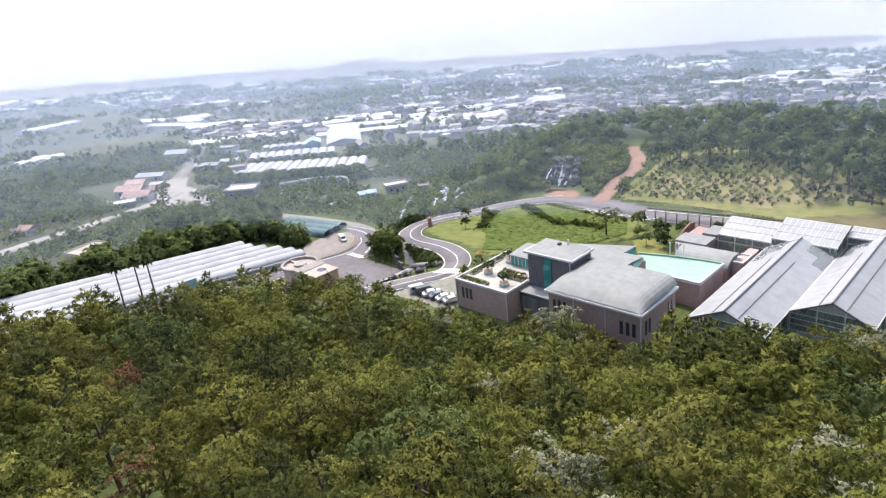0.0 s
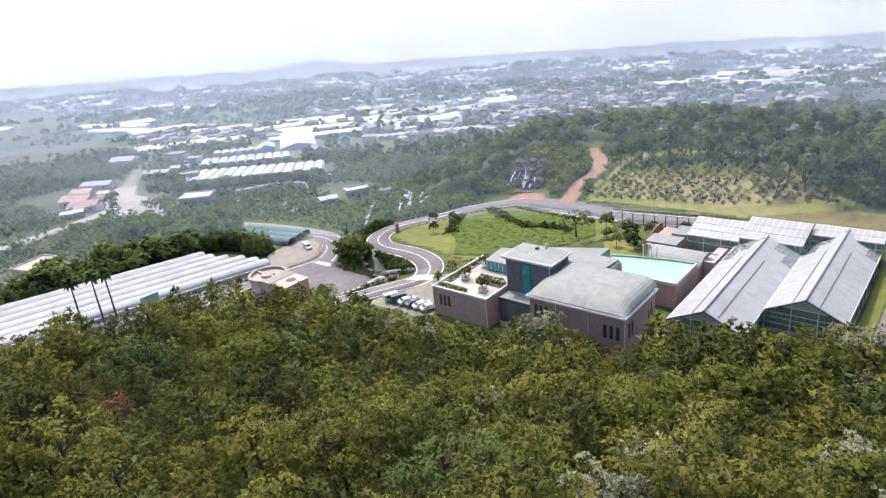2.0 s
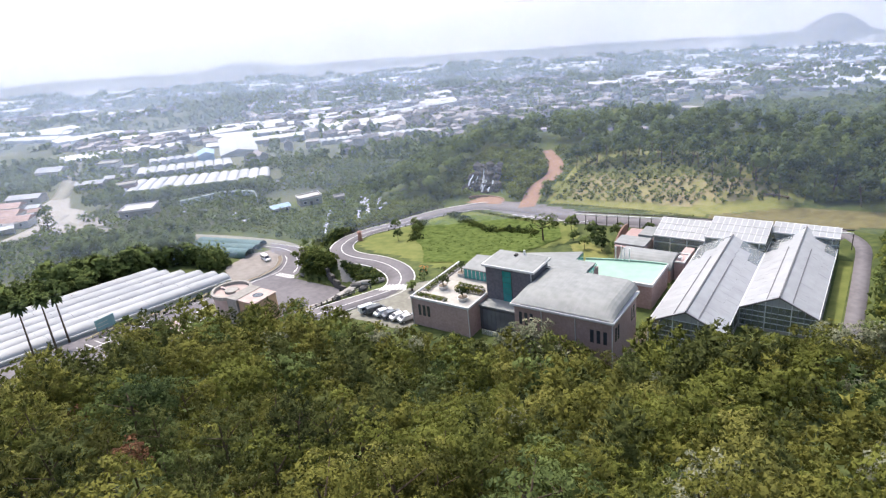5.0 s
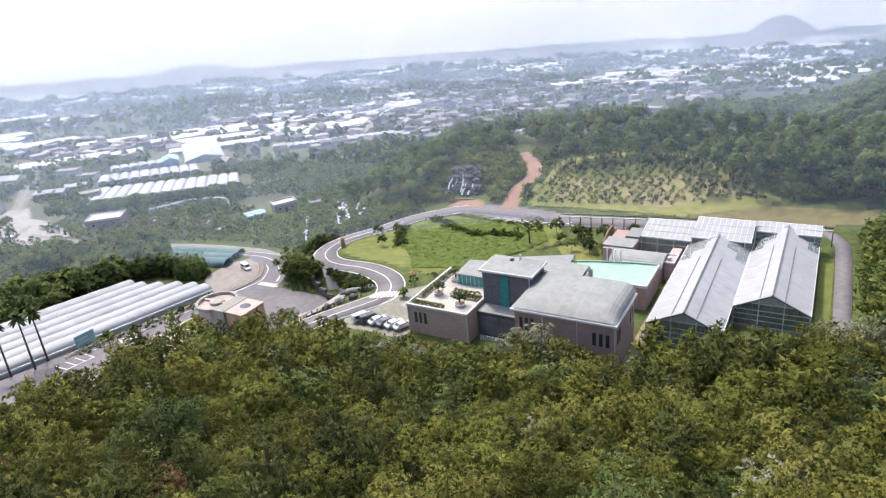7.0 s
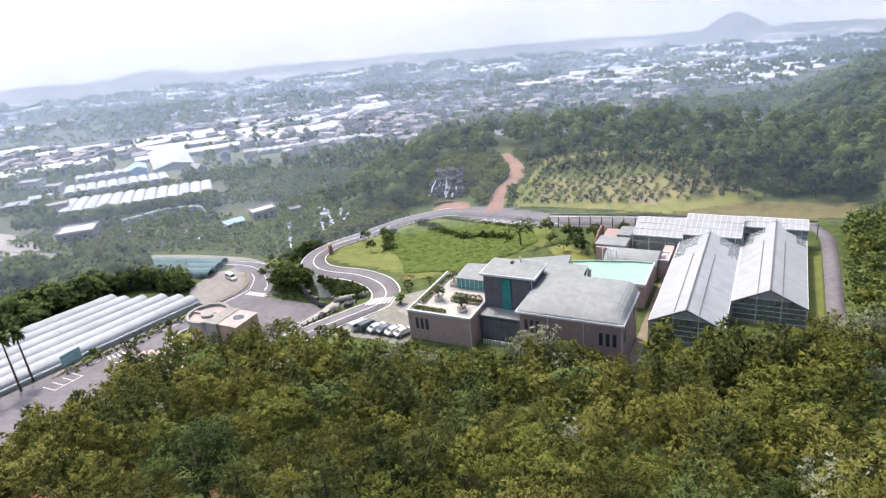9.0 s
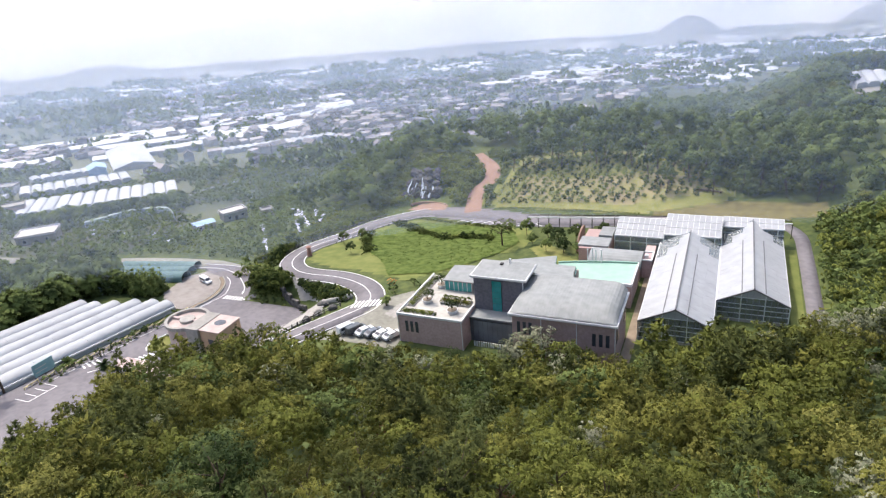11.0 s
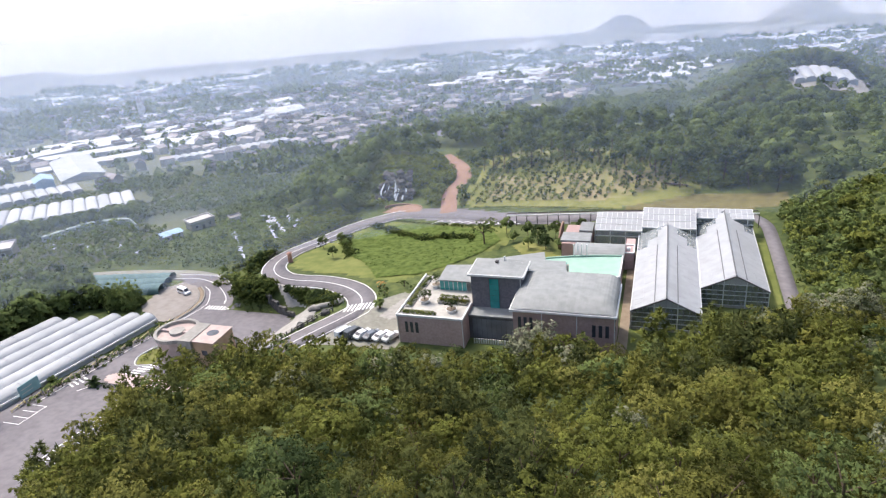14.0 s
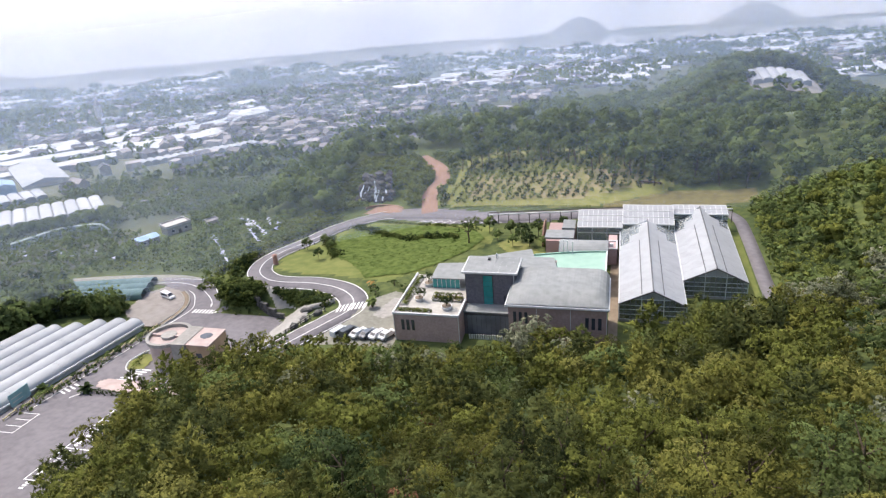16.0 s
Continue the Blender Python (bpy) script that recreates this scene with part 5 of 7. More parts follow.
def whorls(radius, tall, n, size, seed, slim=0.26):
    """Needle sprays along up-swept branches in whorls round a stem, with a leading shoot."""
    r = np.random.default_rng(seed)
    c, d = [(0, 0, tall * 0.98), (0, 0, tall * 1.05)], [(0, 0, 1), (0, 0, 1)]
    levels = 8
    for lv in range(levels):
        h = 0.18 + 0.76 * lv / (levels - 1)
        reach = radius * (1.03 - h) ** 0.7 + 0.12
        arms = 6 if lv < 5 else 5 if lv < 7 else 4
        for i in range(arms):
            a = 2 * math.pi * (i + 0.5 * (lv % 2) + 0.35 * r.normal()) / arms + 0.9 * math.sin(lv * 2.3)
            long = reach * (0.75 + 0.45 * r.random())
            for t in (0.4, 0.72, 1.0) if reach > 0.9 else (0.6, 1.0):
                c.append((long * t * math.cos(a), long * t * math.sin(a), h * tall + 0.30 * long * t ** 1.5 + 0.08 * r.normal()))
                d.append((0.75 * math.cos(a), 0.75 * math.sin(a), 0.65))
    c, d = np.array(c), np.array(d)
    per = max(5, n // len(c))
    i = np.repeat(np.arange(len(c)), per)
    q = d[i] * 0.8 + 0.6 * r.normal(size=(len(i), 3)) + np.array([0, 0, 0.35])
    q /= np.linalg.norm(q, axis=1)[:, None]
    place = c[i] + q * 0.20 * (0.4 + r.random(len(i)))[:, None]
    side = np.cross(q, r.normal(size=(len(i), 3)))
    side /= np.linalg.norm(side, axis=1)[:, None] + 1e-9
    nrm = q * 0.75 + np.array([0, 0, 0.35]) + 0.3 * side
    nrm /= np.linalg.norm(nrm, axis=1)[:, None]
    return leaf_faces(place, nrm, q, size, slim, r, 0.6, heart=np.array([0, 0, 0.4 * tall]))


def whorl_kind(key, radius, tall, n, size, leaf, girth, seed, slim=0.26):
    v, f, nn = whorls(radius, tall, n, size, seed, slim)
    KINDS[key] = (v, f, solid("crown", v, f, leaf, normals=nn), trunk_mesh(seed, tall, girth, spread=radius * 0.6), nn)


def broad_lobes(seed, radius, tall, count=8):
    r = np.random.default_rng(seed)
    out = [(0, 0, tall * 0.62, radius * 0.62, tall * 0.3)]
    for i in range(count):
        a = 2 * math.pi * (i + 0.6 * r.random()) / count
        q = radius * (0.45 + 0.35 * r.random())
        out.append((q * math.cos(a), q * math.sin(a), tall * (0.45 + 0.4 * r.random()), radius * (0.24 + 0.2 * r.random()), tall * (0.10 + 0.10 * r.random())))
    return out


def pine_lobes(seed, radius, tall):
    r = np.random.default_rng(seed)
    out = []
    for lvl in range(6):
        z = tall * (0.30 + 0.13 * lvl)
        q = radius * (1.0 - 0.14 * lvl)
        m = max(1, 6 - lvl)
        for i in range(m):
            a = 2 * math.pi * (i + r.random() * 0.7) / m + lvl
            w = q * (0.55 + 0.3 * r.random()) * (0 if m == 1 else 1)
            out.append((w * math.cos(a), w * math.sin(a), z + 0.08 * tall * r.random(), q * 0.36, tall * 0.075))
    return out


def trunk_mesh(seed, tall, girth, limbs=4, spread=1.2):
    r = np.random.default_rng(seed)
    bm = bmesh.new()

    def taper(a, b, r0, r1):
        a, b = Vector(a), Vector(b)
        q = (b - a).to_track_quat("Z", "Y")
        bmesh.ops.create_cone(bm, segments=6, radius1=r0, radius2=r1, depth=(b - a).length, matrix=Matrix.LocRotScale((a + b) / 2, q, None))

    lean = (0.06 * tall * r.normal(), 0.06 * tall * r.normal())
    mid = (lean[0] * 0.5, lean[1] * 0.5, tall * 0.45)
    taper((0, 0, -0.4), mid, girth, girth * 0.7)
    taper(mid, (*lean, tall * 0.85), girth * 0.7, girth * 0.25)
    for i in range(limbs):
        a = 2 * math.pi * (i + r.random() * 0.6) / limbs
        z = tall * (0.35 + 0.35 * r.random())
        taper((lean[0] * 0.6, lean[1] * 0.6, z), (spread * math.cos(a), spread * math.sin(a), z + tall * 0.2), girth * 0.4, girth * 0.12)
    return to_mesh("trunk", bm, M_BARK)


KINDS = {}


def tree_kind(key, lobes, n, size, leaf, tall, girth, seed, up=0.35, spread=1.2, slim=0.45, tuft=0.5, ragged=0.45, dome=0.55):
    v, f, nn = leaves(lobes, n, size, seed, up, slim=slim, tuft=tuft, ragged=ragged, dome=dome)
    KINDS[key] = (v, f, solid("crown", v, f, leaf, normals=nn), trunk_mesh(seed, tall, girth, spread=spread), nn)


for i in range(5):
    leaf = (M_LEAF, M_LEAFGREEN, M_LEAF, M_LEAFGREEN, M_LEAFLIGHT)[i]
    lobes = broad_lobes(20 + i, 2.3, 5.0, 14)
    tuft = (0.34, 0.30, 0.38, 0.32, 0.27)[i]
    tree_kind("broad%d" % i, lobes, 2700, 0.112, leaf, 5.0, 0.14, 20 + i, slim=0.55, tuft=tuft)
    tree_kind("mid_broad%d" % i, lobes, 1650, 0.155, leaf, 5.0, 0.14, 120 + i, slim=0.55, tuft=tuft)
    tree_kind("far_broad%d" % i, lobes, 780, 0.225, leaf, 5.0, 0.14, 120 + i, slim=0.55, tuft=tuft)
for i in range(4):
    leaf = (M_LEAFPINE, M_LEAF, M_LEAFPINE, M_LEAFGREEN)[i]
    whorl_kind("young_pine%d" % i, 2.2, 6.2, 2500, 0.22, leaf, 0.12, 40 + i, 0.2)
    whorl_kind("mid_young_pine%d" % i, 2.2, 6.2, 1300, 0.30, leaf, 0.12, 40 + i, 0.25)
    whorl_kind("far_young_pine%d" % i, 2.2, 6.2, 660, 0.38, leaf, 0.12, 40 + i, 0.32)
for pre, n, sz in (("", 2500, 0.13), ("mid_", 1500, 0.175), ("far_", 700, 0.26)):
    tree_kind(pre + "dark0", broad_lobes(61, 2.3, 5.6, 12), n, sz, M_LEAFDARK, 5.6, 0.14, 61, slim=0.5, tuft=0.36)
    tree_kind(pre + "grey0", broad_lobes(71, 2.2, 4.8, 12), n, sz * 0.9, M_LEAFGREY, 4.8, 0.14, 71, slim=0.5, tuft=0.34)
    tree_kind(pre + "red0", broad_lobes(81, 1.6, 4.0, 10), n // 2, sz * 0.9, M_LEAFRED, 4.0, 0.1, 81, slim=0.5, tuft=0.4)
for i in range(3):
    tree_kind("pine%d" % i, [(x, y, 4.2 + z * 0.62, r * 1.15, rz) for x, y, z, r, rz in pine_lobes(90 + i, 2.7, 9.0)], 440, 0.52, M_LEAFDARK, 9.8, 0.19, 90 + i, 0.5, slim=0.6, tuft=0.9, ragged=0.25, dome=0.7)
    tree_kind("wood%d" % i, broad_lobes(95 + i, 3.6, 10.0, 9), 350, 0.80, M_LEAFDARK, 10.0, 0.2, 95 + i, 0.5, slim=0.68, tuft=1.25, ragged=0.25, dome=0.8)
    tree_kind("light_wood%d" % i, broad_lobes(95 + i, 3.6, 9.4, 9), 350, 0.80, M_LEAFGREEN, 9.4, 0.2, 195 + i, 0.5, slim=0.68, tuft=1.25, ragged=0.25, dome=0.8)
    tree_kind("spire%d" % i, [(0.15 * math.sin(5 * k + i), 0.15 * math.cos(7 * k + i), 1.2 + 0.95 * k, 1.75 - 0.21 * k, 0.9) for k in range(8)], 420, 0.40, M_LEAFDARK, 8.6, 0.16, 205 + i, 0.2, slim=0.5, tuft=0.6)
    tree_kind("shrub%d" % i, [(0.5 * math.cos(2.1 * k + i), 0.5 * math.sin(2.1 * k + i), 0.55 + 0.1 * (k % 2), 0.62, 0.5) for k in range(4)], 84, 0.22, M_SHRUB, 1.1, 0.06, 98 + i, 0.4, 0.3, slim=0.6, tuft=0.3)
    tree_kind("bush%d" % i, [(0.55 * math.cos(2.1 * k + i), 0.55 * math.sin(2.1 * k + i), 0.9 + 0.2 * (k % 2), 0.75, 0.75) for k in range(4)], 60, 0.34, M_LEAFDARK, 1.7, 0.07, 105 + i, 0.4, 0.4, slim=0.6, tuft=0.45)
    tree_kind("citrus%d" % i, [(0.3 * math.cos(2.1 * k + i), 0.3 * math.sin(2.1 * k + i), 0.75 + 0.12 * (k % 2), 0.6, 0.55) for k in range(3)], 110, 0.22, M_LEAFDARK, 1.1, 0.05, 215 + i, 0.3, 0.3, slim=0.62, tuft=0.32)
tree_kind("grass0", [(0, 0, 0.25, 0.75, 0.3)], 40, 0.20, M_MEADOW, 0.5, 0.03, 117, 1.4, tuft=0.3, ragged=0.2)
tree_kind("clump1", [(0.6, 0.2, 0.5, 0.6, 0.5), (-0.5, -0.3, 0.4, 0.6, 0.4), (0.0, 0.5, 0.6, 0.5, 0.5)], 16, 0.52, M_LEAFDARK, 1.0, 0.06, 116, slim=0.9, tuft=0.4)
tree_kind("clump0", [(0.6, 0.2, 0.5, 0.6, 0.5), (-0.5, -0.3, 0.4, 0.6, 0.4), (0.0, 0.5, 0.6, 0.5, 0.5)], 28, 0.40, M_LEAFDARK, 1.0, 0.06, 115, slim=0.8, tuft=0.35)
tree_kind("orange0", [(0, 0, 0.8, 0.9, 0.7), (0.7, 0.3, 0.6, 0.6, 0.5)], 200, 0.16, M_ORANGE, 1.4, 0.06, 111, 0.4, 0.3, tuft=0.3)

LABELS = {"broad": "dense yellow-green broadleaf tree on the hillside", "young_pine": "feathery olive-green young pine on the hillside", "dark": "dark green evergreen tree on the hillside", "grey": "silvery grey-leaved tree on the hillside", "red": "withered reddish-brown tree on the hillside"}


def plant(key, x, y, s, turn, group="hillside trees", name="tree", label="", zadd=0.0, category="tree"):
    t = thing(name, label or LABELS[key.rstrip("0123456789")], category, x, y, float(height(x, y)) + zadd, turn, group)
    t.scale = (s, s, s)
    part("trunk", KINDS[key][3], None, t)
    part("crown", KINDS[key][2], None, t)
    return t


def scatter(name, label, category, key_list, mats, spots):
    """Many plants joined in one mesh: spots of (kind, x, y, scale, turn)."""
    vs, fs, ms, ns, k = [], [], [], [], 0
    for key, x, y, s, turn in spots:
        v, f, nn = KINDS[key][0], KINDS[key][1], KINDS[key][4]
        c, sn = math.cos(turn), math.sin(turn)
        vs.append(np.stack([v[:, 0] * c - v[:, 1] * sn, v[:, 0] * sn + v[:, 1] * c, v[:, 2]], 1) * s + np.array([x, y, float(height(x, y))]))
        ns.append(np.stack([nn[:, 0] * c - nn[:, 1] * sn, nn[:, 0] * sn + nn[:, 1] * c, nn[:, 2]], 1))
        fs.append(f + k)
        ms.append(np.full(len(f), mats.index(KINDS[key][2].materials[0])))
        k += len(v)
    ob = new(name, solid(name, np.vstack(vs), np.vstack(fs), mats, np.concatenate(ms), normals=np.vstack(ns)))
    return tagged(ob, label, category, kind="stuff")


def hill_edge(x):
    return np.interp(x, [-125, -98, -90, -84, -62, -45, 0, 12, 30, 40, 70], [-110, -100, -76, -30, -22, -19, -17, -11, -1, 3, 13])


near, rest = [], []
gap = 3.8
for gx in np.arange(-112, 80, gap):
    for gy in np.arange(-128, 8, gap):
        x, y = gx + 1.0 * rng.uniform(-1, 1), gy + 1.0 * rng.uniform(-1, 1)
        if y > hill_edge(x) or x < np.interp(y, [-60, -45, -36, -28, -20], [-77, -76, -79, -83, -80]) + 2 * rng.random() or x > 66 or y < -114 or (x > 52 and y < -70):
            continue
        u = noise.noise(Vector((x * 0.05, y * 0.05, 3.0))) + 0.25 * rng.normal()
        key = "young_pine%d" % rng.integers(4) if u > 0.05 else "broad%d" % rng.integers(5)
        w = rng.random()
        if w < 0.07:
            key = "dark0"
        elif w < 0.085 or (0 < x + 45 < 30 and -32 < y < -20 and w < 0.35) or (x > 22 and y > -30 and w < 0.5) or (x > 34 and y < -50 and w < 0.2):
            key = "grey0"
        elif w > 0.993:
            key = "red0"
        s = (0.66 + 1.0 * rng.random() ** 1.6) * (1 + 0.3 * (y > hill_edge(x) - 9 and x > -24))
        if -50 < x < 2 and y > hill_edge(x) - 11:
            s, key = s * 0.72, key if key[0] in "gd" else ("broad4", "broad3", "broad4", "broad0", "grey0")[rng.integers(5)]
        close = y < -70 and -30 < x < 52 and len(near) < 300
        (near if close else rest).append((key if close else ("mid_" if y < -52 else "far_") + key, x, y, s, rng.uniform(0, 6.283)))
for key, x, y, s, turn in near:
    plant(key, x, y, s, math.degrees(turn))
scatter("hillside_wood", "dense green mixed wood covering the hillside", "wood", None, [M_LEAF, M_LEAFDARK, M_LEAFGREY, M_LEAFRED, M_LEAFGREEN, M_LEAFLIGHT, M_LEAFPINE], rest)

FARM = (66, 262)  # yard of the hill farm
# woods on the knoll, the pine row above the orchard, the east slope and the plain
wood = []
r3 = np.random.default_rng(11)
for gx in np.arange(-140, 150, 6.0):
    for gy in np.arange(58, 190, 6.0):
        x, y = gx + 1.6 * r3.uniform(-1, 1), gy + 1.6 * r3.uniform(-1, 1)
        road = np.min(np.hypot(UPPER[:, 0] - x, UPPER[:, 1] - y))
        path_gap = min(math.hypot(x - px, y - py) for px, py in ((-62, 76), (-63, 84), (-62, 92), (-66, 102), (-73, 112), (-77, 118), (-80, 124)))
        left_wood = x < -66 and y > 72 + 0.55 * max(0, -x - 95) * (x < -95) and x > -132 and road > 6 and not (-92 < x < -70 and y < 86)
        left_wood = left_wood or (-128 < x < -95 and 66 + 0.3 * (-95 - x) < y < 100 and road > 9)
        ridge = y > 118 + 0.10 * (x + 60) * (x > -60) and x > -128
        upper_east = x > 12 and y > 88 - 0.45 * (x - 12)
        if path_gap < 5.5 or not (left_wood or ridge or upper_east) or y > (150 if x < 10 else 140):
            continue
        low = -95 < x < -64 and 70 < y < 110
        key = ("shrub%d" if low else ("pine%d" if r3.random() < 0.45 else "wood%d")) % r3.integers(3)
        if key[0] == "w" and r3.random() < 0.03:
            key = "light_" + key
        wood.append((key, x, y, r3.uniform(2.2, 3.2) if key[0] == "s" else r3.uniform(0.75, 1.3) * (0.84 if x < -20 else 0.68), r3.uniform(0, 6.28)))
for gx in np.arange(34, 110, 2.3):
    for gy in np.arange(-2, 100, 2.3):
        x, y = gx + r3.uniform(-1, 1), gy + r3.uniform(-1, 1)
        if x < 34.4 or (x > 12 and y > 86 - 0.45 * (x - 12)) or y > 66 + 0.7 * (x - 36):
            continue
        wood.append((("shrub%d" if r3.random() < 0.62 else "bush%d") % r3.integers(3) if r3.random() < 0.97 else "light_wood0", x, y, r3.uniform(1.3, 2.2), r3.uniform(0, 6.28)))
        if wood[-1][0][0] == "l":
            wood[-1] = (*wood[-1][:3], r3.uniform(0.4, 0.6), wood[-1][4])
# tall trees at the foot of the hill, before the glasshouses and the museum
for k, (x, y, s, key) in enumerate(((18, -20, 1.9, "broad1"), (14, -17, 1.4, "young_pine0"), (22, -17, 1.7, "grey0"), (26, -10, 1.9, "broad3"), (29, -24, 1.6, "broad3"), (31, -14, 1.8, "grey0"), (33, -5, 1.8, "grey0"), (30, -2, 1.6, "broad0"), (36, -12, 1.9, "grey0"), (38, 0, 1.8, "broad2"), (22, -9, 1.5, "broad1"), (9, -16, 1.2, "broad4"), (-15, -17, 1.9, "grey0"), (-19, -18, 1.5, "grey0"), (-17, -20, 1.3, "grey0"), (-12, -19, 1.2, "broad0"), (-6, -18, 1.2, "young_pine2"), (-1, -18, 1.25, "broad2"), (4, -17, 1.2, "broad3"), (-25, -20, 0.9, "broad1"), (-31, -19.5, 0.8, "dark0"), (-37, -20, 0.75, "broad4"), (-43, -20, 0.7, "grey0"))):
    plant(key, x, y, s, 57 * k, "trees at the foot of the hill")
# hill with the farm on top
for k in range(1000):
    x, y = r3.normal(76, 38), r3.normal(284, 42)
    if height(x, y) < -24 or (FARM[0] - 4 < x < FARM[0] + 40 and FARM[1] - 14 < y < FARM[1] + 24) or y < 200:
        continue
    wood.append((("wood%d" if r3.random() < 0.8 else "light_wood%d") % r3.integers(3), x, y, r3.uniform(0.7, 1.05), r3.uniform(0, 6.28)))
for k in range(160):
    x, y = r3.normal(-20, 25), r3.normal(330, 25)
    wood.append(("wood%d" % r3.integers(3), x, y, r3.uniform(0.8, 1.2), r3.uniform(0, 6.28)))
# trees and shrubs on the outer side of the bend
OUTER = UPPER[(UPPER[:, 0] < -68) & (UPPER[:, 1] > 26)]
for k in range(330):
    x, y = OUTER[r3.integers(len(OUTER))]
    d, a = 6.5 + 13 * r3.random() ** 1.4, math.atan2(y - 42, x + 66)
    px, py = x + d * math.cos(a), y + d * math.sin(a)
    if np.min(np.hypot(UPPER[:, 0] - px, UPPER[:, 1] - py)) < 5.5 or (px > -92 and py > 68):
        continue
    wood.append((("bush%d" if r3.random() < 0.2 else "shrub%d") % r3.integers(3), px, py, r3.uniform(0.9, 1.7), r3.uniform(0, 6.28)))
# wind-break and trees round the lower road
for k in range(300):
    x, y = -143.5 - 13 * r3.random() ** 1.3, 4 - 84 * r3.random()
    wood.append((("spire%d" if r3.random() < 0.7 else "wood%d") % r3.integers(3), x, y, r3.uniform(0.6, 1.0) * (0.8 if x > -147 else 1), r3.uniform(0, 6.28)))
for k in range(46):
    s = r3.random()
    wood.append(("spire%d" % r3.integers(3), -144 + 17 * s, -0.5 + 4.5 * s + 1.6 * r3.normal(), r3.uniform(0.5, 0.85), r3.uniform(0, 6.28)))
for k in range(150):
    s = r3.random()
    x, y = -132 - 54 * s + r3.normal(0, 2.5), 2.0 - 2 * s + r3.uniform(-9, 3) - 10 * s * s
    if x > -142 and (y < -2 or y > 1):
        continue
    wood.append((("spire%d" if r3.random() < 0.75 else "wood%d") % r3.integers(3), x, y, r3.uniform(0.6, 1.0), r3.uniform(0, 6.28)))
for k, (x, y) in enumerate(((-243, 27), (-240, 31), (-246, 31), (-241, 25), (-236, 34), (-250, 38), (-247, 41), (-262, 47), (-252, 12))):
    wood.append(("wood%d" % (k % 3), x, y, 0.6 + 0.08 * (k % 4), k))
for k in range(110):
    s = r3.random()
    wood.append(("wood%d" % r3.integers(3), -238 + 40 * s + r3.normal(0, 2), 38 + 48 * s + r3.normal(0, 2), r3.uniform(0.45, 0.7), r3.uniform(0, 6.28)))
# undergrowth round the brick path, the waterfall and under the pines
for k in range(460):
    x, y = r3.uniform(-96, -57), r3.uniform(73, 114)
    if min(math.hypot(x - px, y - py) for px, py in ((-60, 68.5), (-61, 72), (-62, 76), (-63, 80), (-63.5, 84), (-62.5, 88), (-61.5, 92), (-62.5, 96), (-64, 100), (-67, 104), (-70, 108), (-73, 112))) < 3.6 or (-91 < x < -70 and y < 88) or np.min(np.hypot(UPPER[:, 0] - x, UPPER[:, 1] - y)) < 6 or x > -58 + 0.2 * (y - 73):
        continue
    wood.append((("shrub%d" if r3.random() < 0.6 else "bush%d") % r3.integers(3), x, y, r3.uniform(0.8, 1.7), r3.uniform(0, 6.28)))
for k in range(520):
    x, y = r3.uniform(-98, -65), r3.uniform(74, 112)
    if min(math.hypot(x - px, y - py) for px, py in ((-62, 76), (-63, 80), (-63.5, 84), (-62.5, 88), (-61.5, 92), (-62.5, 96), (-64, 100), (-67, 104), (-70, 108), (-73, 112))) < 3.8 or (-91 < x < -74 and 77 < y < 88) or (-85 < x < -70 and y < 78) or np.min(np.hypot(UPPER[:, 0] - x, UPPER[:, 1] - y)) < 6:
        continue
    wood.append(("shrub%d" % r3.integers(3), x, y, r3.uniform(1.2, 2.3), r3.uniform(0, 6.28)))
for k in range(420):
    x, y = r3.uniform(6, 40), r3.uniform(77.5, 100)
    if y > 79 + 0.12 * (x - 6) and y > 92 - 1.1 * (x - 6):
        wood.append((("shrub%d" if r3.random() < 0.6 else "bush%d") % r3.integers(3), x, y, r3.uniform(1.0, 2.0), r3.uniform(0, 6.28)))
for k in range(620):
    x, y = r3.uniform(-58, 45), r3.uniform(86, 142)
    if y < 103 - 0.18 * abs(x + 25) - 0.9 * max(0, x - 4):
        continue
    wood.append((("shrub%d" if r3.random() < 0.35 else "bush%d") % r3.integers(3), x, y, r3.uniform(0.9, 1.8), r3.uniform(0, 6.28)))
scatter("woods", "dark green pine and broadleaf woods on the slopes", "wood", None, [M_LEAFDARK, M_SHRUB, M_LEAFGREEN], wood)

# citrus orchards and scrub of the plain
plots = []
for gx in np.arange(-420, -108, 3.6):
    for gy in np.arange(-160, 150, 3.6):
        x, y = gx + 0.7 * r3.uniform(-1, 1), gy + 0.7 * r3.uniform(-1, 1)
        if x > -146 and y < 30 or abs(y - 20 - 0.12 * (x + 118)) < 7 and x > -205:
            continue
        u = noise.noise(Vector((x * 0.02, y * 0.02, 5.0)))
        if not clear_of_fields(x, y) or np.min(np.hypot(ROADS[:, 0] - x, ROADS[:, 1] - y)) < 6 or math.hypot(x + 177, y + 45) < 9.5 or math.hypot(x + 160, y - 65) < 11 or (-310 < x < -238 and -12 < y < 44) or math.hypot(x + 216, y - 31) < 10 or u < -0.6:
            continue
        road = min(np.min(np.hypot(UPPER[:, 0] - x, UPPER[:, 1] - y)), 99)
        if road < 7:
            continue
        if y > 66 + 0.3 * (-95 - x) and x > -128:
            continue
        if x < -146 and r3.random() < 0.10:
            plots.append(("bush%d" % r3.integers(3), x, y, r3.uniform(1.9, 3.0), r3.uniform(0, 6.28)))
            continue
        plots.append(("bush%d" % r3.integers(3) if u < 0.25 else "shrub%d" % r3.integers(3), x, y, r3.uniform(1.1, 1.75), r3.uniform(0, 6.28)))
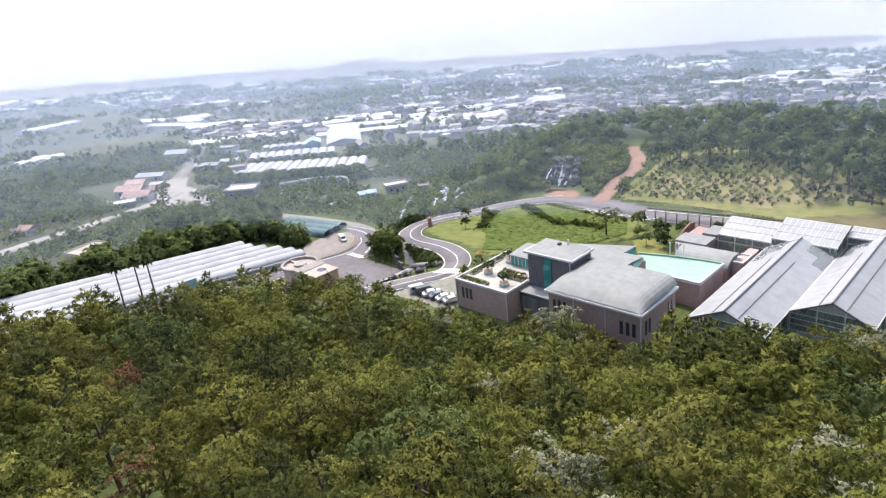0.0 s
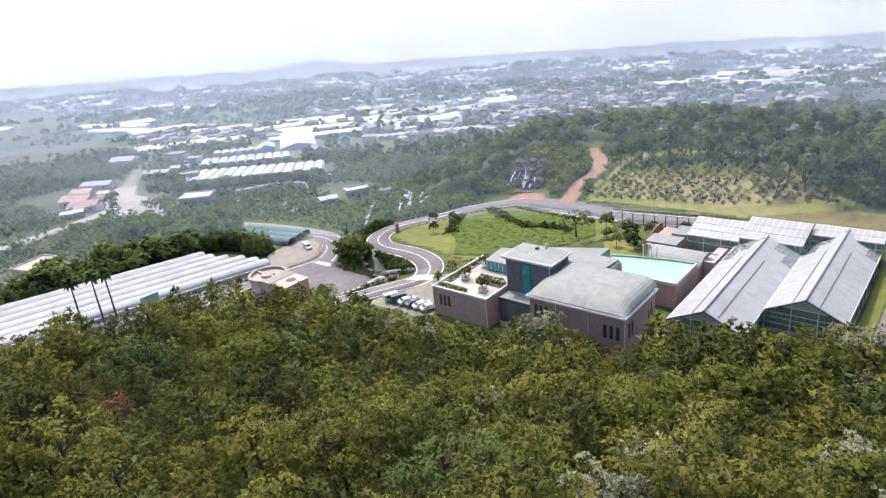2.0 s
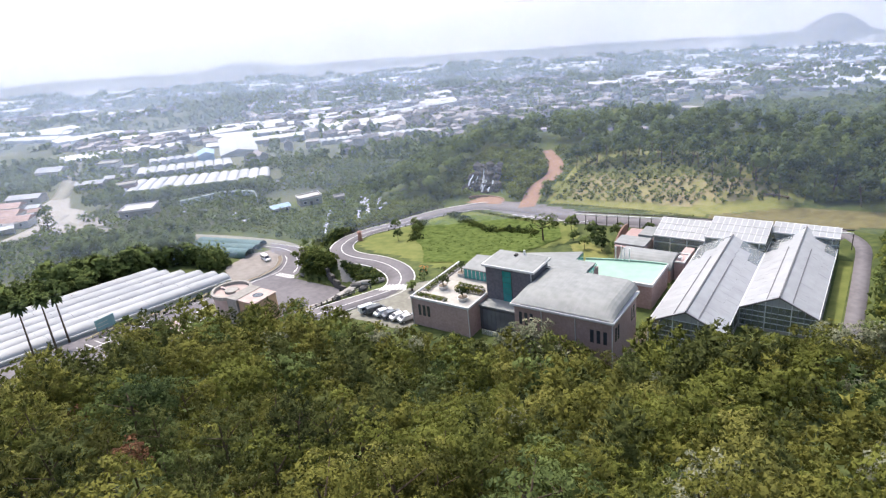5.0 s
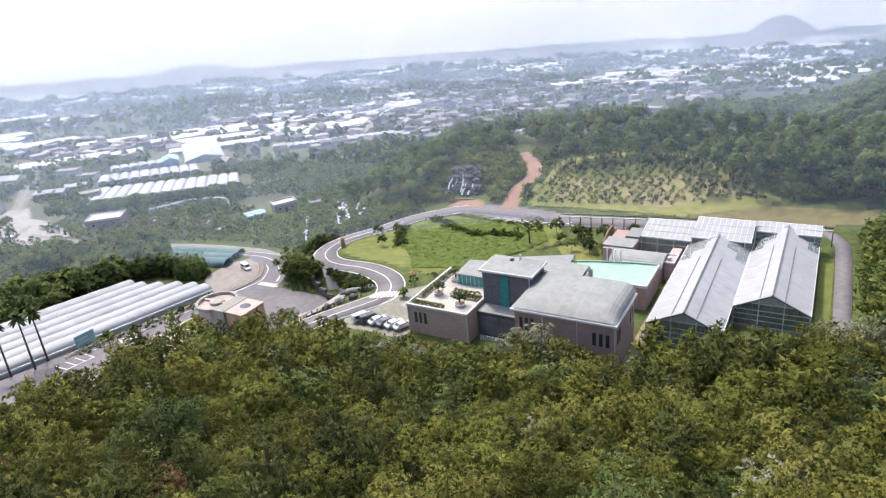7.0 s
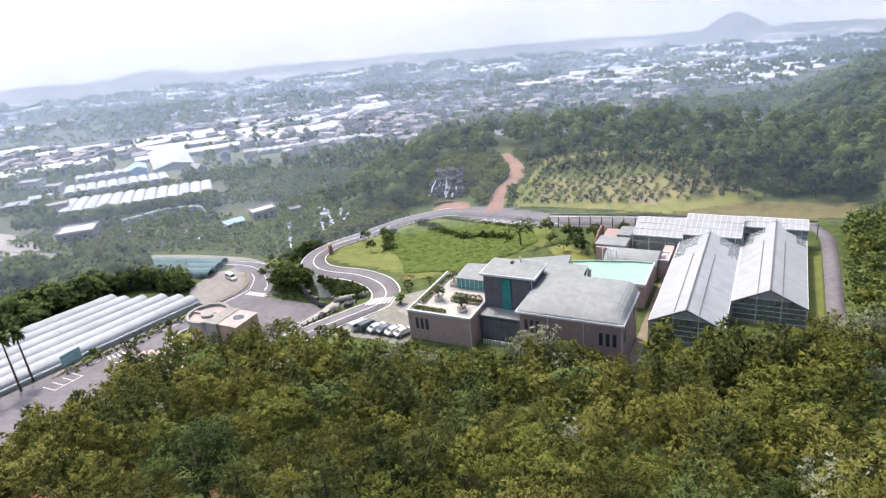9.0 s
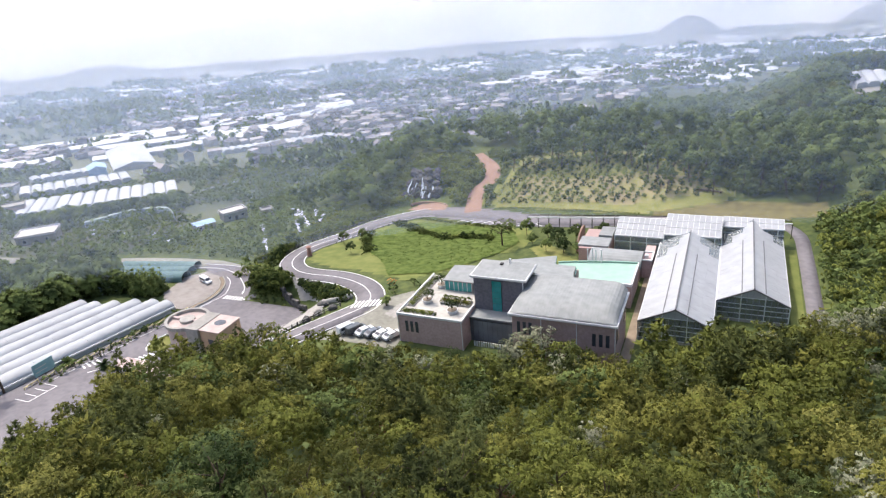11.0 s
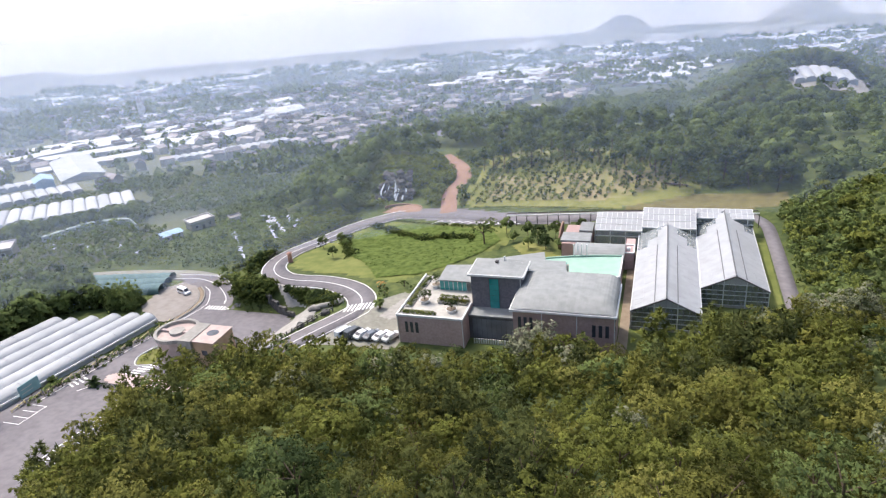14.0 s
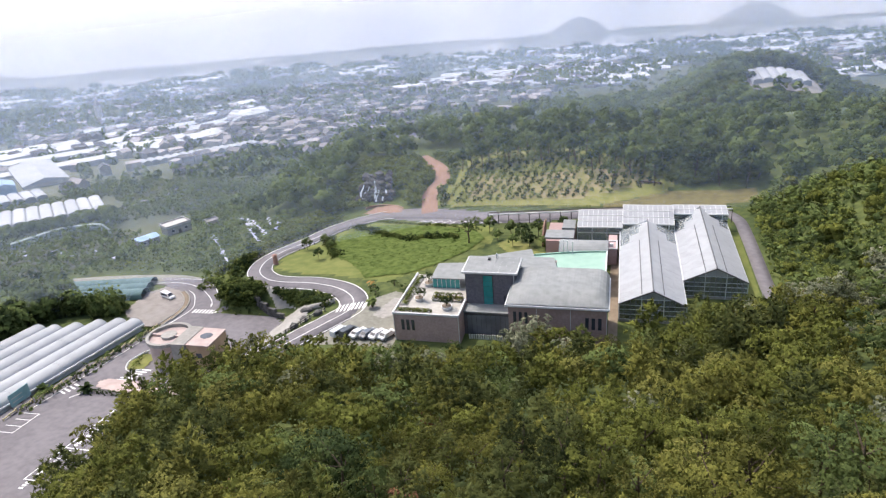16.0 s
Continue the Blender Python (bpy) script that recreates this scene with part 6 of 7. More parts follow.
for k in range(8000):
    az, dist = radians(r3.uniform(-88, 20)), 280 + 1500 * r3.random() ** 1.4
    x, y = dist * math.sin(az) + 5, dist * math.cos(az) - 110
    if (y > 150 or x < -330) and noise.noise(Vector((x * 0.008, y * 0.008, 9.0))) > -0.25 + 0.3 * r3.random() and not (x > -150 and y < 200) and clear_of_fields(x, y):
        plots.append(("clump0" if dist < 620 else "clump1", x, y, r3.uniform(2.5, 6.5), r3.uniform(0, 6.28)))
# tree belts between the fields
for k in range(720):
    az, dist = radians(r3.uniform(-88, 24)), 380 + 1800 * r3.random()
    x, y = dist * math.sin(az) + 5, dist * math.cos(az) - 110
    a, n = r3.choice([0.75, 0.9, 2.3]) + 0.2 * r3.normal(), r3.integers(4, 9)
    for i in range(n):
        px, py = x + math.cos(a) * i * dist * 0.010, y + math.sin(a) * i * dist * 0.010
        if in_plain(px, py) and not (px > -60 and py < 600) and clear_of_fields(px, py):
            plots.append(("clump0" if dist < 620 else "clump1", px, py, r3.uniform(3.0, 5.5) * (0.6 + dist / 1200), r3.uniform(0, 6.28)))
scatter("orchards", "rows of dark citrus trees and scrub over the plain", "orchard", None, [M_LEAFDARK, M_SHRUB], plots)
for k in range(22):
    x = -224 + 2.7 * k
    plant("bush%d" % (k % 3), x, 3.6 + 0.13 * (x + 224) + 0.5 * r3.normal(), 0.8 + 0.15 * (k % 3), 50 * k, "round shrubs along the country road", "roadside_shrub", "dark rounded shrub beside the country road", 0.0, "shrub")
for k, (x, y, s) in enumerate(((-165, 9.0, 1.0), (-158, 11.8, 0.9), (-152.5, 12.6, 1.05), (-150, 13.6, 0.8), (-171, 7.4, 0.95), (-176, 6.0, 0.8))):
    plant("pine%d" % (k % 3), x, y - 5, s, 61 * k, "pines by the country road", "pine_tree", "tall dark pine with a bare trunk by the road")
# torn strips of pale mulching film between the rows
streaks = [((-134, 56), (-123, 43)), ((-122, 42), (-112, 30.5)), ((-133, 73), (-122, 60)), ((-121, 58), (-109, 43.5)), ((-125, 67), (-109, 48.5)), ((-129, 70), (-118, 57)), ((-111, 60.5), (-107.6, 53)), ((-118, 66), (-111.5, 57))]
streaks += [((-158 - 6.0 * k, 36 + 2.2 * (k % 3)), (-159.2 - 6.0 * k + 2 * (k % 2), 39.2 + 2.2 * (k % 3))) for k in range(8)]
for k, (a, b) in enumerate(streaks):
    l = math.hypot(b[0] - a[0], b[1] - a[1])
    n = max(4, int(l / 1.1))
    bm = bmesh.new()
    prev = None
    for i in range(n + 1):
        q = i / n
        x, y = a[0] + (b[0] - a[0]) * q + 0.5 * math.sin(2.1 * i + k), a[1] + (b[1] - a[1]) * q + 0.4 * math.cos(1.7 * i + k)
        w = r3.choice([0.08, 0.2, 0.4, 0.65])
        z = float(height(x, y)) + 2.0 + 0.3 * r3.random()
        row = [bm.verts.new((x - w, y, z)), bm.verts.new((x + w, y + 0.2, z + 0.1))]
        if prev:
            bm.faces.new((prev[0], prev[1], row[1], row[0]))
        prev = row
    tagged(new("mulch_film", to_mesh("mulch_film", bm, M_WHITEFILM)), "torn strip of pale mulching film among citrus rows", "film strip", "mulching films")

# single trees and shrubs
LABELS.update({"pine": "tall dark pine with a bare trunk above the orchard", "wood": "dark green leafy tree", "shrub": "rounded green shrub", "bush": "small dark orchard tree", "orange": "orange-flowered shrub by the forecourt"})
for k, (x, y) in enumerate([(-55, 97), (-52, 99), (-48, 98), (-46, 102), (-40, 101), (-36, 104), (-30, 106), (-25, 104), (-15, 98), (-12, 101), (-7, 96), (-3, 82), (-1, 100), (4, 99), (8, 98), (13, 97), (19, 95), (24, 94), (30, 90), (36, 88), (-20, 109), (-33, 110), (-44, 108), (12, 88), (22, 84), (-27, 100), (-18, 101), (-9, 90), (-2, 91), (3, 88), (7, 91), (17, 90), (10, 81), (-38, 97), (1, 94), (26, 88), (33, 84), (40, 82), (29, 80), (36, 78), (18, 83)]):
    plant("pine%d" % (k % 3), x, y, 0.85 + 0.05 * (k % 5), 47 * k, "pines above the orchard", "pine_tree")
rows = 0
for j in range(15):
    for i in range(27):
        x, y = -57.5 + 2.7 * i + 0.38 * j, 74.8 + 2.3 * j + 0.05 * i
        if y > 108 - 0.2 * abs(x + 25) or x > 13 - 0.5 * j or y < 75 + 0.3 * (x + 12) or rows > 290 or r3.random() < 0.05 or x < -53.5 + 0.1 * j:
            continue
        rows += 1
        plant("citrus%d" % ((i + j) % 3), x + 0.3 * r3.normal(), y + 0.25 * r3.normal(), 0.8 + 0.45 * r3.random(), 40 * i + 90 * j, "orchard rows", "orchard_tree", "small round citrus tree in an orchard row")
for j in range(14):
    plant("bush%d" % (j % 3), -56.5 + 0.4 * j, 73 + 2.3 * j, 0.7, 50 * j, "trees along the brick path", "orchard_tree")
for k in range(44):
    x = -52 + 1.0 * k
    plant("shrub%d" % (k % 3), x, 71.5 - 0.075 * (x + 52) - 0.6 * (x > -20), 0.5, 33 * k, "clipped hedge along the back road", "hedge_shrub", "low clipped shrub along the road edge", 0.0, "shrub")
for x, y, s in ((-90.3, 39.6, 0.55), (-82.4, 30.6, 0.5), (-83.1, 40.3, 0.4), (-87, 45, 0.45)):
    plant("wood0", x, y, s * 0.75, 30 * s, "young trees on the lawn", "lawn_tree", "small young tree on the mown lawn")
lt = thing("garden_pine", "spreading garden pine with layered pads on the lawn", "tree", -40.7, 40.5, float(height(-40.7, 40.5)))
part("trunk", trunk_mesh(301, 7.0, 0.28, 6, 3.0), None, lt)
v, f, nn = leaves([(2.6 * math.cos(k), 2.6 * math.sin(k * 1.0), 4.0 + 0.35 * k, 1.6, 0.5) for k in range(8)] + [(0, 0, 7.0, 1.8, 0.6)], 1100, 0.24, 302)
part("crown", solid("crown", v, f, M_LEAFDARK, normals=nn), None, lt)
for k, (x, y, s) in enumerate(((-36.5, 49.5, 1.2), (-30, 48, 1.0), (-26, 42, 1.3), (-22, 46, 1.2), (-23.5, 38, 1.1), (-19, 36, 1.0), (-28, 38, 0.9), (-33, 43, 0.8), (-15.5, 50, 1.0))):
    plant("wood%d" % (k % 3), x, y, s * 0.42, 60 * k, "garden trees behind the museum", "garden_tree", "round leafy garden tree beside the museum")
# overgrown middle of the lawn and its dark hedges
scrub = []
for k in range(900):
    x, y = r3.uniform(-80, -39), r3.uniform(18, 57)
    if ((x + 60) / 19) ** 2 + ((y - 38) / 15) ** 2 < 1:
        scrub.append(("grass0", x, y, r3.uniform(0.3, 0.6), r3.uniform(0, 6.28)))
HEDGES = (([(-83.5, 59.2), (-76, 55.4), (-67.3, 49.8), (-60.5, 46.2), (-52, 47.0), (-45, 46)], 150, 1.1, 0.85), ([(-87, 51), (-86, 46), (-83, 40), (-77, 31.5)], 80, 1.2, 0.85), ([(-91.5, 55), (-88.4, 60.3), (-84, 63.2), (-78, 63.6), (-67.8, 60.6), (-58, 58), (-51, 56.2), (-42, 54)], 120, 0.3, 0.55))
for pts, count, wide, size in HEDGES:
    line = smooth_line(pts, 0.5)
    for k in range(count):
        x, y = line[r3.integers(len(line))]
        scrub.append((("shrub%d" if r3.random() < 0.9 else "bush%d") % r3.integers(3), x + wide * 0.6 * r3.normal(), y + wide * 0.6 * r3.normal(), size * r3.uniform(0.75, 1.25), r3.uniform(0, 6.28)))
for k in range(230):
    x, w = -86 + 19.5 * r3.random(), r3.random()
    top, low = np.interp(x, [-86, -76, -70, -66.5], [9.9, 8.9, 6.4, 4.2]), np.interp(x, [-86, -78, -72, -66.5], [9.6, 7.0, 2.4, 0.8])
    scrub.append((("bush%d" if r3.random() < 0.2 else "shrub%d") % r3.integers(3), x, low + (top - low) * w, r3.uniform(0.7, 1.1), r3.uniform(0, 6.28)))
for k in range(170):
    x, w = -101 + 12.5 * r3.random(), r3.random()
    low = np.interp(x, [-101, -95, -90, -88.5], [8.5, 6.6, 7.0, 9.4])
    scrub.append((("shrub%d" if r3.random() < 0.95 else "bush%d") % r3.integers(3), x, low + (12.5 - low) * w, r3.uniform(0.9, 1.7), r3.uniform(0, 6.28)))
for k in range(220):
    s = r3.random()
    scrub.append((("bush%d" if r3.random() < 0.15 else "shrub%d") % r3.integers(3), -104.5 + 5 * r3.random() - 6 * s, 13 + 26 * s, r3.uniform(0.8, 1.7), r3.uniform(0, 6.28)))
scrub = [q for q in scrub if np.min(np.hypot(UPPER[:, 0] - q[1], UPPER[:, 1] - q[2])) > 4.6]
scatter("lawn_scrub", "tangled green undergrowth and dark hedges round the lawn", "undergrowth", None, [M_SHRUB, M_LEAFDARK, M_MEADOW], scrub)
for k in range(13):
    y = -43 + 3.1 * k
    plant("bush%d" % (k % 3), -111.7 + 0.05 * (y + 40), y, 0.95 + 0.2 * (k % 3), 70 * k, "shrubs along the car park", "roadside_shrub", "dark rounded shrub beside the car park", 0.0, "shrub")
for k, (x, y) in enumerate(((-57.5, 8.5), (-58.9, 10.6), (-53, 11), (-50, 9.5), (-48, 11.5), (-46.5, 9), (-56.2, 6.2))):
    plant("orange0" if k in (1,) else "bush%d" % (k % 3), x, y, 0.9 + 0.1 * (k % 3), 50 * k, "shrubs by the forecourt", "forecourt_shrub", "" if k == 1 else "rounded shrub beside the forecourt", 0.0, "shrub")
cy = thing("cypress_tree", "dark dense cypress standing by the crossroads", "tree", -229, 1, float(height(-229, 1)))
part("trunk", trunk_mesh(311, 8.0, 0.3, 3, 0.8), None, cy)
v, f, nn = leaves([(0, 0, 5.0, 2.6, 4.6), (0.6, 0.3, 3.4, 2.6, 2.8)], 1100, 0.33, 312)
part("crown", solid("crown", v, f, M_LEAFDARK, normals=nn), None, cy)


def palm(x, y, tall, label, group, seed, count=34, reach=2.0):
    """A fan palm: slender ringed trunk, a skirt of dead leaves and a round head of drooping fronds."""
    t = thing("palm_tree", label, "palm", x, y, float(height(x, y)), seed * 31, group)
    bm = bmesh.new()
    n = 9
    for i in range(n):
        z0, z1 = tall * i / n, tall * (i + 1) / n
        bmesh.ops.create_cone(bm, segments=8, radius1=0.26 - 0.012 * i, radius2=0.22 - 0.012 * i, depth=z1 - z0, matrix=Matrix.Translation((0.03 * i, 0, (z0 + z1) / 2)))
    part("trunk", bm, M_BARK, t)
    r = np.random.default_rng(seed)
    vs, fs = [], []
    for i in range(count):
        a, e = r.uniform(0, 6.28), r.uniform(-0.9, 1.2)
        d = np.array([math.cos(a) * math.cos(e), math.sin(a) * math.cos(e), math.sin(e)])
        side = np.array([-math.sin(a), math.cos(a), 0])
        for j in range(5):
            q0, q1 = reach * j / 5, reach * (j + 1) / 5
            w0, w1 = 0.42 * math.sin(math.pi * (0.12 + 0.8 * j / 5)), 0.42 * math.sin(math.pi * (0.12 + 0.8 * (j + 1) / 5))
            sag = np.array([0, 0, -0.16])
            p0, p1 = d * q0 + sag * q0 ** 2, d * q1 + sag * q1 ** 2
            k = len(vs)
            for p in (p0 - side * w0, p0 + side * w0, p1 + side * w1, p1 - side * w1):
                vs.append(p + np.array([0.25, 0, tall]))
            fs.append((k, k + 1, k + 2, k + 3))
    part("crown", solid("crown", vs, fs, M_LEAFDARK), None, t)


palm(-116.0, -57.0, 12.2, "tall slender fan palm beside the tunnels", "tall palms", 3)
palm(-114.6, -52.8, 12.6, "tall slender fan palm beside the tunnels", "tall palms", 4)
palm(-116.2, -49.2, 12.0, "tall slender fan palm beside the tunnels", "tall palms", 5)
palm(-114.3, -36.1, 1.0, "short bushy palm in the planted strip", "short palms", 6, 26, 1.7)
palm(-105.0, -34.6, 1.3, "short bushy palm on the traffic island", "short palms", 7, 26, 1.7)
palm(-54.8, 0.2, 2.0, "small palm beside the zebra crossing", "short palms", 8, 26, 1.4)

# car park markings
for y0 in (-50.0, -47.9, -45.8, -43.7):
    stripe(-109.9, y0, 0.16, 3.6, 92, "bays by the tunnels")
stripe(-108.1, -46.85, 0.16, 6.4, 2, "bays by the tunnels")
for k in range(9):
    stripe(-90.5, -37.5 - 2.9 * k, 0.18, 7.0, 90, "bays under the hill")
    for q in (0.7, 1.35, 2.0):
        stripe(-92.6, -37.5 - 2.9 * k - q, 0.38, 0.8, 90, "bays under the hill")
stripe(-94.0, -49.2, 0.2, 23.4, 0, "bays under the hill")
for k in range(6):
    stripe(-101.0 + 0.36 * k, -29.3 + 0.95 * k, 0.45, 3.2, 90, "zebra crossing in the car park")
for k in range(4):
    stripe(-110.3 + 0.35 * k, -35.8 + 1.0 * k, 0.4, 2.2, 70, "hatched bay by the planted strip")
stripe(-106.2, -36.0, 0.2, 3.4, -33, "hatched bay by the planted strip")
stripe(-110.4, -20, 0.15, 44, -3, "edge lines of the car park")
isl = [(-105.5, -30.8), (-104.6, -32.8), (-99, -33.9), (-90, -33.6), (-84, -33.2), (-84, -30.6), (-93, -30.0), (-101, -29.2), (-104.4, -29.6)]
tagged(new("traffic_island", patch("traffic_island", isl, 0.46, M_PINK, 0.5)), "pinkish paved traffic island with planting", "island", kind="structure")
for k in range(17):
    plant("bush%d" % (k % 3), -103.0 + 1.05 * k, -35.0 + 0.05 * k, 0.62, 70 * k, "hedge on the traffic island", "hedge_shrub", "low dark hedge on the traffic island", 0.1, "shrub")
BED = [(-103.1, -25.2), (-105.1, -22.0), (-104.6, -18.2), (-101.0, -17.6), (-99.6, -24.4)]
tagged(new("hall_bed", patch("hall_bed", BED, 0.42, M_DRYGRASS, 0.4)), "kerbed grassy bed beside the ticket hall", "planting bed", kind="structure")
tagged(new("kerb", ribbon("kerb", smooth_line([(-99.8, -24.8), (-103.0, -25.5), (-105.3, -22.0), (-104.9, -17.6), (-103.0, -13)], 0.8), 0.13, -0.13, 0.55, M_KERB, 0.4)), "pale stone kerb round the hall bed", "kerb", kind="structure")
for k in range(6):
    plant("shrub%d" % (k % 3), -102.6 + 0.25 * (k % 2) - 0.25 * k, -24.0 + 1.1 * k, 0.7, 70 * k, "shrubs beside the ticket hall", "hall_shrub", "low green shrub beside the ticket hall", 0.3, "shrub")
tagged(new("palm_lawn", patch("palm_lawn", [(-119, -62), (-112, -62), (-111.5, -47.5), (-117, -47.5)], 0.14, M_LAWN, 1.2)), "small lawn under the palms", "lawn", kind="structure")
tagged(new("dirt_yard", patch("dirt_yard", [(-127, 3), (-118, -5), (-112.6, -4), (-112.5, 2.4), (-113.3, 7.2), (-114.9, 11.3), (-117.2, 14.9), (-120, 17.4), (-126, 19), (-130, 14)], 0.34, M_DIRT, 0.6)), "bare greyish-brown yard beside the lower road", "yard", kind="structure")


# cars
def car(x, y, turn, paint, label, van=False, z=None):
    t = thing("car", label, "car", x, y, (float(height(x, y)) if z is None else z) + 0.12, turn, "parked cars")
    prof = [(-2.15, 0.45), (-2.1, 0.85), (-1.3, 0.98), (-0.55, 1.45), (0.95, 1.5), (1.75, 1.05), (2.15, 0.95), (2.2, 0.45)]
    if van:
        prof = [(-2.3, 0.5), (-2.25, 1.0), (-1.7, 1.1), (-1.0, 1.85), (2.2, 1.9), (2.3, 1.2), (2.3, 0.5)]
    bm = bmesh.new()
    s = [[bm.verts.new((q * (1.0 if z2 < 1.1 else 0.84), y2, z2)) for y2, z2 in prof] for q in (-0.86, 0.86)]
    n = len(prof)
    bm.faces.new(s[0])
    bm.faces.new(s[1][::-1])
    for i in range(n):
        bm.faces.new((s[0][i], s[1][i], s[1][(i + 1) % n], s[0][(i + 1) % n]))
    bmesh.ops.recalc_face_normals(bm, faces=bm.faces)
    bmesh.ops.bevel(bm, geom=list(bm.edges), offset=0.07, segments=2, affect="EDGES")
    part("body", bm, paint, t, smooth=False)
    hi = 1.78 if van else 1.4
    a = prof[3] if not van else (-1.0, 1.85)
    part("windscreen", quad((-0.66, prof[2][0] + 0.06, prof[2][1] + 0.07), (0.66, prof[2][0] + 0.06, prof[2][1] + 0.07), (0.62, a[0] - 0.06, a[1] - 0.03), (-0.62, a[0] - 0.06, a[1] - 0.03), 0.03), M_DARKGLASS, t)
    for sx in (-1, 1):
        bm = box(sx * 0.775 - 0.02, sx * 0.775 + 0.02, -0.85, 1.3 if not van else 1.9, 1.05, hi - 0.08)
        part("side_window", bm, M_DARKGLASS, t)
    if not van:
        part("rear_window", quad((0.62, 1.68, 1.13), (-0.62, 1.68, 1.13), (-0.6, 1.08, 1.47), (0.6, 1.08, 1.47), 0.03), M_DARKGLASS, t)
    for wx in (-0.8, 0.8):
        for wy in (-1.35, 1.35):
            bm = bmesh.new()
            bmesh.ops.create_cone(bm, segments=14, cap_ends=True, radius1=0.32, radius2=0.32, depth=0.2, matrix=pose(wx, wy, 0.32, 0, 90, 0))
            w = part("wheel", bm, M_TYRE, t)
            bm = bmesh.new()
            bmesh.ops.create_cone(bm, segments=10, cap_ends=True, radius1=0.19, radius2=0.19, depth=0.22, matrix=pose(wx, wy, 0.32, 0, 90, 0))
            part("rim", bm, M_STEEL, w)
    for wx in (-0.6, 0.6):
        part("headlight", box(wx - 0.16, wx + 0.16, -2.24, -2.1, 0.62, 0.8, 0.02), M_WHITE, t)
    return t


for k, (label, van) in enumerate((("silver parked van on the forecourt", True), ("black parked van on the forecourt", True), ("white parked saloon on the forecourt", False), ("dark blue parked saloon on the forecourt", False), ("white parked saloon on the forecourt", False), ("silver parked saloon on the forecourt", False))):
    car(-57.8 + 2.15 * k, -12.1, 155, CAR_PAINT[k], label, van)
car(-121.0, 13.0, 70, CAR_PAINT[4], "white parked pickup on the bare yard", True)
for k, (x, y) in enumerate(((-262, -3), (-255, -12), (-240, 6))):
    car(x, y, 40 + 20 * k, CAR_PAINT[(2, 4, 0)[k]], "pale parked car by the country road")

# roof garden
for k, (x, y, r) in enumerate(((-41.0, -6.5, 1.0), (-34.3, -9.4, 1.05), (-40.8, 0.6, 1.0))):
    t = thing("planter", "round white concrete planter with a clipped tree", "planter", x, y, 6.2, 40 * k, "round planters on the roof terrace")
    bm = bmesh.new()
    bmesh.ops.create_cone(bm, segments=20, cap_ends=True, radius1=r * 0.85, radius2=r * 1.1, depth=0.7, matrix=Matrix.Translation((0, 0, 0.35)))
    part("bowl", bm, M_WHITE, t)
    part("soil", prism([(r * 0.95 * math.cos(a), r * 0.95 * math.sin(a)) for a in np.linspace(0, 6.283, 16, endpoint=False)], 0.7, 0.74), M_SOIL, t)
    bm = bmesh.new()
    bmesh.ops.create_cone(bm, segments=8, cap_ends=True, radius1=0.11, radius2=0.05, depth=1.9, matrix=Matrix.Translation((0, 0, 1.55)))
    part("trunk", bm, M_BARK, t)
    v, f, nn = leaves([(0.5 * math.cos(2 * q), 0.5 * math.sin(2 * q), 1.7 + 0.25 * q, 0.95, 0.5) for q in range(4)], 760, 0.15, 410 + k, tuft=0.3)
    part("crown", solid("crown", v, f, M_LEAFDARK, normals=nn), None, t)
t = thing("planting_bed", "long planted bed with clipped green hedge blocks", "planting bed", -35.2, -5.6, 6.2)
part("kerb", box(-2.9, 3.4, -1.1, 1.1, 0, 0.45, 0.04), M_CONCRETE, t)
for k in range(5):
    v, f, nn = leaves([(-2.2 + 1.2 * k, 0.45, 0.75, 0.6, 0.5)], 300, 0.14, 420 + k, tuft=0.3)
    part("shrub", solid("shrub", v, f, M_SHRUB, normals=nn), None, t)
for k in range(8):
    v, f, nn = leaves([(-2.5 + 0.78 * k, -0.6, 0.6, 0.5, 0.35)], 240, 0.13, 430 + k, tuft=0.3)
    part("hedge", solid("hedge", v, f, M_LEAF, normals=nn), None, t)
t = thing("planting_bed", "low grassy bed along the terrace edge", "planting bed", -41.0, -11.2, 6.2)
part("kerb", box(-3.5, 3.6, -1.1, 0.9, 0, 0.25, 0.03), M_CONCRETE, t)
for k in range(9):
    v, f, nn = leaves([(-3.0 + 0.78 * k, -0.1, 0.3, 0.6, 0.28)], 260, 0.13, 440 + k, tuft=0.3)
    part("grass", solid("grass", v, f, M_SHRUB, normals=nn), None, t)
t = thing("planting_bed", "low grassy bed along the side parapet", "planting bed", -43.6, -2.0, 6.2)
part("kerb", box(-0.9, 0.7, -7.0, 6.5, 0, 0.25, 0.03), M_CONCRETE, t)
for k in range(12):
    v, f, nn = leaves([(-0.1, -6.4 + 1.1 * k, 0.3, 0.6, 0.3)], 260, 0.13, 460 + k, tuft=0.3)
    part("grass", solid("grass", v, f, M_SHRUB, normals=nn), None, t)

# figure on the road's bend, waterfall, walls, fences
bm = bmesh.new()
bmesh.ops.create_cone(bm, segments=12, cap_ends=True, radius1=0.75, radius2=0.55, depth=2.0, matrix=Matrix.Translation((0, 0, 1.0)))
bmesh.ops.create_uvsphere(bm, u_segments=12, v_segments=8, radius=0.62, matrix=Matrix.LocRotScale((0, 0, 2.3), None, (1, 1, 1.1)))
bmesh.ops.create_cone(bm, segments=12, cap_ends=True, radius1=0.85, radius2=0.4, depth=0.35, matrix=Matrix.Translation((0, 0, 2.9)))
st = new("statue", to_mesh("statue", bm, M_RED))
st.matrix_basis = pose(-94.3, 27.4, float(height(-94.3, 27.4)))
tagged(st, "reddish rounded stone statue beside the road bend", "statue")

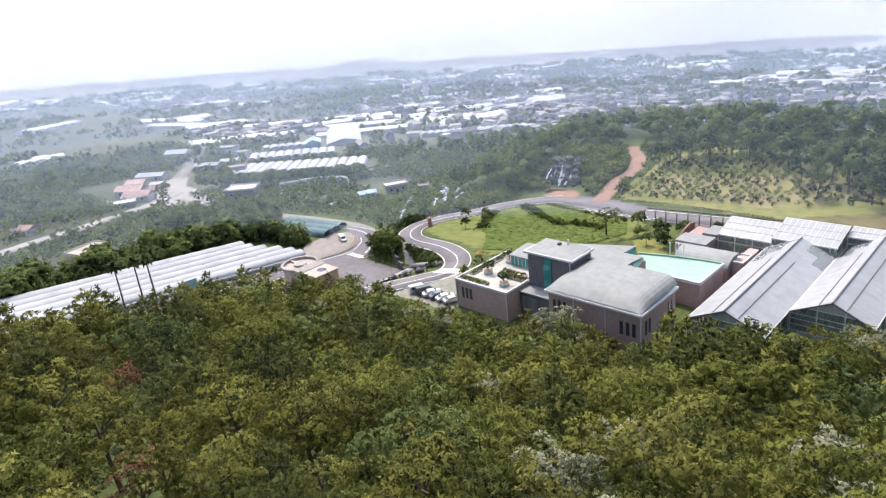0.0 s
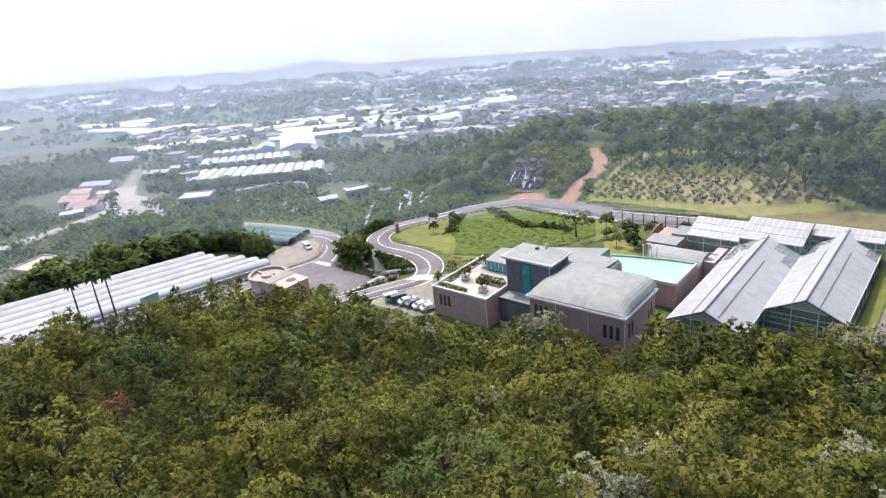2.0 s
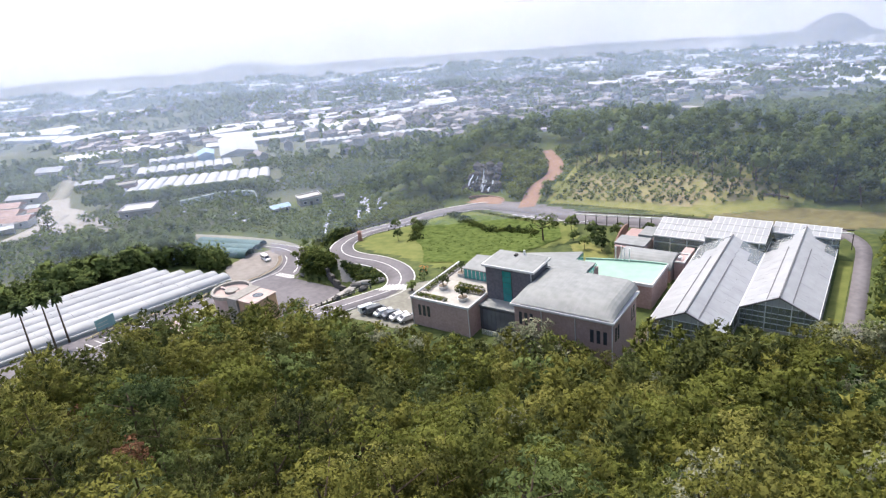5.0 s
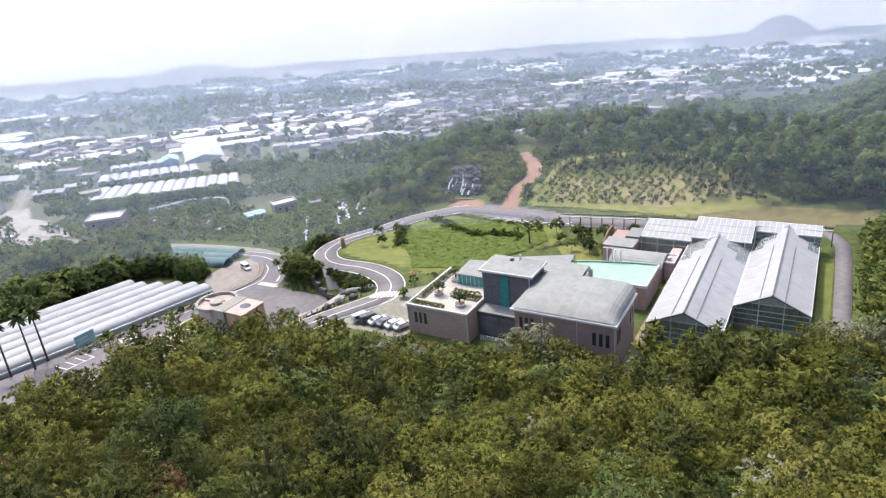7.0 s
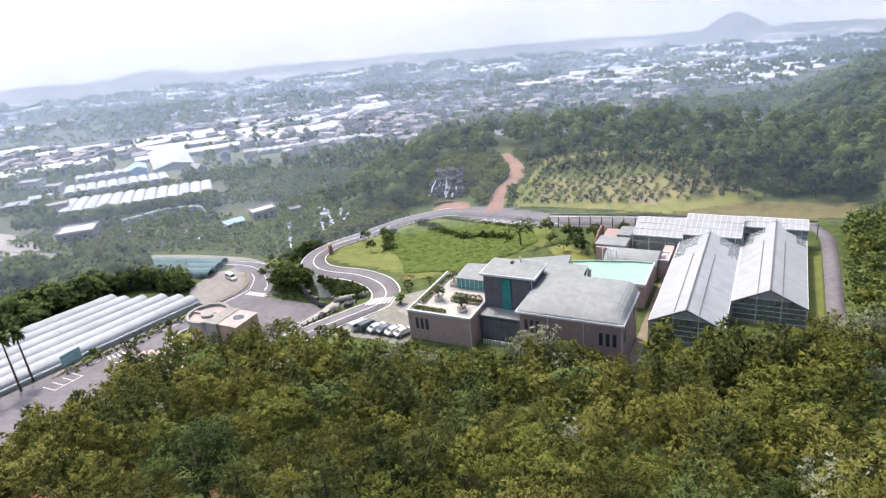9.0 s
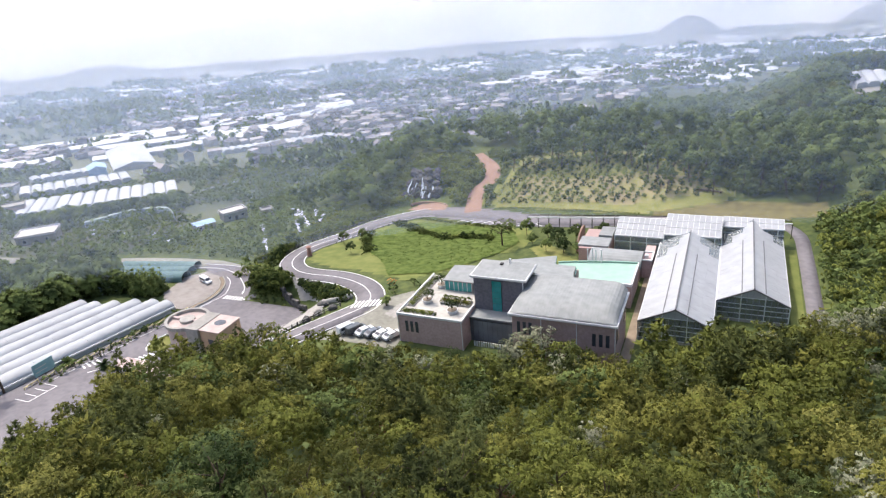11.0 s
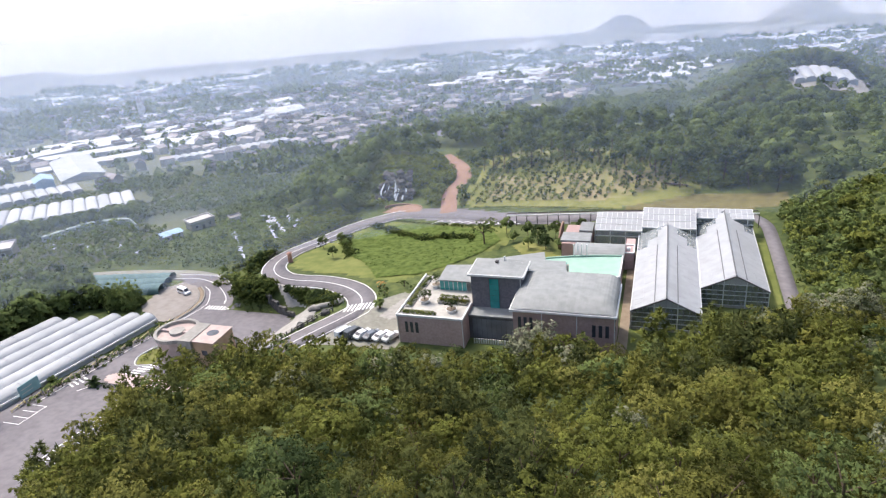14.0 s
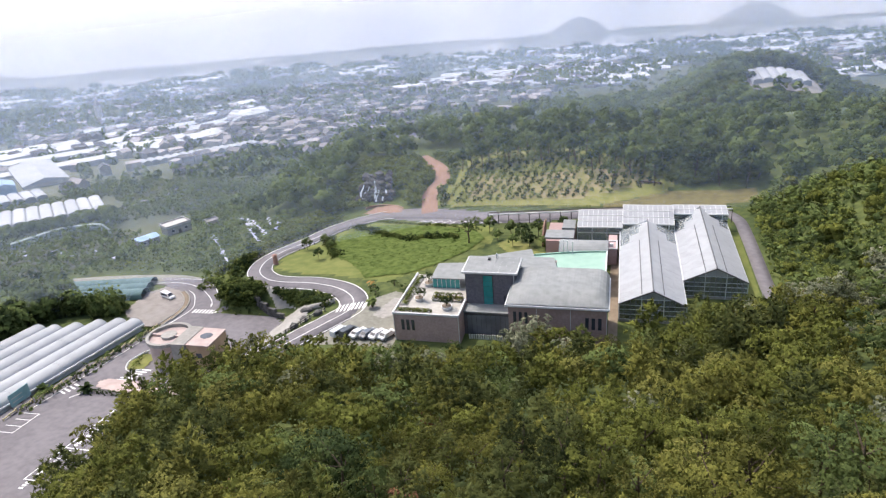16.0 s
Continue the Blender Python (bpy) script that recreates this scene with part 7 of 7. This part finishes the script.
fall = thing("waterfall", "artificial waterfall over dark rocks behind the plaza", "waterfall", -83.0, 82, float(height(-83, 82)) - 0.5)
r4 = np.random.default_rng(21)
for k in range(90):
    bm = bmesh.new()
    s = r4.uniform(0.7, 1.7)
    bmesh.ops.create_icosphere(bm, subdivisions=1, radius=s)
    for v in bm.verts:
        v.co *= 1 + 0.3 * r4.uniform(-1, 1)
    lev = r4.random()
    part("rock", bm, M_ROCK, fall, m=pose(r4.uniform(-6.5, 6.5) * (1 - 0.25 * lev), -2.0 + 6.5 * lev + r4.uniform(-0.4, 0.4), 8.0 * lev, 0, 0, r4.uniform(0, 360)))
for k in range(15):
    x, w = (r4.uniform(-0.8, 1.6) if k % 2 else r4.uniform(-4.8, 4.5)), r4.uniform(0.10, 0.28)
    l0 = r4.uniform(0.0, 0.45)
    l1 = l0 + r4.uniform(0.12, 0.5)
    bm = bmesh.new()
    prev = None
    for q in np.linspace(l0, l1, 7):
        jx = x + 0.35 * math.sin(9 * q + k)
        row = [bm.verts.new((jx + e * w * r4.uniform(0.6, 1.3), -3.7 + 6.5 * q, 8.0 * q + 0.5)) for e in (-1, 1)]
        if prev:
            bm.faces.new((prev[0], prev[1], row[1], row[0]))
        prev = row
    part("water", bm, M_WATER, fall)
for k in range(26):
    x, lev = r4.uniform(-7.5, 7.5), r4.uniform(0.1, 1.1)
    if abs(x) < 3.5 and lev < 0.95:
        x = math.copysign(abs(x) + 3.5, x)
    wx, wy = -83.0 + x, 80.5 + 6.5 * lev
    plant(("shrub%d" if k % 3 else "bush%d") % (k % 3), wx, wy, r4.uniform(0.7, 1.3), 40 * k, "shrubs among the waterfall rocks", "rock_shrub", "green shrub growing among the waterfall rocks", max(0.0, 8.0 * lev - 3.0), "shrub")
pw = thing("plaza_wall", "low curved brick wall round the plaza", "wall", -77.5, 73.2, float(height(-77.5, 73.2)))
for k in range(14):
    a0, a1 = math.pi * (0.02 + 0.96 * k / 14), math.pi * (0.02 + 0.96 * (k + 1) / 14)
    part("segment", bar((6.6 * math.cos(a0), 3.6 * math.sin(a0), 0.35), (6.6 * math.cos(a1), 3.6 * math.sin(a1), 0.35), 0.4, None, 0.9), M_BRICKPATH, pw)


def post_row(name, label, category, line, gap, tall, mat, railmat=None, group=""):
    """Posts along a line, with rails between them."""
    t = thing(name, label, category, group=group)
    d = np.concatenate([[0], np.cumsum(np.linalg.norm(np.diff(line, axis=0), axis=1))])
    prev = None
    for q in np.arange(0, d[-1], gap):
        x, y = np.interp(q, d, line[:, 0]), np.interp(q, d, line[:, 1])
        z = float(height(x, y))
        part("post", bar((x, y, z - 0.3), (x, y, z + tall), 0.22), mat, t)
        if railmat and prev is not None:
            for h in (0.45, 0.9):
                part("rail", bar((prev[0], prev[1], prev[2] + tall * h), (x, y, z + tall * h), 0.12), railmat, t)
        prev = (x, y, z)


outer = offset_line(UPPER, -4.3)
inner = offset_line(UPPER, 4.2)
sel = lambda l, a, b: l[(UPPER[:, 0] < -70) & (l[:, 1] > a) & (l[:, 1] < b)]
post_row("guard_fence", "dark low guard fence along the road's outer edge", "fence", sel(outer, 24, 66), 2.0, 0.9, M_DARKSTEEL, M_DARKSTEEL)
post_row("bollard_row", "row of short dark bollards along the lawn", "bollards", sel(inner, 36, 62), 2.0, 0.6, M_DARKSTEEL)
post_row("log_fence", "rough log fence above the lower car park", "fence", smooth_line([(-73.2, -15), (-71.2, -11), (-69.4, -7.4), (-68.0, -4), (-66.0, -1.0)]), 1.4, 1.1, M_ROCK, M_CONCRETE)
post_row("bollard_row", "row of pale bollards along the bend", "bollards", smooth_line([(-87, 10.2), (-79, 9.7), (-72, 7.9), (-67.6, 5.2), (-65.2, 2.2)]), 1.5, 0.8, M_CONCRETE)
wallt = thing("retaining_wall", "dark rough stone retaining wall by the car park", "wall", 0, 0, 0)
line = smooth_line([(-90.4, 8.2), (-88.4, 7.0), (-84.6, 5.6), (-81.0, 4.9)], 1.2)
for (x0, y0), (x1, y1) in zip(line, line[1:]):
    for lv in range(max(1, int(4.8 - 0.42 * (x0 + 90.4)))):
        zb2 = -7.2 + 1.0 * lv
        part("stone", bar((x0 + 0.05, y0, zb2 + 0.6), (x1 - 0.05, y1, zb2 + 0.6), 0.7 + 0.12 * ((lv + int(x0)) % 2), None, 1.2), M_ROCK, wallt)
tagged(new("ramp_path", patch("ramp_path", [(-90, 11.8), (-88.2, 11.8), (-82.2, 8.2), (-77.4, 6.2), (-74.5, 3.2), (-70.6, 0.4), (-69.8, -4), (-72.0, -11.6), (-75, -18), (-79.5, -17), (-82.6, -7), (-79.3, 1), (-80.6, 4.6), (-83.5, 6.6)], 0.34, M_CONCRETE, 0.45)), "pale concrete ramp and steps between the car parks", "path", kind="structure")
for k in range(14):
    plant(("bush%d" if k % 3 else "shrub%d") % (k % 3), -99.5 + 0.95 * k, 6.3 + 0.8 * math.sin(k * 2), 0.6 + 0.1 * (k % 3), 47 * k, "shrubs before the retaining wall", "wall_shrub", "low shrub before the stone wall", 0.0, "shrub")
for k, (x, y, l, turn) in enumerate(((-69.2, 0.6, 2.6, 30), (-66.6, 2.4, 1.5, 60), (-71.0, -1.4, 1.5, 20), (-69.6, -5.6, 1.1, 70), (-67.4, -2.8, 1.2, 50), (-70.6, -8.6, 0.9, 10))):
    bm = bmesh.new()
    bmesh.ops.create_icosphere(bm, subdivisions=2, radius=1.0)
    for v in bm.verts:
        v.co *= 1 + 0.25 * noise.noise(v.co * 1.7 + Vector((k, 0, 0)))
        v.co.x *= l
        v.co.y *= 0.8
        v.co.z *= 0.75
    rk = new("boulder", to_mesh("boulder", bm, M_CONCRETE if k < 2 else M_ROCK))
    rk.matrix_basis = pose(x, y, float(height(x, y)) + 0.45, 0, 0, turn)
    tagged(rk, "long pale boulder beside the concrete ramp" if k < 2 else "dark rough boulder beside the log fence", "rock", "boulders by the ramp")
for k in range(16):
    x = -29.6 + 0.48 * k
    t = thing("white_post", "short white railing post before the glazed link", "railing", x, -10.4, float(height(x, -10.4)), 0, "white railing posts")
    part("post", box(-0.14, 0.14, -0.1, 0.1, -0.2, 1.1, 0.04), M_WHITE, t)
for k, (x, y) in enumerate(((-14.0, 21.8), (-12.2, 22.0), (-13.1, 22.6), (-11.0, 21.9))):
    t = thing("flue", "slender grey flue pipe on the green terrace", "pipe", x, y, 5.0, 0, "flues on the terrace")
    part("pipe", bar((0, 0, 0), (0, 0, 3.2), 0.18), M_STEEL, t)
    part("cap", bar((0, 0, 3.2), (0, 0, 3.4), 0.32), M_WHITE, t)
ht = thing("orchard_bench", "low wooden terrace bench on the orchard slope", "bench", 8.5, 82.5, float(height(8.5, 82.5)), -12)
part("seat", box(-4, 4, -0.4, 0.4, 0.5, 0.7), M_BARK, ht)
for x in (-3.6, 0, 3.6):
    part("leg", box(x - 0.15, x + 0.15, -0.3, 0.3, -0.2, 0.5), M_BARK, ht)
# farm on the wooded hill
film_rows(FARM[0] + 4, FARM[1], 8, 6, 14, "white film greenhouse arch on the hilltop", "film greenhouses on the hill")
fx, fy = FARM
tagged(new("hill_yard", patch("hill_yard", [(fx - 2, fy - 10), (fx + 34, fy - 6), (fx + 38, fy + 18), (fx + 4, fy + 22), (fx - 3, fy + 8)], 0.4, M_CONCRETE, 3.0)), "pale bare farm yard on the wooded hill", "yard", kind="structure")
# trees that stand before the ticket hall
for k, (x, y, s) in enumerate(((-83, -29, 1.25), (-80, -26, 1.35), (-78, -22.5, 1.25), (-76, -19.5, 1.1), (-81, -33, 1.3), (-79, -37, 1.25), (-84, -33, 1.0), (-74, -17.5, 1.0), (-77, -29, 1.2))):
    plant(("broad%d" if k % 2 else "young_pine%d") % (k % 4), x, y, s, 67 * k, "trees before the ticket hall")
